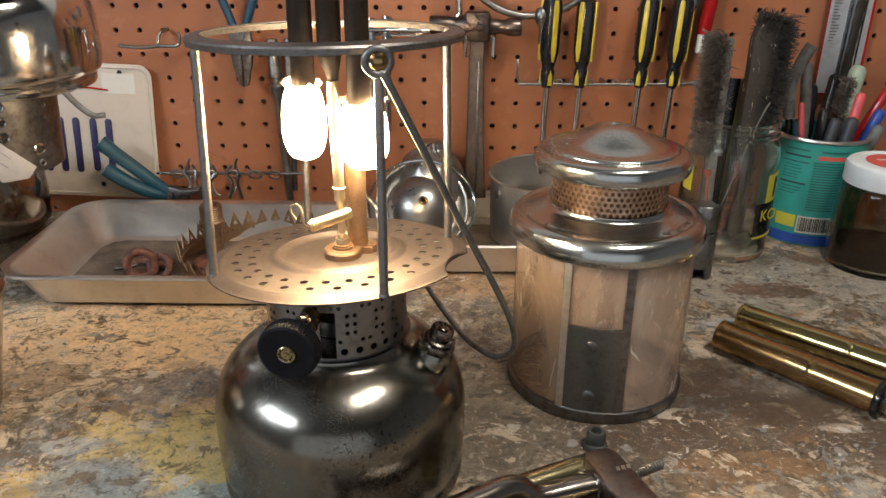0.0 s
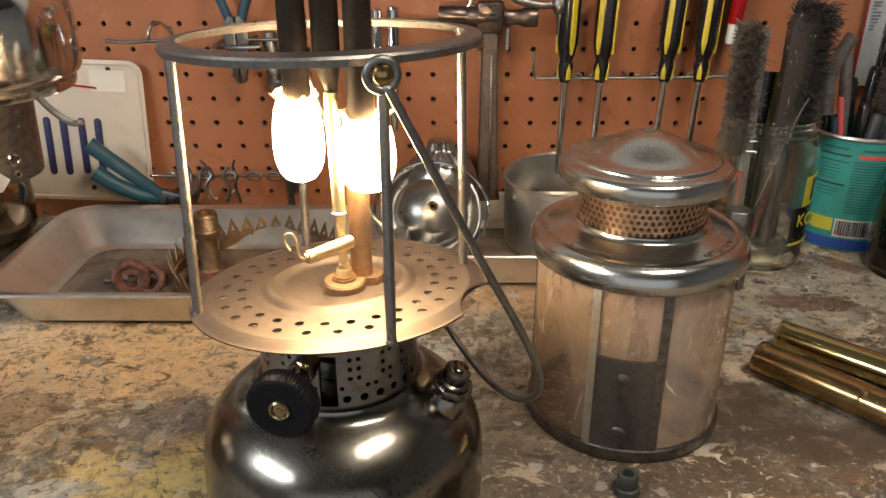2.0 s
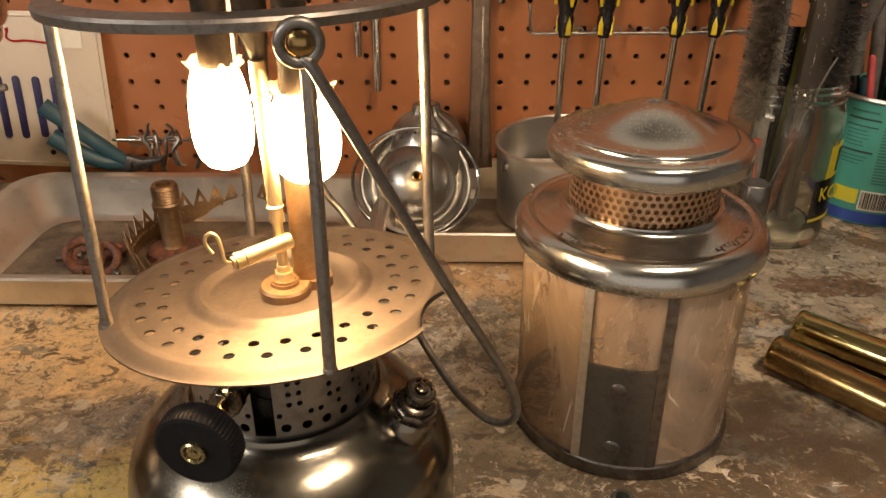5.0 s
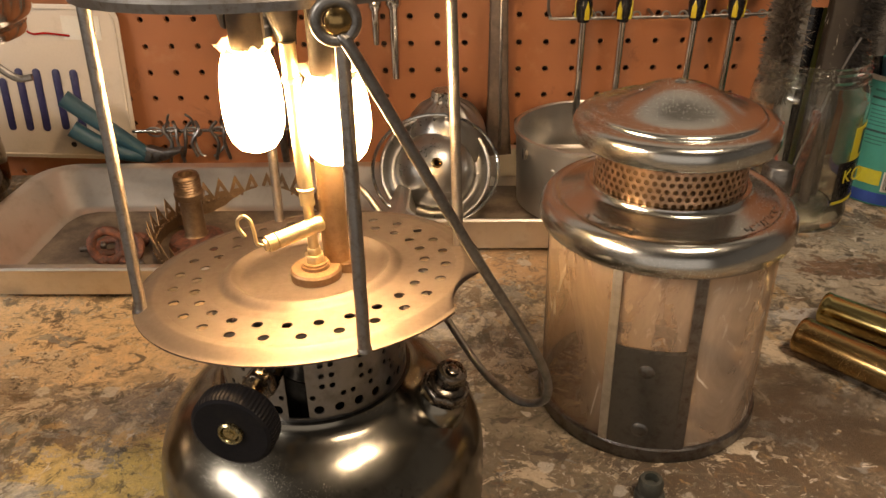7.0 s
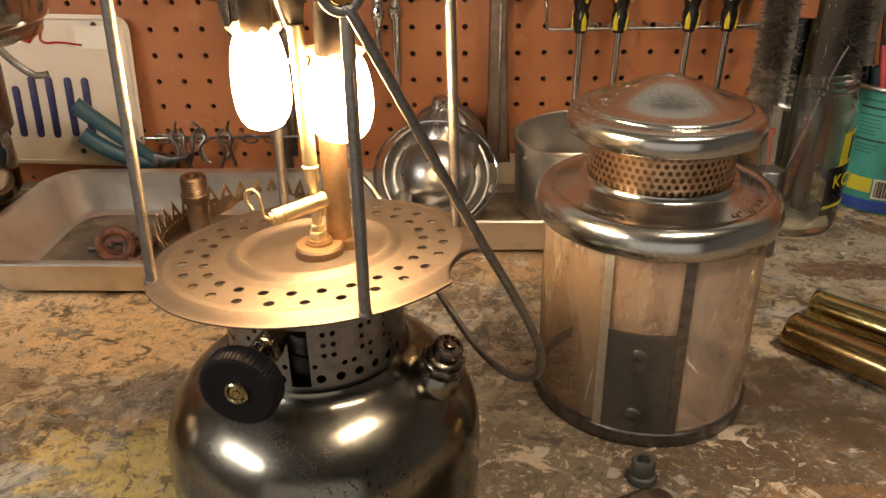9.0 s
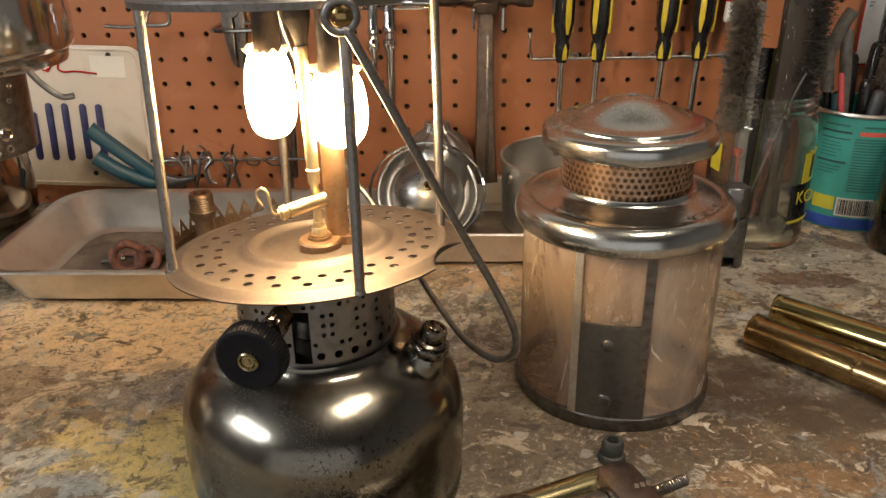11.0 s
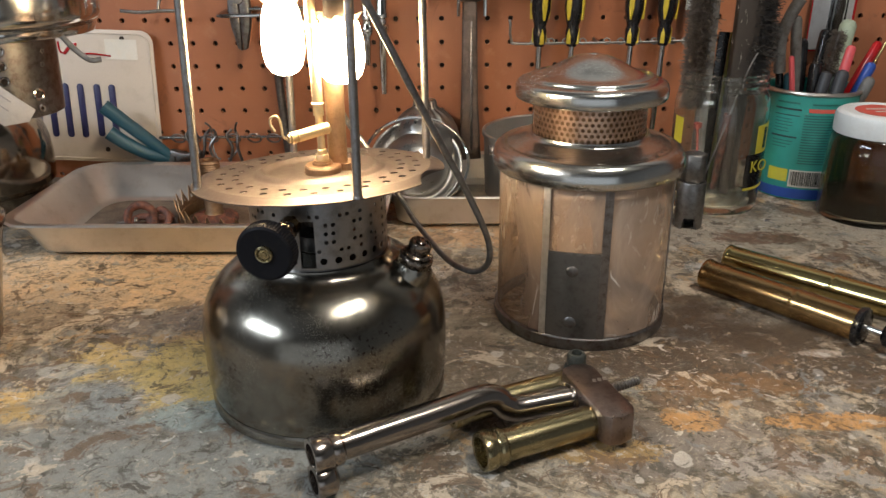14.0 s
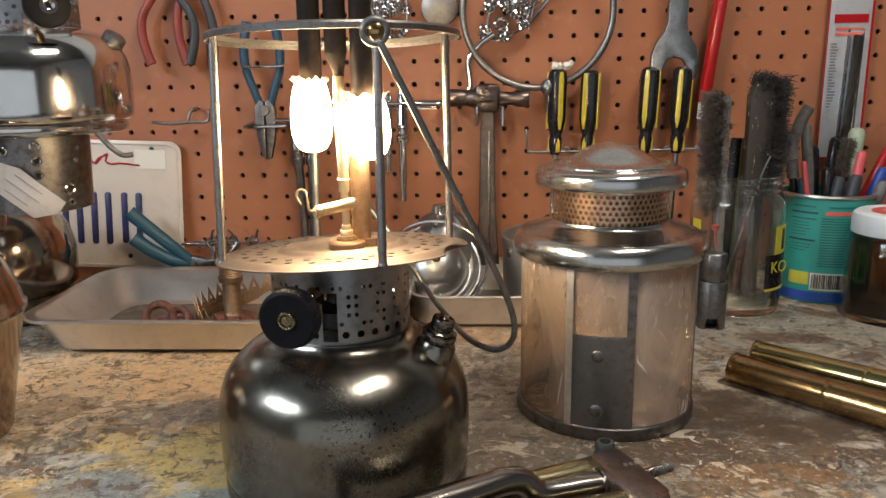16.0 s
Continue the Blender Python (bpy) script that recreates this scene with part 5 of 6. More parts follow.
cl = thing("chrome_lantern", (-0.3375, 0.600, 0.1995), "polished chrome lantern hanging by its bail from a wall arm", "lantern")
CP = [(0, 0.0), (0.062, 0.0), (0.0690, 0.0015), (0.0700, 0.004), (0.0700, 0.0075), (0.0685, 0.0090), (0.0725, 0.0110), (0.0752, 0.016), (0.0757, 0.040), (0.0745, 0.054), (0.070, 0.066), (0.062, 0.0745), (0.052, 0.0795), (0.044, 0.0815), (0, 0.083)]
part("tank", lathe(CP[:7] + smooth_profile(CP[6:14], 3)[1:] + CP[14:], 80), CHROME, cl, "mirror-bright chrome fuel tank")


def small_collar():
    R, n = 0.0405, 44
    w = 2 * math.pi * R / n
    cells = [((i) * w, (i + 1) * w, 0.0825 + 0.0055 * j, 0.0825 + 0.0055 * (j + 1), 0.0017 if (j == 0 or (i * 7 + j * 3) % 5 < 3) else 0) for i in range(n) for j in range(6)]
    return perforated(cells, lambda u, v: (R * math.cos(u / R), R * math.sin(u / R), v), 0.0006)


part("air_collar", small_collar(), PERF, cl)
kd = Vector((0.62, -0.76, -0.05)).normalized()
km2 = Matrix.Translation(Vector((0.030, -0.034, 0.0965)) + kd * 0.026) @ kd.to_track_quat("Z", "Y").to_matrix().to_4x4()
kk = part("control_knob", moved(knob(), km2), KNOB, cl, "black control knob")
part("knob_nut", moved(lathe([(0.0020, 0.0098), (0.0062, 0.0098), (0.006, 0.0112), (0.003, 0.0112), (0.002, 0.0105)], 24), km2), CHROME, kk)
part("valve_stem", rod(tuple(Vector((0.026, -0.030, 0.0965))), tuple(Vector((0.030, -0.034, 0.0965)) + kd * 0.027), 0.004), BRASS, cl)
part("filler_cap", join(lathe([(0.0115, -0.006), (0.0115, 0.006), (0.009, 0.0075), (0.009, 0.015), (0.007, 0.0165), (0, 0.0165)], 28, pose(0.058, 0.012, 0.064, 0, 36, 0))), WIRE, cl)
part("cap_clip", tube([(0.062, -0.028, 0.002), (0.069, -0.026, -0.008), (0.078, -0.024, -0.016), (0.086, -0.022, -0.016)], 0.0022, 8, 4), WIRE, cl)

part("bail", tube([(-0.04, 0, 0.10), (-0.055, 0, 0.13), (-0.045, 0, 0.20), (0.0, -0.001, 0.2645), (0.045, 0, 0.20), (0.055, 0, 0.13), (0.04, 0, 0.10)], 0.0018, 8, 5), WIRE, cl)
bodyp = lathe([(0.0415, 0.0), (0.0425, 0.0005), (0.0425, 0.060), (0.0415, 0.0605), (0.041, 0.060), (0.041, 0.001), (0.0415, 0)], 64)
for v in bodyp.verts:
    v.co.x *= 0.93 + 0.07 * v.co.z / 0.06
COLLAR_M = Matrix.Translation((-0.0045, 0, -0.061))
lower = part("lower_collar", moved(bodyp, COLLAR_M), GUN, cl, "dark sheet-metal burner collar with eyelets")
for k, (a, z, r) in enumerate(((300, 0.053, 0.0042), (300, 0.042, 0.0038), (300, 0.031, 0.0038), (300, 0.020, 0.0032), (331, 0.018, 0.0048), (332, 0.007, 0.0028), (268, 0.05, 0.0036), (268, 0.038, 0.0036), (268, 0.026, 0.0036), (345, 0.05, 0.002), (342, 0.04, 0.002))):
    m = COLLAR_M @ Matrix.Translation((0.0408 * math.cos(radians(a)), 0.0425 * math.sin(radians(a)), z)) @ Vector((math.cos(radians(a)), math.sin(radians(a)), 0)).to_track_quat("Z", "Y").to_matrix().to_4x4()
    part("eyelet", lathe([(r, -0.001), (r, 0.0012), (r * 0.8, 0.0016), (r * 0.58, 0.0012), (r * 0.55, -0.002)], 18, m), CHROME if r > 0.0028 else WIRE, lower)
    part("eyelet_hole", lathe([(r * 0.58, 0.0002), (0, 0.0002)], 18, m), HOLE_SHADE, lower)

tag = thing("paper_tag", (-0.339, 0.5520, 0.182), "white paper tag on a string with faded writing", "tag", turn=(6, 0, 8))
tag_out = [(-0.012, 0.001), (0.009, -0.006), (0.021, -0.018), (0.039, -0.034), (0.032, -0.043), (0.013, -0.046), (-0.008, -0.027), (-0.022, -0.012)]
part("card", slab(tag_out, 0.0006, 0.0001), FADED_CARD, tag)
for k, w in enumerate((0.024, 0.030, 0.020)):
    part("writing_bar", box(w, 0.0003, 0.0009, 0, (0, 0, 0), pose(0.0135 - 0.0055 * k, -0.0003, -0.0190 - 0.0050 * k, 0, 42, 0)), FADED, tag)
part("string", tube([(-0.012, 0.0, -0.012), (-0.020, 0.003, 0.006), (-0.016, 0.008, 0.02)], 0.0005, 6, 5), PAPER, tag)


# ---- jar of brushes ----
JX, JY = 0.2885, 0.768
jar = thing("glass_jar", (JX, JY, 0), "dusty glass jar with a torn yellow label, holding brushes", "jar")
jar_prof = [(0, 0.004), (0.036, 0.0035), (0.040, 0.0), (0.0435, 0.0015), (0.0455, 0.006), (0.0460, 0.014), (0.0452, 0.020), (0.0460, 0.026), (0.0460, 0.103), (0.0445, 0.110), (0.0415, 0.1145), (0.0405, 0.117), (0.0425, 0.1185), (0.0425, 0.121), (0.0405, 0.1225), (0.0420, 0.1245), (0.0420, 0.127), (0.0405, 0.1285), (0.0405, 0.1315), (0.0392, 0.1325),
            (0.0378, 0.1315), (0.0378, 0.116), (0.0418, 0.108), (0.0432, 0.102), (0.0432, 0.012), (0.040, 0.008), (0, 0.0075)]
jg = part("glass", lathe([(a, b * 1.055) for a, b in jar_prof], 64), CLEAR, jar)
jg.visible_shadow = False
part("label", arc_sheet(0.0464, 304, 345, 0.028, 0.092, 0.0003, 14), LABEL_YELLOW, jar, "yellow and black paper label")
part("label_panel", arc_sheet(0.0467, 290, 335, 0.028, 0.064, 0.0003, 14), BLACK, jar)
part("label_edge", arc_sheet(0.0470, 290, 335, 0.0275, 0.0300, 0.0003, 14), LABEL_YELLOW, jar)
part("label_bar", arc_sheet(0.0467, 318, 326, 0.068, 0.089, 0.0003, 6), BLACK, jar)
part("label_scrap", arc_sheet(0.0464, 186, 204, 0.070, 0.096, 0.0003, 8), LABEL_YELLOW, jar, "scrap of yellow label")


def letters(text, size, m, mat, parent, name="lettering"):
    cu = bpy.data.curves.new(name, "FONT")
    cu.body, cu.size, cu.extrude = text, size, 0.0002
    tmp = new("tmp_text", cu)
    me = bpy.data.meshes.new_from_object(tmp.evaluated_get(bpy.context.evaluated_depsgraph_get()))
    bpy.data.objects.remove(tmp)
    me.transform(m)
    me.materials.append(mat)
    o = new(name, me)
    o.parent = parent
    return o


am = radians(304)
letters("KO", 0.0165, Matrix.Translation((0.0474 * math.cos(am), 0.0474 * math.sin(am), 0.046)) @ pose(0, 0, 0, 90, 0, 304 + 90) @ Matrix.Translation((-0.006, 0, 0)), LABEL_YELLOW, jar)


def bristle_block(n, half, length, seed, rad):
    """Many short crimped wires standing out from a back strip."""
    rnd = random.Random(seed)
    vs, fs = [], []
    for i in range(n):
        z = rnd.uniform(0, length)
        a = rnd.gauss(180, 42)
        r = rad * rnd.uniform(0.55, 1.12)
        d = Vector((math.cos(radians(a)), math.sin(radians(a)), rnd.uniform(-0.45, 0.45))).normalized()
        p = Vector((rnd.uniform(-half, half), rnd.uniform(-half, half), z))
        mid = p + d * r * 0.55 + Vector((rnd.uniform(-1, 1), rnd.uniform(-1, 1), rnd.uniform(-1, 1))) * 0.0028
        e = p + d * r + Vector((0, rnd.uniform(-1, 1), rnd.uniform(-1, 1))) * 0.0025
        side = d.orthogonal().normalized() * 0.00032
        k = len(vs)
        up = d.cross(side).normalized() * 0.00032
        for c in (p, mid, e):
            vs += [tuple(c + side), tuple(c - side * 0.6 + up), tuple(c - side * 0.6 - up)]
        for s in (0, 3):
            for q in range(3):
                fs.append((k + s + q, k + s + (q + 1) % 3, k + s + 3 + (q + 1) % 3, k + s + 3 + q))
    me = bpy.data.meshes.new("bristles")
    me.from_pydata(vs, [], fs)
    bm = bmesh.new()
    bm.from_mesh(me)
    bpy.data.meshes.remove(me)
    return bm


wb = thing("wire_brush", (0.268, 0.774, 0.012), "worn wire brush standing bristles-up in the jar", "wire brush", turn=(2, -1, 0))
part("back", join(box(0.009, 0.013, 0.20, 0.002, (0.004, 0, 0.105))), GRUBBY, wb)
part("bristles", moved(bristle_block(5200, 0.0035, 0.112, 5, 0.0185), Matrix.Translation((0.0, 0, 0.094))), BRISTLE, wb, "matted grey wire bristles", kind="stuff")

hb = thing("hand_brush", (0.301, 0.778, 0.010), "dark matted brush with a grubby back spattered with white paint", "brush", turn=(1, 1.5, 0))
hs = [(-0.010, 0.0), (0.010, 0.0), (0.0125, 0.12), (0.0135, 0.18), (0.0125, 0.208), (0.008, 0.221), (-0.002, 0.224), (-0.010, 0.217), (-0.0135, 0.205), (-0.0125, 0.18), (-0.011, 0.12)]
hm = Mat("spattered_handle", 0.6)
hm.color(hm.mix(hm.ramp(hm.noise(95, 5, 0.7, (1, 1, 0.4), 1.4), 0.62, 0.66), hm.mix(hm.noise(60, 6, 0.7), (0.036, 0.027, 0.021), (0.014, 0.011, 0.009)), (0.5, 0.47, 0.43)))
hm.bump(hm.noise(160, 5, 0.7), 0.3, 0.001)
part("handle", slab(hs, 0.014, 0.0035, Matrix.Translation((0, -0.007, 0))), hm.m, hb)
part("bristles", moved(bristle_block(3600, 0.006, 0.118, 9, 0.0190), pose(0.009, 0.004, 0.104, 0, 0, 180)), BRISTLE_DARK, hb, "dark matted bristles", kind="stuff")
part("tuft", moved(bristle_block(700, 0.006, 0.018, 12, 0.013), pose(0.010, 0.002, 0.214, 0, 90, 180)), BRISTLE_DARK, hb, kind="stuff")
fk = thing("flat_stick", (0.2835, 0.790, 0.009), "flat black stick with a yellow-green edge in the jar", "stick", turn=(0, 2, 0))
part("blade", box(0.011, 0.003, 0.165, 0.001, (0, 0, 0.0825)), BLACK, fk)
part("edge", box(0.005, 0.0032, 0.165, 0.001, (0.0085, 0, 0.0825)), paint("olive_plastic", (0.16, 0.17, 0.03), None, 0.5), fk)
tagged(part("thin_wire", tube([(0.2650, 0.745, 0.010), (0.2830, 0.748, 0.070), (0.3000, 0.745, 0.137), (0.3085, 0.7445, 0.1600)], 0.0009, 8, 5), WIRE, None), "thin bright wire leaning in the jar", "wire")
tagged(part("red_stick", tube([(0.292, 0.775, 0.009), (0.290, 0.757, 0.06), (0.2885, 0.748, 0.100)], 0.0035, 12, 4), RUST, None), "dull red stick inside the jar", "stick")
tagged(part("red_pin", join(rod((0.268, 0.748, 0.009), (0.262, 0.752, 0.085), 0.0012), lathe([(0, 0), (0.004, 0.001), (0.004, 0.006), (0, 0.007)], 14, Matrix.Translation((0.262, 0.752, 0.084)))), GRIP_RED, None), "pin with a red head inside the jar", "pin")
for k, (x, y, a) in enumerate(((0.270, 0.785, 3), (0.3, 0.762, -3), (0.312, 0.775, -4))):
    tagged(part("brush_handle", rod((x, y, 0.009), (x + 0.001 * a, y, 0.112), 0.0050, 14), WOOD_DARK, None), "dark wooden brush handle standing in the jar", "brush handle", "handles in the jar")

# ---- teal can with pens ----
CX, CY, CR = 0.3995, 0.8195, 0.0482
can = thing("tin_can", (CX, CY, 0), "teal printed tin can full of pens and tools", "can")
part("wall", lathe([(0, 0.003), (CR - 0.002, 0.003), (CR - 0.001, 0.0), (CR, 0.001), (CR, 0.110), (CR + 0.001, 0.111), (CR + 0.001, 0.1135), (CR - 0.0005, 0.1145), (CR - 0.002, 0.1135), (CR - 0.0015, 0.005), (0, 0.004)], 80), TEAL, can)
part("foot_band", arc_sheet(CR + 0.0004, 0, 360, 0.002, 0.0125, 0.0003, 80), BLUE, can, "blue printed band")
part("rim", lathe([(CR + 0.0012, 0.1110), (CR + 0.0020, 0.1125), (CR + 0.0012, 0.1145), (CR - 0.0008, 0.1148), (CR - 0.0012, 0.1120)], 80), ALU, can)


def printed(name, a0, a1, z0, z1, mat, label=""):
    return part(name, arc_sheet(CR + 0.0004, a0, a1, z0, z1, 0.0003, 8), mat, can, label)


printed("yellow_panel", 208.5, 233.5, 0.0195, 0.0330, LABEL_YELLOW)
printed("barcode_field", 235.5, 276.5, 0.0145, 0.0330, PAPER)
rnd = random.Random(4)
a = 237.5
while a < 273.5:
    k = rnd.choice((0.35, 0.5, 0.8, 1.0))
    part("barcode_bar", arc_sheet(CR + 0.0009, a, a + k, 0.0165, 0.0318, 0.0002, 2), BLACK, can)
    a += k + rnd.choice((0.5, 0.8, 1.1))
printed("red_strip", 246.5, 285.5, 0.0945, 0.0985, RED_MUTED)
for z, h, a0, a1 in ((0.0955, 0.0018, 205.5, 238.5), (0.0895, 0.0010, 205.5, 237.5), (0.0665, 0.0018, 204.5, 237.5)):
    printed("print_bar", a0, a1, z, z + h, INK)
for i in range(19):
    z = 0.0905 - 0.0028 * i
    printed("print_bar", 242.5, rnd.uniform(271.5, 291.5), z, z + 0.0012, INK_GREEN)
for i in range(10):
    z = 0.0855 - 0.0033 * i
    if abs(z - 0.0665) > 0.003:
        printed("print_bar", 207.5, rnd.uniform(223.5, 234.5), z, z + 0.0009, INK_GREEN)
printed("print_bar", 207.5, 235.5, 0.1020, 0.1038, INK_GREEN)
printed("print_bar", 249.5, 281.5, 0.1020, 0.1036, INK_GREEN)

pens = [((0.389, 0.80), (0.3635, 0.80, 0.148), 0.0028, PINK, "slim pink pen standing in the can"),
        ((0.400, 0.80), (0.4245, 0.802, 0.158), 0.0050, PINK, "pink-handled tool standing in the can"),
        ((0.405, 0.82), (0.4330, 0.835, 0.180), 0.0085, SAGE, "mottled sage-green handle standing in the can"),
        ((0.395, 0.79), (0.4160, 0.792, 0.135), 0.0065, GRIP_GREY, "rounded grey handle standing in the can"),
        ((0.385, 0.80), (0.4030, 0.800, 0.132), 0.0060, GRIP_GREY, "dark grey handle standing in the can"),
        ((0.390, 0.81), (0.3700, 0.818, 0.186), 0.0055, GRUBBY, "grey curved handle standing in the can"),
        ((0.400, 0.83), (0.4580, 0.815, 0.160), 0.0050, RED, "red marker leaning in the can"),
        ((0.410, 0.82), (0.4500, 0.805, 0.140), 0.0055, BLUE, "blue marker leaning in the can"),
        ((0.405, 0.80), (0.4440, 0.790, 0.128), 0.0060, GRUBBY, "grimy grey handle leaning in the can"),
        ((0.410, 0.82), (0.4640, 0.800, 0.180), 0.0009, BRASS_CLEAN, "thin brass rod leaning in the can"),
        ((0.395, 0.83), (0.4130, 0.840, 0.170), 0.0065, BLACK, "black handle standing in the can"),
        ((0.390, 0.82), (0.3830, 0.828, 0.162), 0.0070, BLACK, "black grip standing in the can"),
        ((0.400, 0.81), (0.3950, 0.812, 0.140), 0.0065, BLACK, "black pen standing in the can"),
        ((0.385, 0.81), (0.3650, 0.805, 0.130), 0.0050, GRIP_TEAL, "teal pen standing in the can")]
for (x, y), top, r, mat, label in pens:
    p, q = Vector((x, y, 0.0055)), Vector(top)
    L = (q - p).length
    tagged(part("pen", turned(tuple(p), top, [(0, 0), (r * 0.7, 0.001), (r * 0.8, L * 0.55), (r, L * 0.72), (r * 0.98, L - r * 0.8), (r * 0.75, L - r * 0.25), (r * 0.35, L - r * 0.03), (0, L)], 20), mat, None), label, "pen", "pens and handles in the can")
pb = thing("paint_brush", (0.376, 0.812, 0.0055), "small brush with a bent grey head in the can", "brush", turn=(0, -8, 0))
part("handle", rod((0, 0, 0), (0, 0, 0.13), 0.004, 12), BLACK, pb)
part("head", tube([(0, 0, 0.125), (0.001, 0, 0.158), (0.010, -0.002, 0.182), (0.020, -0.002, 0.197)], 0.0062, 14, 5), GRUBBY, pb)
part("bristles", moved(bristle_block(350, 0.004, 0.035, 15, 0.013), pose(-0.002, 0.004, 0.14)), BRISTLE, pb, kind="stuff")
tb = thing("twisted_brush", (0.402, 0.824, 0.0055), "twisted brass-wire brush in the can", "brush", turn=(0, 6, 0))
part("stem", rod((0, 0, 0), (0, 0, 0.165), 0.0015, 8), WIRE, tb)
part("bristles", join(moved(bristle_block(300, 0.001, 0.045, 16, 0.009), Matrix.Translation((0, 0, 0.118))), moved(bristle_block(300, 0.001, 0.045, 17, 0.009), pose(0, 0, 0.118, 0, 0, 180))), BRISTLE, tb, kind="stuff")

# ---- brown jar with white lid ----
bt = thing("brown_jar", (0.4335, 0.7315, 0), "brown glass jar of dark oil with a ribbed white lid", "jar")
bg = part("glass", lathe([(0, 0.002), (0.039, 0.0015), (0.043, 0.0), (0.0455, 0.004), (0.0460, 0.012), (0.0458, 0.030), (0.0445, 0.070), (0.043, 0.080), (0.040, 0.085), (0.0375, 0.086), (0.0375, 0.083), (0.0415, 0.076), (0.0432, 0.030), (0.0435, 0.008), (0.040, 0.005), (0, 0.0045)], 64), AMBER, bt)
bg.visible_shadow = False
part("oil", lathe([(0, 0.0048), (0.0398, 0.0052), (0.0433, 0.009), (0.0432, 0.024), (0, 0.024)], 48), LIQUID, bt)


def ribbed_lid():
    bm = lathe([(0.0395, 0.0855), (0.0425, 0.0855), (0.0430, 0.0862), (0.0430, 0.1015), (0.0415, 0.1045), (0.0385, 0.1065), (0.0330, 0.1070), (0.0325, 0.1060), (0, 0.1060)], 120)
    for v in bm.verts:
        d = math.hypot(v.co.x, v.co.y)
        if d > 0.0428:
            i = round(math.atan2(v.co.y, v.co.x) / (2 * math.pi) * 120)
            k = 0.983 if i % 2 else 1.0
            v.co.x, v.co.y = v.co.x * k, v.co.y * k
    return bm


part("lid", ribbed_lid(), WHITE, bt, "ribbed white plastic lid", 25)
part("lid_label", lathe([(0.0262, 0.1061), (0.0262, 0.1065), (0, 0.1065)], 48), RED_MUTED, bt, "round red label")
for k, (w, d) in enumerate(((0.030, 0.006), (0.022, -0.005))):
    part("label_bar", box(w, 0.003, 0.0003, 0, (0, d, 0.1068)), PAPER, bt)

# ---- pegboard: screwdrivers on a wire rack ----
rk = thing("wire_rack", (0, 0.8445, 0), "wire tool rack hooked into the pegboard", "tool rack")
part("rail", tube([(0.0765, 0.0, 0.1805), (0.0775, -0.002, 0.176), (0.0775, -0.001, 0.166), (0.0795, 0, 0.158), (0.084, 0, 0.1555), (0.13, 0, 0.1558), (0.20, 0, 0.1562), (0.262, 0, 0.1575), (0.280, 0.004, 0.158)], 0.0014, 10, 5), WIRE, rk)
for x in (0.104, 0.122, 0.138, 0.156, 0.182, 0.197, 0.215, 0.233, 0.252, 0.266):
    part("loop", tube([(x + 0.0035 * math.cos(t), 0.001 + 0.001 * math.sin(t), 0.1575 + 0.0030 * math.sin(t)) for t in (2 * math.pi * i / 12 for i in range(12))], 0.0009, 6, 0, True), WIRE, rk)
for x in (0.120, 0.1716, 0.2478):
    part("peg", tube([(x, 0.0, 0.1565), (x, 0.014, 0.1565), (x, 0.028, 0.157)], 0.0014, 8, 2), WIRE, rk)


def screwdriver(x, z, lean, h, spin, label):
    o = thing("screwdriver", (x, 0.8445, z), label, "screwdriver", "screwdrivers in the rack", (0, lean, 0))
    prof = [(0, -0.004), (0.005, -0.004), (0.0068, 0.002), (0.0075, 0.012), (0.0062, 0.017), (0.0082, 0.024), (0.0105, 0.034), (0.0108, h - 0.010), (0.0098, h - 0.003), (0.006, h), (0, h)]
    bm = lathe(prof, 48)
    for v in bm.verts:
        t = math.atan2(v.co.y, v.co.x)
        if v.co.z > 0.03:
            k = 1 - 0.05 * (0.5 + 0.5 * math.cos(8 * t))
            v.co.x, v.co.y = v.co.x * k, v.co.y * k
    part("handle", bm, BLACK, o, "black ribbed handle")
    for a in (spin, spin + 100, spin - 125):
        m = pose(0, 0, 0, 0, 0, a)
        w = 0.0027
        part("stripe", slab([(-w * 0.3, 0.024), (w * 0.3, 0.024), (w, 0.036), (w, h - 0.010), (w * 0.7, h - 0.003), (-w * 0.7, h - 0.003), (-w, h - 0.010), (-w, 0.036)], 0.0030, 0.0006, m @ Matrix.Translation((0, -0.0114, 0))), YELLOW, o, "yellow stripe")
        part("stripe", slab([(-w * 0.8, -0.001), (w * 0.8, -0.001), (w * 0.8, 0.008), (0, 0.015), (-w * 0.8, 0.008)], 0.003, 0.0005, m @ Matrix.Translation((0, -0.0080, 0))), YELLOW, o)
    part("shaft", lathe([(0.0033, 0), (0.0033, -0.088), (0.0030, -0.100), (0, -0.101)], 16), CHROME, o, "steel shaft")
    return o


screwdriver(0.1090, 0.1565, 1.0, 0.0885, 18, "black and yellow screwdriver hanging in the wire rack")
screwdriver(0.1440, 0.1565, 1.5, 0.0870, -38, "black and yellow screwdriver hanging in the wire rack")
screwdriver(0.2075, 0.1570, 2.0, 0.0890, -28, "black and yellow screwdriver hanging in the wire rack")
screwdriver(0.2420, 0.1570, 2.0, 0.0890, -22, "black and yellow screwdriver hanging in the wire rack")

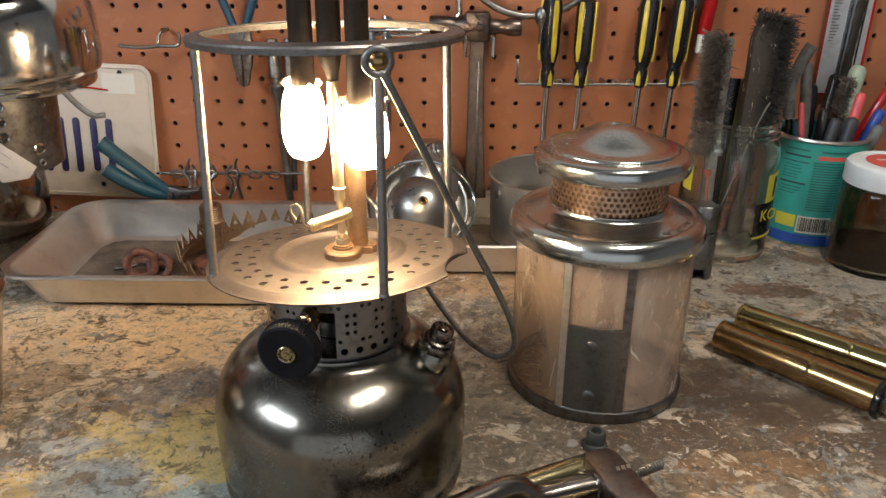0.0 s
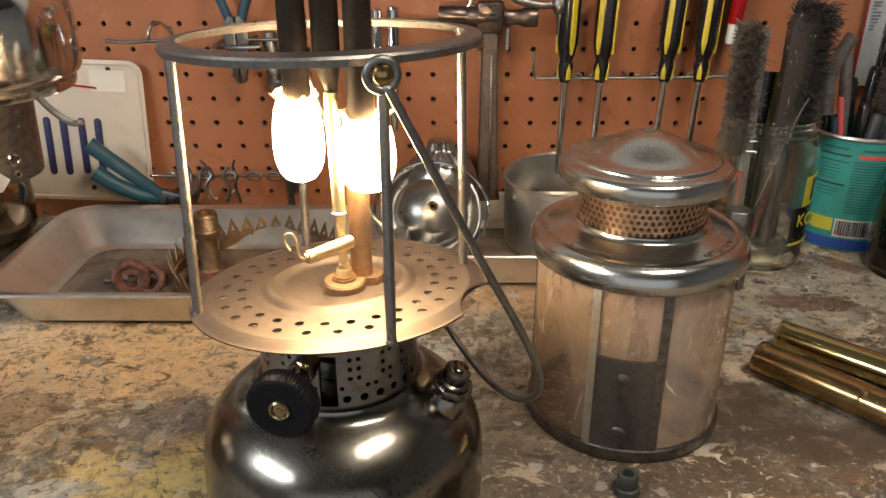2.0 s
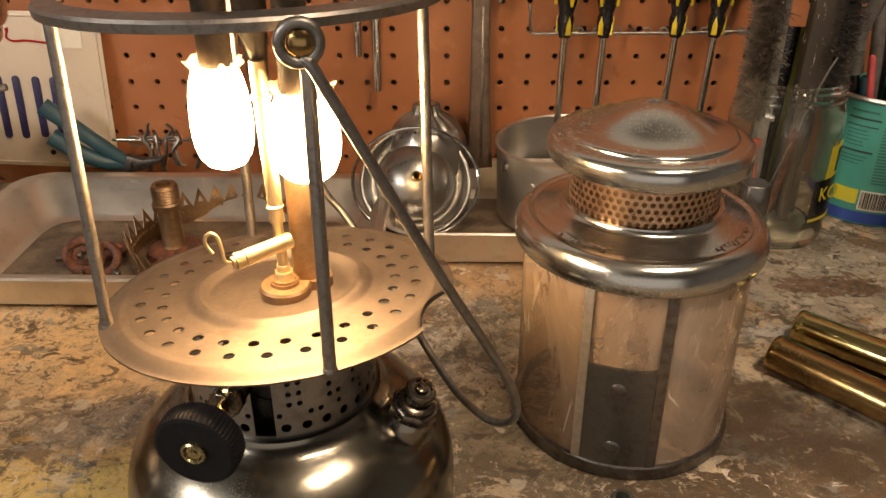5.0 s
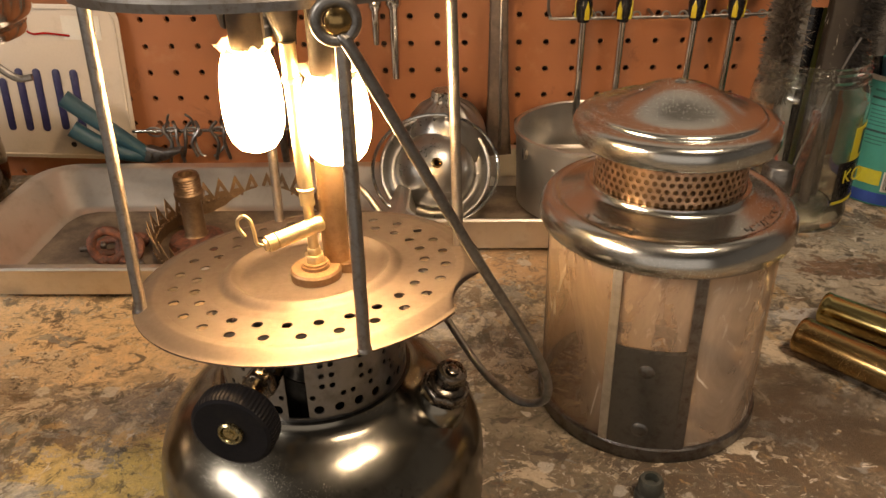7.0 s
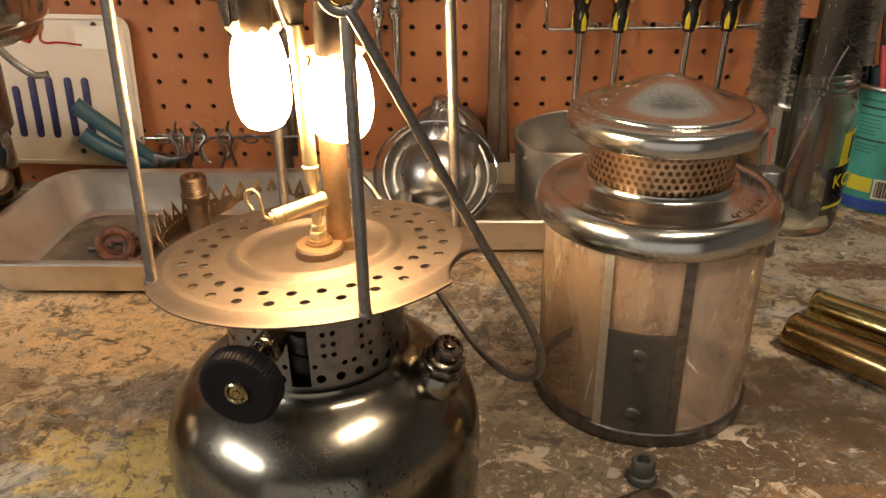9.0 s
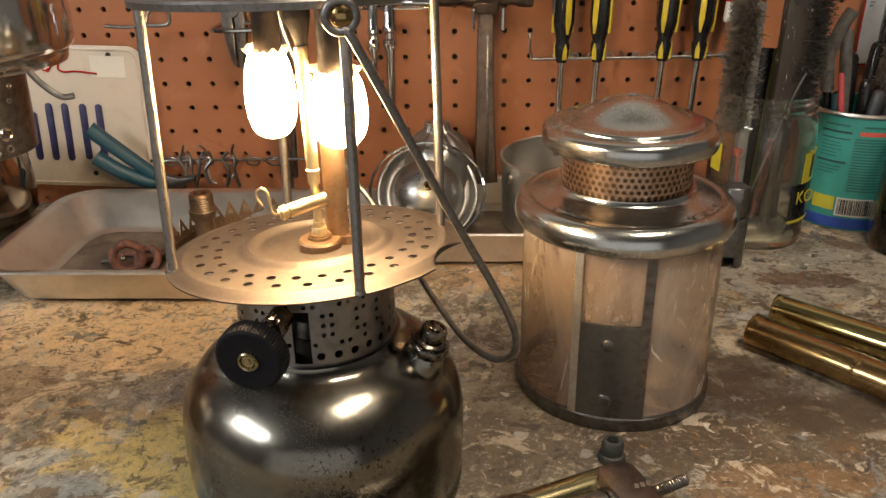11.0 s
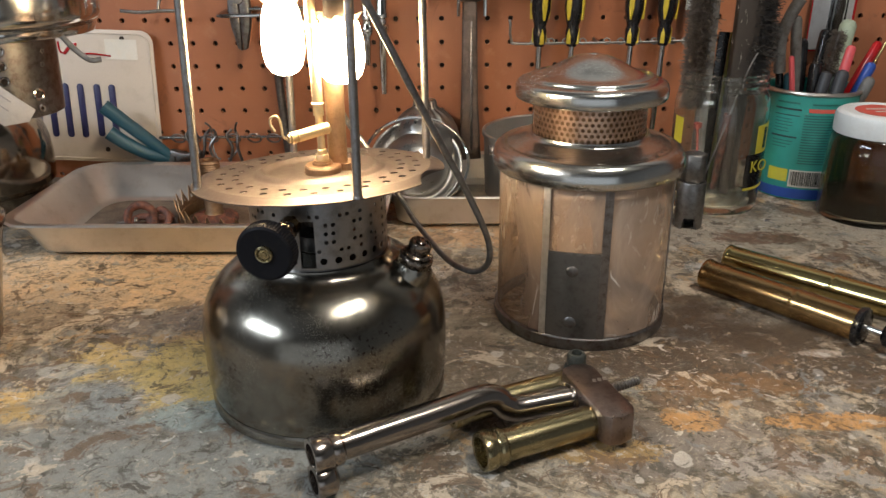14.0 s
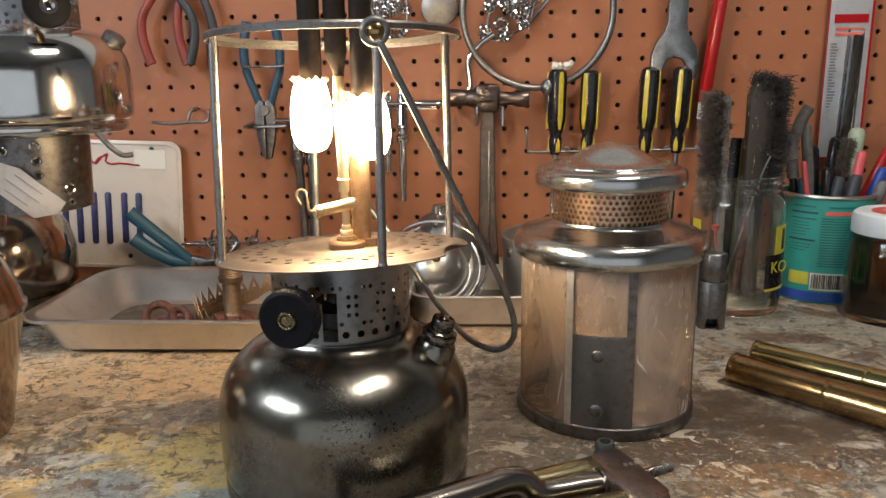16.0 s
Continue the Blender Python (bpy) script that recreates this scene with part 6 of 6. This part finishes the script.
# hammer
hmr = thing("hammer", (0.034, 0.846, 0.2), "old steel hammer hanging head up from hooks", "hammer")
part("head", join(turned((-0.050, 0, 0.016), (0.046, 0, 0.014), [(0, 0), (0.0085, 0.0), (0.0095, 0.002), (0.0095, 0.020), (0.0085, 0.024), (0.0085, 0.028), (0.0105, 0.032), (0.0118, 0.040), (0.0118, 0.056), (0.0095, 0.061), (0.0072, 0.066), (0.0072, 0.078), (0.0092, 0.082), (0.0092, 0.094), (0.0085, 0.0955), (0, 0.0955)], 32), box(0.026, 0.022, 0.030, 0.004, (0.0, 0, 0.015))), HAMMER, hmr, "dull brown steel hammer head")
hh = [(-0.0075, 0.004), (0.0075, 0.004), (0.0085, -0.05), (0.0095, -0.11), (0.0125, -0.160), (0.0135, -0.172), (-0.0105, -0.174), (-0.0115, -0.160), (-0.0095, -0.11), (-0.0085, -0.05)]
part("handle", slab(hh, 0.016, 0.004, Matrix.Translation((0, -0.008, 0))), WOOD, hmr, "worn grey wooden handle")
part("handle_groove", slab([(-0.001, -0.02), (0.001, -0.02), (0.0015, -0.165), (-0.0015, -0.165)], 0.001, 0.0003, Matrix.Translation((0.002, -0.0088, 0))), GUN, hmr)
for x in (-0.012, 0.016):
    part("hook", tube([(x, 0.024, 0.002), (x, 0.0, 0.002), (x, -0.012, 0.002), (x, -0.014, 0.006), (x, -0.014, -0.014)], 0.0020, 8, 4), CHROME, hmr)

# grey hoop with a knob
hp = thing("metal_hoop", (0.088, 0.846, 0.306), "grey metal hoop with a knobbed joint hanging on the pegboard", "hoop")
part("hoop", tube([(0.0805 * math.cos(t), 0, 0.0805 * math.sin(t)) for t in (2 * math.pi * i / 96 for i in range(96))], 0.0036, 12, 0, True), WIRE, hp)
part("joint", lathe([(0, -0.0085), (0.0055, -0.0075), (0.0078, -0.002), (0.0078, 0.003), (0.005, 0.0075), (0, 0.0085)], 24, pose(0.012, -0.002, -0.080)), WIRE, hp)
part("stub", lathe([(0, -0.028), (0.0038, -0.028), (0.0042, -0.016), (0.0055, -0.008), (0, -0.008)], 20, pose(0.014, -0.002, -0.080)), WIRE, hp)
part("peg", rod((0, 0.024, 0.0790), (0, -0.008, 0.0735), 0.002), CHROME, hp)


def scroll(cx, cz, r, turns, start, k):
    return tube([((r * (1 - 0.75 * t / (turns * 6.28))) * math.cos(start + t) + cx, -0.001 * math.sin(3 * t), (r * (1 - 0.75 * t / (turns * 6.28))) * math.sin(start + t) + cz) for t in (turns * 6.28 * i / 26 for i in range(27))], k, 7)


def filigree(at, spin, size, label, stem):
    o = thing("filigree_bracket", at, label, "metal ornament", "cast ornaments on the pegboard", (0, spin, 0))
    rnd = random.Random(int(1000 * at[0]) + 50)
    plate = [(-0.020, 0.045), (0.020, 0.045), (0.023, 0.020), (0.016, -0.004), (0.006, -0.020), (-0.004, -0.022), (-0.014, -0.006), (-0.021, 0.015)]
    part("frame", tube([(x * size, 0, z * size) for x, z in plate], 0.0017, 8, 3, True), CHROME, o)
    for x, z, r, s in ((-0.009, 0.012, 0.008, 0), (0.008, 0.016, 0.009, 2), (0.0, 0.032, 0.009, 4), (-0.012, 0.030, 0.006, 1), (0.013, 0.035, 0.006, 3), (0.0, -0.008, 0.008, 5), (-0.017, 0.0, 0.006, 2.5), (0.018, 0.004, 0.006, 0.5), (0.010, -0.014, 0.006, 1.5), (-0.010, -0.020, 0.006, 4.5)):
        part("scroll", scroll(x * size, z * size, r * size, 1.3, s, 0.0019 * size), CHROME, o)
    for i in range(-4, 5):
        part("lattice_bar", rod(((i * 0.0042 - 0.008) * size, 0.0005, 0.004 * size), ((i * 0.0042 + 0.008) * size, 0.0005, 0.042 * size), 0.0010, 6), CHROME, o)
        part("lattice_bar", rod(((i * 0.0042 + 0.008) * size, 0.0008, 0.004 * size), ((i * 0.0042 - 0.008) * size, 0.0008, 0.042 * size), 0.0010, 6), CHROME, o)
    part("stem", tube([(x * size, 0, z * size) for x, z in stem], 0.0030 * size, 10, 5), CHROME, o)
    part("peg", rod((0, 0.020, 0.044 * size), (0, -0.004, 0.044 * size), 0.0018), WIRE, o)
    return o


filigree((0.053, 0.853, 0.300), 35, 1.15, "cast bright-metal bracket with scroll openwork", [(0.0, -0.018), (-0.006, -0.034), (-0.006, -0.052), (0.004, -0.064), (0.010, -0.074), (0.006, -0.082)])
filigree((-0.068, 0.855, 0.300), -20, 0.9, "cast bright-metal ornament with scroll openwork", [(0.0, -0.018), (0.004, -0.026), (0.002, -0.03)])
dd = thing("metal_disc", (-0.018, 0.855, 0.312), "round dull metal cap hanging from a wire hook", "metal cap")
part("disc", lathe([(0, 0), (0.018, 0), (0.0205, 0.002), (0.0195, 0.007), (0.015, 0.009), (0, 0.010)], 40, pose(0, 0.012, 0, 90, 0, 0)), DISC, dd)
part("hook", tube([(-0.006, -0.001, -0.018), (0.004, -0.002, -0.021), (0.008, 0.0, -0.032), (0.010, 0.004, -0.045)], 0.0012, 8, 5), WIRE, dd)

# a scrap of pale fluff on top of a screwdriver
def fluff():
    bm = bmesh.new()
    rnd = random.Random(21)
    for i in range(9):
        bmesh.ops.create_icosphere(bm, subdivisions=2, radius=rnd.uniform(0.0025, 0.0045), matrix=Matrix.Translation((rnd.uniform(-0.010, 0.012), rnd.uniform(-0.003, 0.003), rnd.uniform(-0.001, 0.004))))
    for v in bm.verts:
        v.co += 0.0022 * noise.noise_vector(v.co * 420)
    return bm


tagged(part("cotton_fluff", moved(fluff(), pose(0.1165, 0.8440, 0.2475)), PAPER, None), "scrap of pale cotton fluff on a screwdriver handle", "fluff")

# wrench
tagged(part("open_wrench", slab([(-0.0095, 0.11), (0.0095, 0.11), (0.0105, 0.045), (0.014, 0.034), (0.022, 0.022), (0.0255, 0.008), (0.0245, -0.006), (0.0195, -0.020), (0.0165, -0.017), (0.0150, -0.002), (0.0085, 0.008), (-0.0010, 0.0105), (-0.0085, 0.007), (-0.0125, -0.004), (-0.0140, -0.021), (-0.0210, -0.012), (-0.0250, 0.000), (-0.0255, 0.012), (-0.0215, 0.024), (-0.0135, 0.036), (-0.0105, 0.045)], 0.008, 0.0018, pose(0.2345, 0.8395, 0.2455, 0, 1.5, 0)), metal("wrench_steel", (0.36, 0.37, 0.385), (0.22, 0.21, 0.2), (0.28, 0.42), 40, 0.06), None), "grey steel open-ended wrench hanging on the pegboard", "wrench")
tagged(part("wrench_peg", rod((0.2345, 0.875, 0.350), (0.2345, 0.832, 0.350), 0.002), WIRE, None), "steel peg behind the wrench", "peg")
rt = thing("red_driver", (0, 0, 0), "slim glossy red tool with a clear tip hanging on the pegboard", "tool")
part("barrel", turned((0.2705, 0.850, 0.2075), (0.2870, 0.850, 0.355), [(0, 0), (0.0062, 0.0), (0.0068, 0.001), (0.0072, 0.148), (0, 0.149)], 32), RED, rt)
part("tip", turned((0.2685, 0.850, 0.1885), (0.2706, 0.850, 0.2078), [(0, 0), (0.0042, 0.0003), (0.0048, 0.002), (0.0056, 0.0193), (0, 0.0194)], 28), WHITE, rt)

# drill packet
dp = thing("drill_packet", (0.4265, 0.862, 0.143), "carded masonry drill in a blister pack, red-edged white card", "tool packet", turn=(0, 0, 0))
part("card", slab([(-0.0245, 0.0), (0.0235, 0.0), (0.0245, 0.245), (-0.0235, 0.245)], 0.0008, 0.0002), RED, dp)
part("print_field", slab([(-0.0232, 0.002), (0.0205, 0.002), (0.0215, 0.243), (-0.0224, 0.243)], 0.0006, 0.0001, Matrix.Translation((0, -0.0005, 0))), CARD, dp)
part("brand_block", box(0.036, 0.0005, 0.009, 0, (0, -0.0010, 0.1515)), RED, dp)
part("print_bar", box(0.030, 0.0004, 0.0030, 0, (-0.001, -0.0010, 0.1405)), RED_MUTED, dp)
part("print_bar", box(0.026, 0.0004, 0.0030, 0, (-0.003, -0.0010, 0.1350)), RED_MUTED, dp)
rnd = random.Random(11)
for i in range(22):
    z = 0.125 - 0.0032 * i
    w = rnd.uniform(0.004, 0.009)
    part("print_bar", box(w, 0.0004, 0.0012, 0, (-0.0195 + w / 2, -0.0010, z)), GRUBBY, dp)


def drill_bit():
    bm = bmesh.new()
    n, L, r = 110, 0.130, 0.0048
    rows = []
    for i in range(n + 1):
        z = L * i / n
        t = z * 210 if z < 0.10 else 21
        row = []
        for k in range(14):
            a = 2 * math.pi * k / 14
            rr = r * (0.72 + 0.28 * abs(math.cos(a)) ** 0.5) if z < 0.10 else r * 0.95
            row.append(bm.verts.new((rr * math.cos(a + t), rr * math.sin(a + t), z)))
        rows.append(row)
    for p, q in zip(rows, rows[1:]):
        for k in range(14):
            bm.faces.new((p[k], p[(k + 1) % 14], q[(k + 1) % 14], q[k]))
    bm.faces.new(rows[0][::-1])
    bm.faces.new(rows[-1])
    return bm


part("drill", moved(drill_bit(), pose(0.0015, -0.006, 0.004, 0, 2, 0)), SOOT, dp, "dark spiral masonry drill")
bl = part("blister", slab([(-0.007, 0.002), (0.010, 0.002), (0.012, 0.140), (-0.004, 0.140)], 0.011, 0.003, Matrix.Translation((0, -0.0115, 0))), CLEAR, dp, "clear plastic blister")
bl.visible_shadow = False
part("peg", rod((0, 0.012, 0.225), (0, -0.012, 0.225), 0.002), WIRE, dp)


# pliers
def pliers(at, spin, scale, grip, label, spread=1.0, grip2=None):
    """Handles up, jaws down."""
    o = thing("pliers", at, label, "pliers", "pliers on the pegboard", (0, spin, 0))
    s, w = scale, spread
    for sg, g in ((-1, grip), (1, grip2 or grip)):
        pts = [(sg * 0.004, 0, 0.0), (sg * 0.010, 0, 0.018), (sg * 0.0205 * w, 0, 0.045), (sg * 0.0220 * w, 0, 0.070), (sg * 0.0165 * w, 0, 0.098)]
        part("handle", tube([(x * s, y, z * s) for x, y, z in pts], 0.0055 * s, 12, 5, taper=(0.75, 1.0)), g, o)
        jaw = [(sg * 0.001, -0.056), (sg * 0.005, -0.054), (sg * 0.0105, -0.030), (sg * 0.0125, -0.012), (sg * 0.0115, 0.004), (sg * 0.006, 0.012), (sg * 0.0008, 0.010), (sg * 0.0004, -0.03)]
        part("jaw", slab([(x * s, z * s) for x, z in (jaw if sg > 0 else jaw[::-1])], 0.009 * s, 0.0015, Matrix.Translation((0, -0.0045 * s, 0))), GUN, o)
    part("rivet", lathe([(0.006 * s, 0.0), (0.0055 * s, 0.0016), (0, 0.002)], 20, pose(0, -0.0045 * s, 0.0, 90, 0, 0)), WIRE, o)
    return o


pliers((-0.2145, 0.852, 0.2040), 0, 0.98, GRIP_BLUE, "blue-handled pliers hanging on the pegboard", 0.92)
for z in (0.252, 0.187):
    b = thing("tool_clip", (-0.2145, 0.8445, z), "bright wire tool clip across the pliers", "tool clip", "wire clips on the pegboard")
    part("wire", tube([(-0.020, 0.026, 0.002), (-0.022, 0.004, 0.0), (-0.018, -0.002, -0.0005), (0.018, -0.002, 0.0), (0.024, 0.002, 0.001), (0.022, 0.026, 0.002)], 0.0014 if z > 0.2 else 0.0021, 8, 4), CHROME, b)
pliers((-0.318, 0.854, 0.352), 180, 0.98, GRIP_GREY, "old pliers with one red and one black grip, hung upside down", 1.35, GRIP_RED)
pliers((-0.292, 0.856, 0.352), 176, 0.98, GRIP_GREY, "pliers with grey and red grips, hung upside down", 0.9, GRIP_RED)
for x, z in ((-0.318, 0.352), (-0.292, 0.352)):
    tagged(part("peg_hook", tube([(x, 0.876, z + 0.006), (x, 0.848, z + 0.006), (x, 0.840, z + 0.010)], 0.0022, 8, 3), CHROME, None), "plain steel pegboard hook", "hook", "pegboard hooks")
hk2 = thing("peg_hook", (-0.31, 0.846, 0.192), "bright wire pegboard hook with a long arm", "hook", "pegboard hooks")
part("arm", tube([(-0.030, -0.006, 0.001), (-0.010, -0.004, -0.001), (0.010, 0.0, 0.0), (0.030, 0.002, 0.001), (0.032, 0.002, 0.014)], 0.0018, 8, 4), WIRE, hk2)
part("upright", tube([(0.008, 0.002, 0.0), (0.010, 0.004, 0.010), (0.013, 0.010, 0.014), (0.013, 0.028, 0.014)], 0.0018, 8, 4), WIRE, hk2)

# blue-green pliers stuck in the rail, lying over the plate
gp = thing("pliers", (-0.309, 0.840, 0.032), "open blue-green handled pliers hooked on the rail", "pliers", "pliers on the pegboard")
part("handle", tube([(0.0, 0.0, 0.0), (-0.018, -0.006, 0.020), (-0.042, -0.012, 0.044), (-0.060, -0.016, 0.062)], 0.0082, 14, 5, taper=(0.8, 1.0)), GRIP_TEAL, gp)
part("handle", tube([(-0.002, 0.0, -0.002), (-0.018, -0.008, 0.004), (-0.040, -0.014, 0.018), (-0.0575, -0.018, 0.033)], 0.0082, 14, 5, taper=(0.8, 1.0)), GRIP_TEAL, gp)
part("jaw", slab([(-0.006, -0.008), (0.004, -0.010), (0.020, -0.006), (0.036, 0.002), (0.037, 0.006), (0.018, 0.004), (0.004, 0.008), (-0.004, 0.006)], 0.010, 0.002, Matrix.Translation((0, -0.004, 0))), GUN, gp)
part("rivet", lathe([(0.0055, 0), (0.005, 0.0018), (0, 0.0022)], 18, pose(0.002, -0.004, -0.001, 90, 0, 0)), WIRE, gp)

rl = thing("tool_rail", (0, 0.850, 0.0515), "bright steel rail with rings and loose tool ends", "tool rail")
part("bar", rod((-0.322, 0, 0.0), (-0.150, 0, 0.001), 0.0018, 10), CHROME, rl)
for x in (-0.300, -0.282, -0.262, -0.236, -0.212, -0.190):
    part("ring", tube([(x + 0.0075 * math.cos(t), -0.003 * math.sin(t), -0.001 + 0.0055 * math.sin(t)) for t in (2 * math.pi * i / 20 for i in range(20))], 0.0010, 7, 0, True), WIRE, rl)
for x, k in ((-0.286, 1), (-0.262, -1), (-0.2335, 1)):
    part("prong", tube([(x, 0.002, 0.0), (x + 0.002, -0.004, -0.012), (x - 0.006 * k, -0.006, -0.022), (x - 0.010 * k, -0.005, -0.024)], 0.0012, 7, 4), WIRE, rl)
    part("prong", tube([(x, 0.002, 0.0), (x + 0.001, -0.002, 0.012), (x + 0.004 * k, -0.004, 0.018)], 0.0012, 7, 4), WIRE, rl)
for x, h, lean in ((-0.284, 0.030, 0.004), (-0.262, 0.024, -0.004), (-0.237, 0.027, 0.003)):
    for sg in (-1, 1):
        part("spring_clip", tube([(x + sg * 0.002, 0.004, 0.008), (x + sg * 0.0065, -0.003, 0.002), (x + sg * 0.0030 + lean, -0.006, -0.010), (x + sg * 0.0070 + lean, -0.007, -h)], 0.0017, 8, 4), GUN, rl)
for x in (-0.3017, -0.2255, -0.1747):
    part("peg", rod((x, 0.0, 0.0), (x, 0.026, 0.0008), 0.0016, 8), CHROME, rl)


def driver(x, y, z1, z0, r, lean, label, mat=CHROME):
    o = thing("socket_driver", (x, y, z1), label, "socket driver", "steel drivers on the pegboard", (0, lean, 0))
    L = z1 - z0
    part("shaft", lathe([(0, 0), (r * 0.85, -0.001), (r, -0.004), (r, -0.035), (r * 1.15, -0.0365), (r * 1.15, -0.041), (r * 0.9, -0.0425), (r * 0.9, -0.048), (r * 1.2, -0.050), (r * 1.2, -0.056), (r * 0.75, -0.060), (r * 0.7, -L * 0.8), (r * 0.55, -L), (0, -L)], 20), mat, o)
    part("peg", rod((0, -0.004, -0.004), (0, 0.022, -0.004), 0.0016, 8), WIRE, o)
    return o


driver(-0.183, 0.855, 0.200, 0.012, 0.0062, -2.5, "long steel driver hanging on the pegboard", WIRE)
driver(-0.166, 0.857, 0.200, 0.030, 0.0046, 1.0, "slim steel driver hanging on the pegboard", GUN)
driver(-0.0775, 0.855, 0.222, 0.132, 0.0052, 0.5, "chromed socket driver hanging on the pegboard")
driver(-0.0605, 0.855, 0.224, 0.100, 0.0060, 0.5, "chromed socket driver with a long tip")
hb2 = thing("tool_bar", (0, 0.850, 0.211), "short steel bar tool lying across pegboard hooks", "steel bar")
part("bar", lathe([(0, 0), (0.0022, 0), (0.0022, 0.040), (0.0036, 0.042), (0.0036, 0.072), (0, 0.073)], 16, pose(-0.088, 0, -0.001, 0, 90, 0)), CHROME, hb2)
part("rod", rod((-0.088, 0.002, -0.006), (-0.022, 0.002, -0.0065), 0.0015, 8), CHROME, hb2)
for x in (-0.0985, -0.0223):
    part("peg", rod((x + 0.012, -0.004, -0.003), (x + 0.012, 0.026, -0.003), 0.0016, 8), WIRE, hb2)
bar3 = thing("tool_bar", (0, 0.8495, 0.190), "short bright bar carrying the drivers", "steel bar")
part("bar", rod((-0.205, 0.0, 0.003), (-0.145, 0.0, 0.003), 0.0020, 10), CHROME, bar3)
for x in (-0.2001, -0.1493):
    part("peg", rod((x, 0.0, 0.003), (x, 0.026, 0.003), 0.0016, 8), WIRE, bar3)

# wall arm that carries the chrome lantern
arm = thing("wall_arm", (0, 0, 0), "steel wall arm carrying the chrome lantern", "wall bracket")
part("arm", tube([(-0.3375, 0.872, 0.46), (-0.3375, 0.75, 0.46), (-0.3375, 0.610, 0.46), (-0.3375, 0.592, 0.466), (-0.3375, 0.588, 0.478)], 0.004, 12, 5), GUN, arm)
part("plate", box(0.03, 0.004, 0.06, 0.001, (-0.3375, 0.868, 0.46)), GUN, arm)
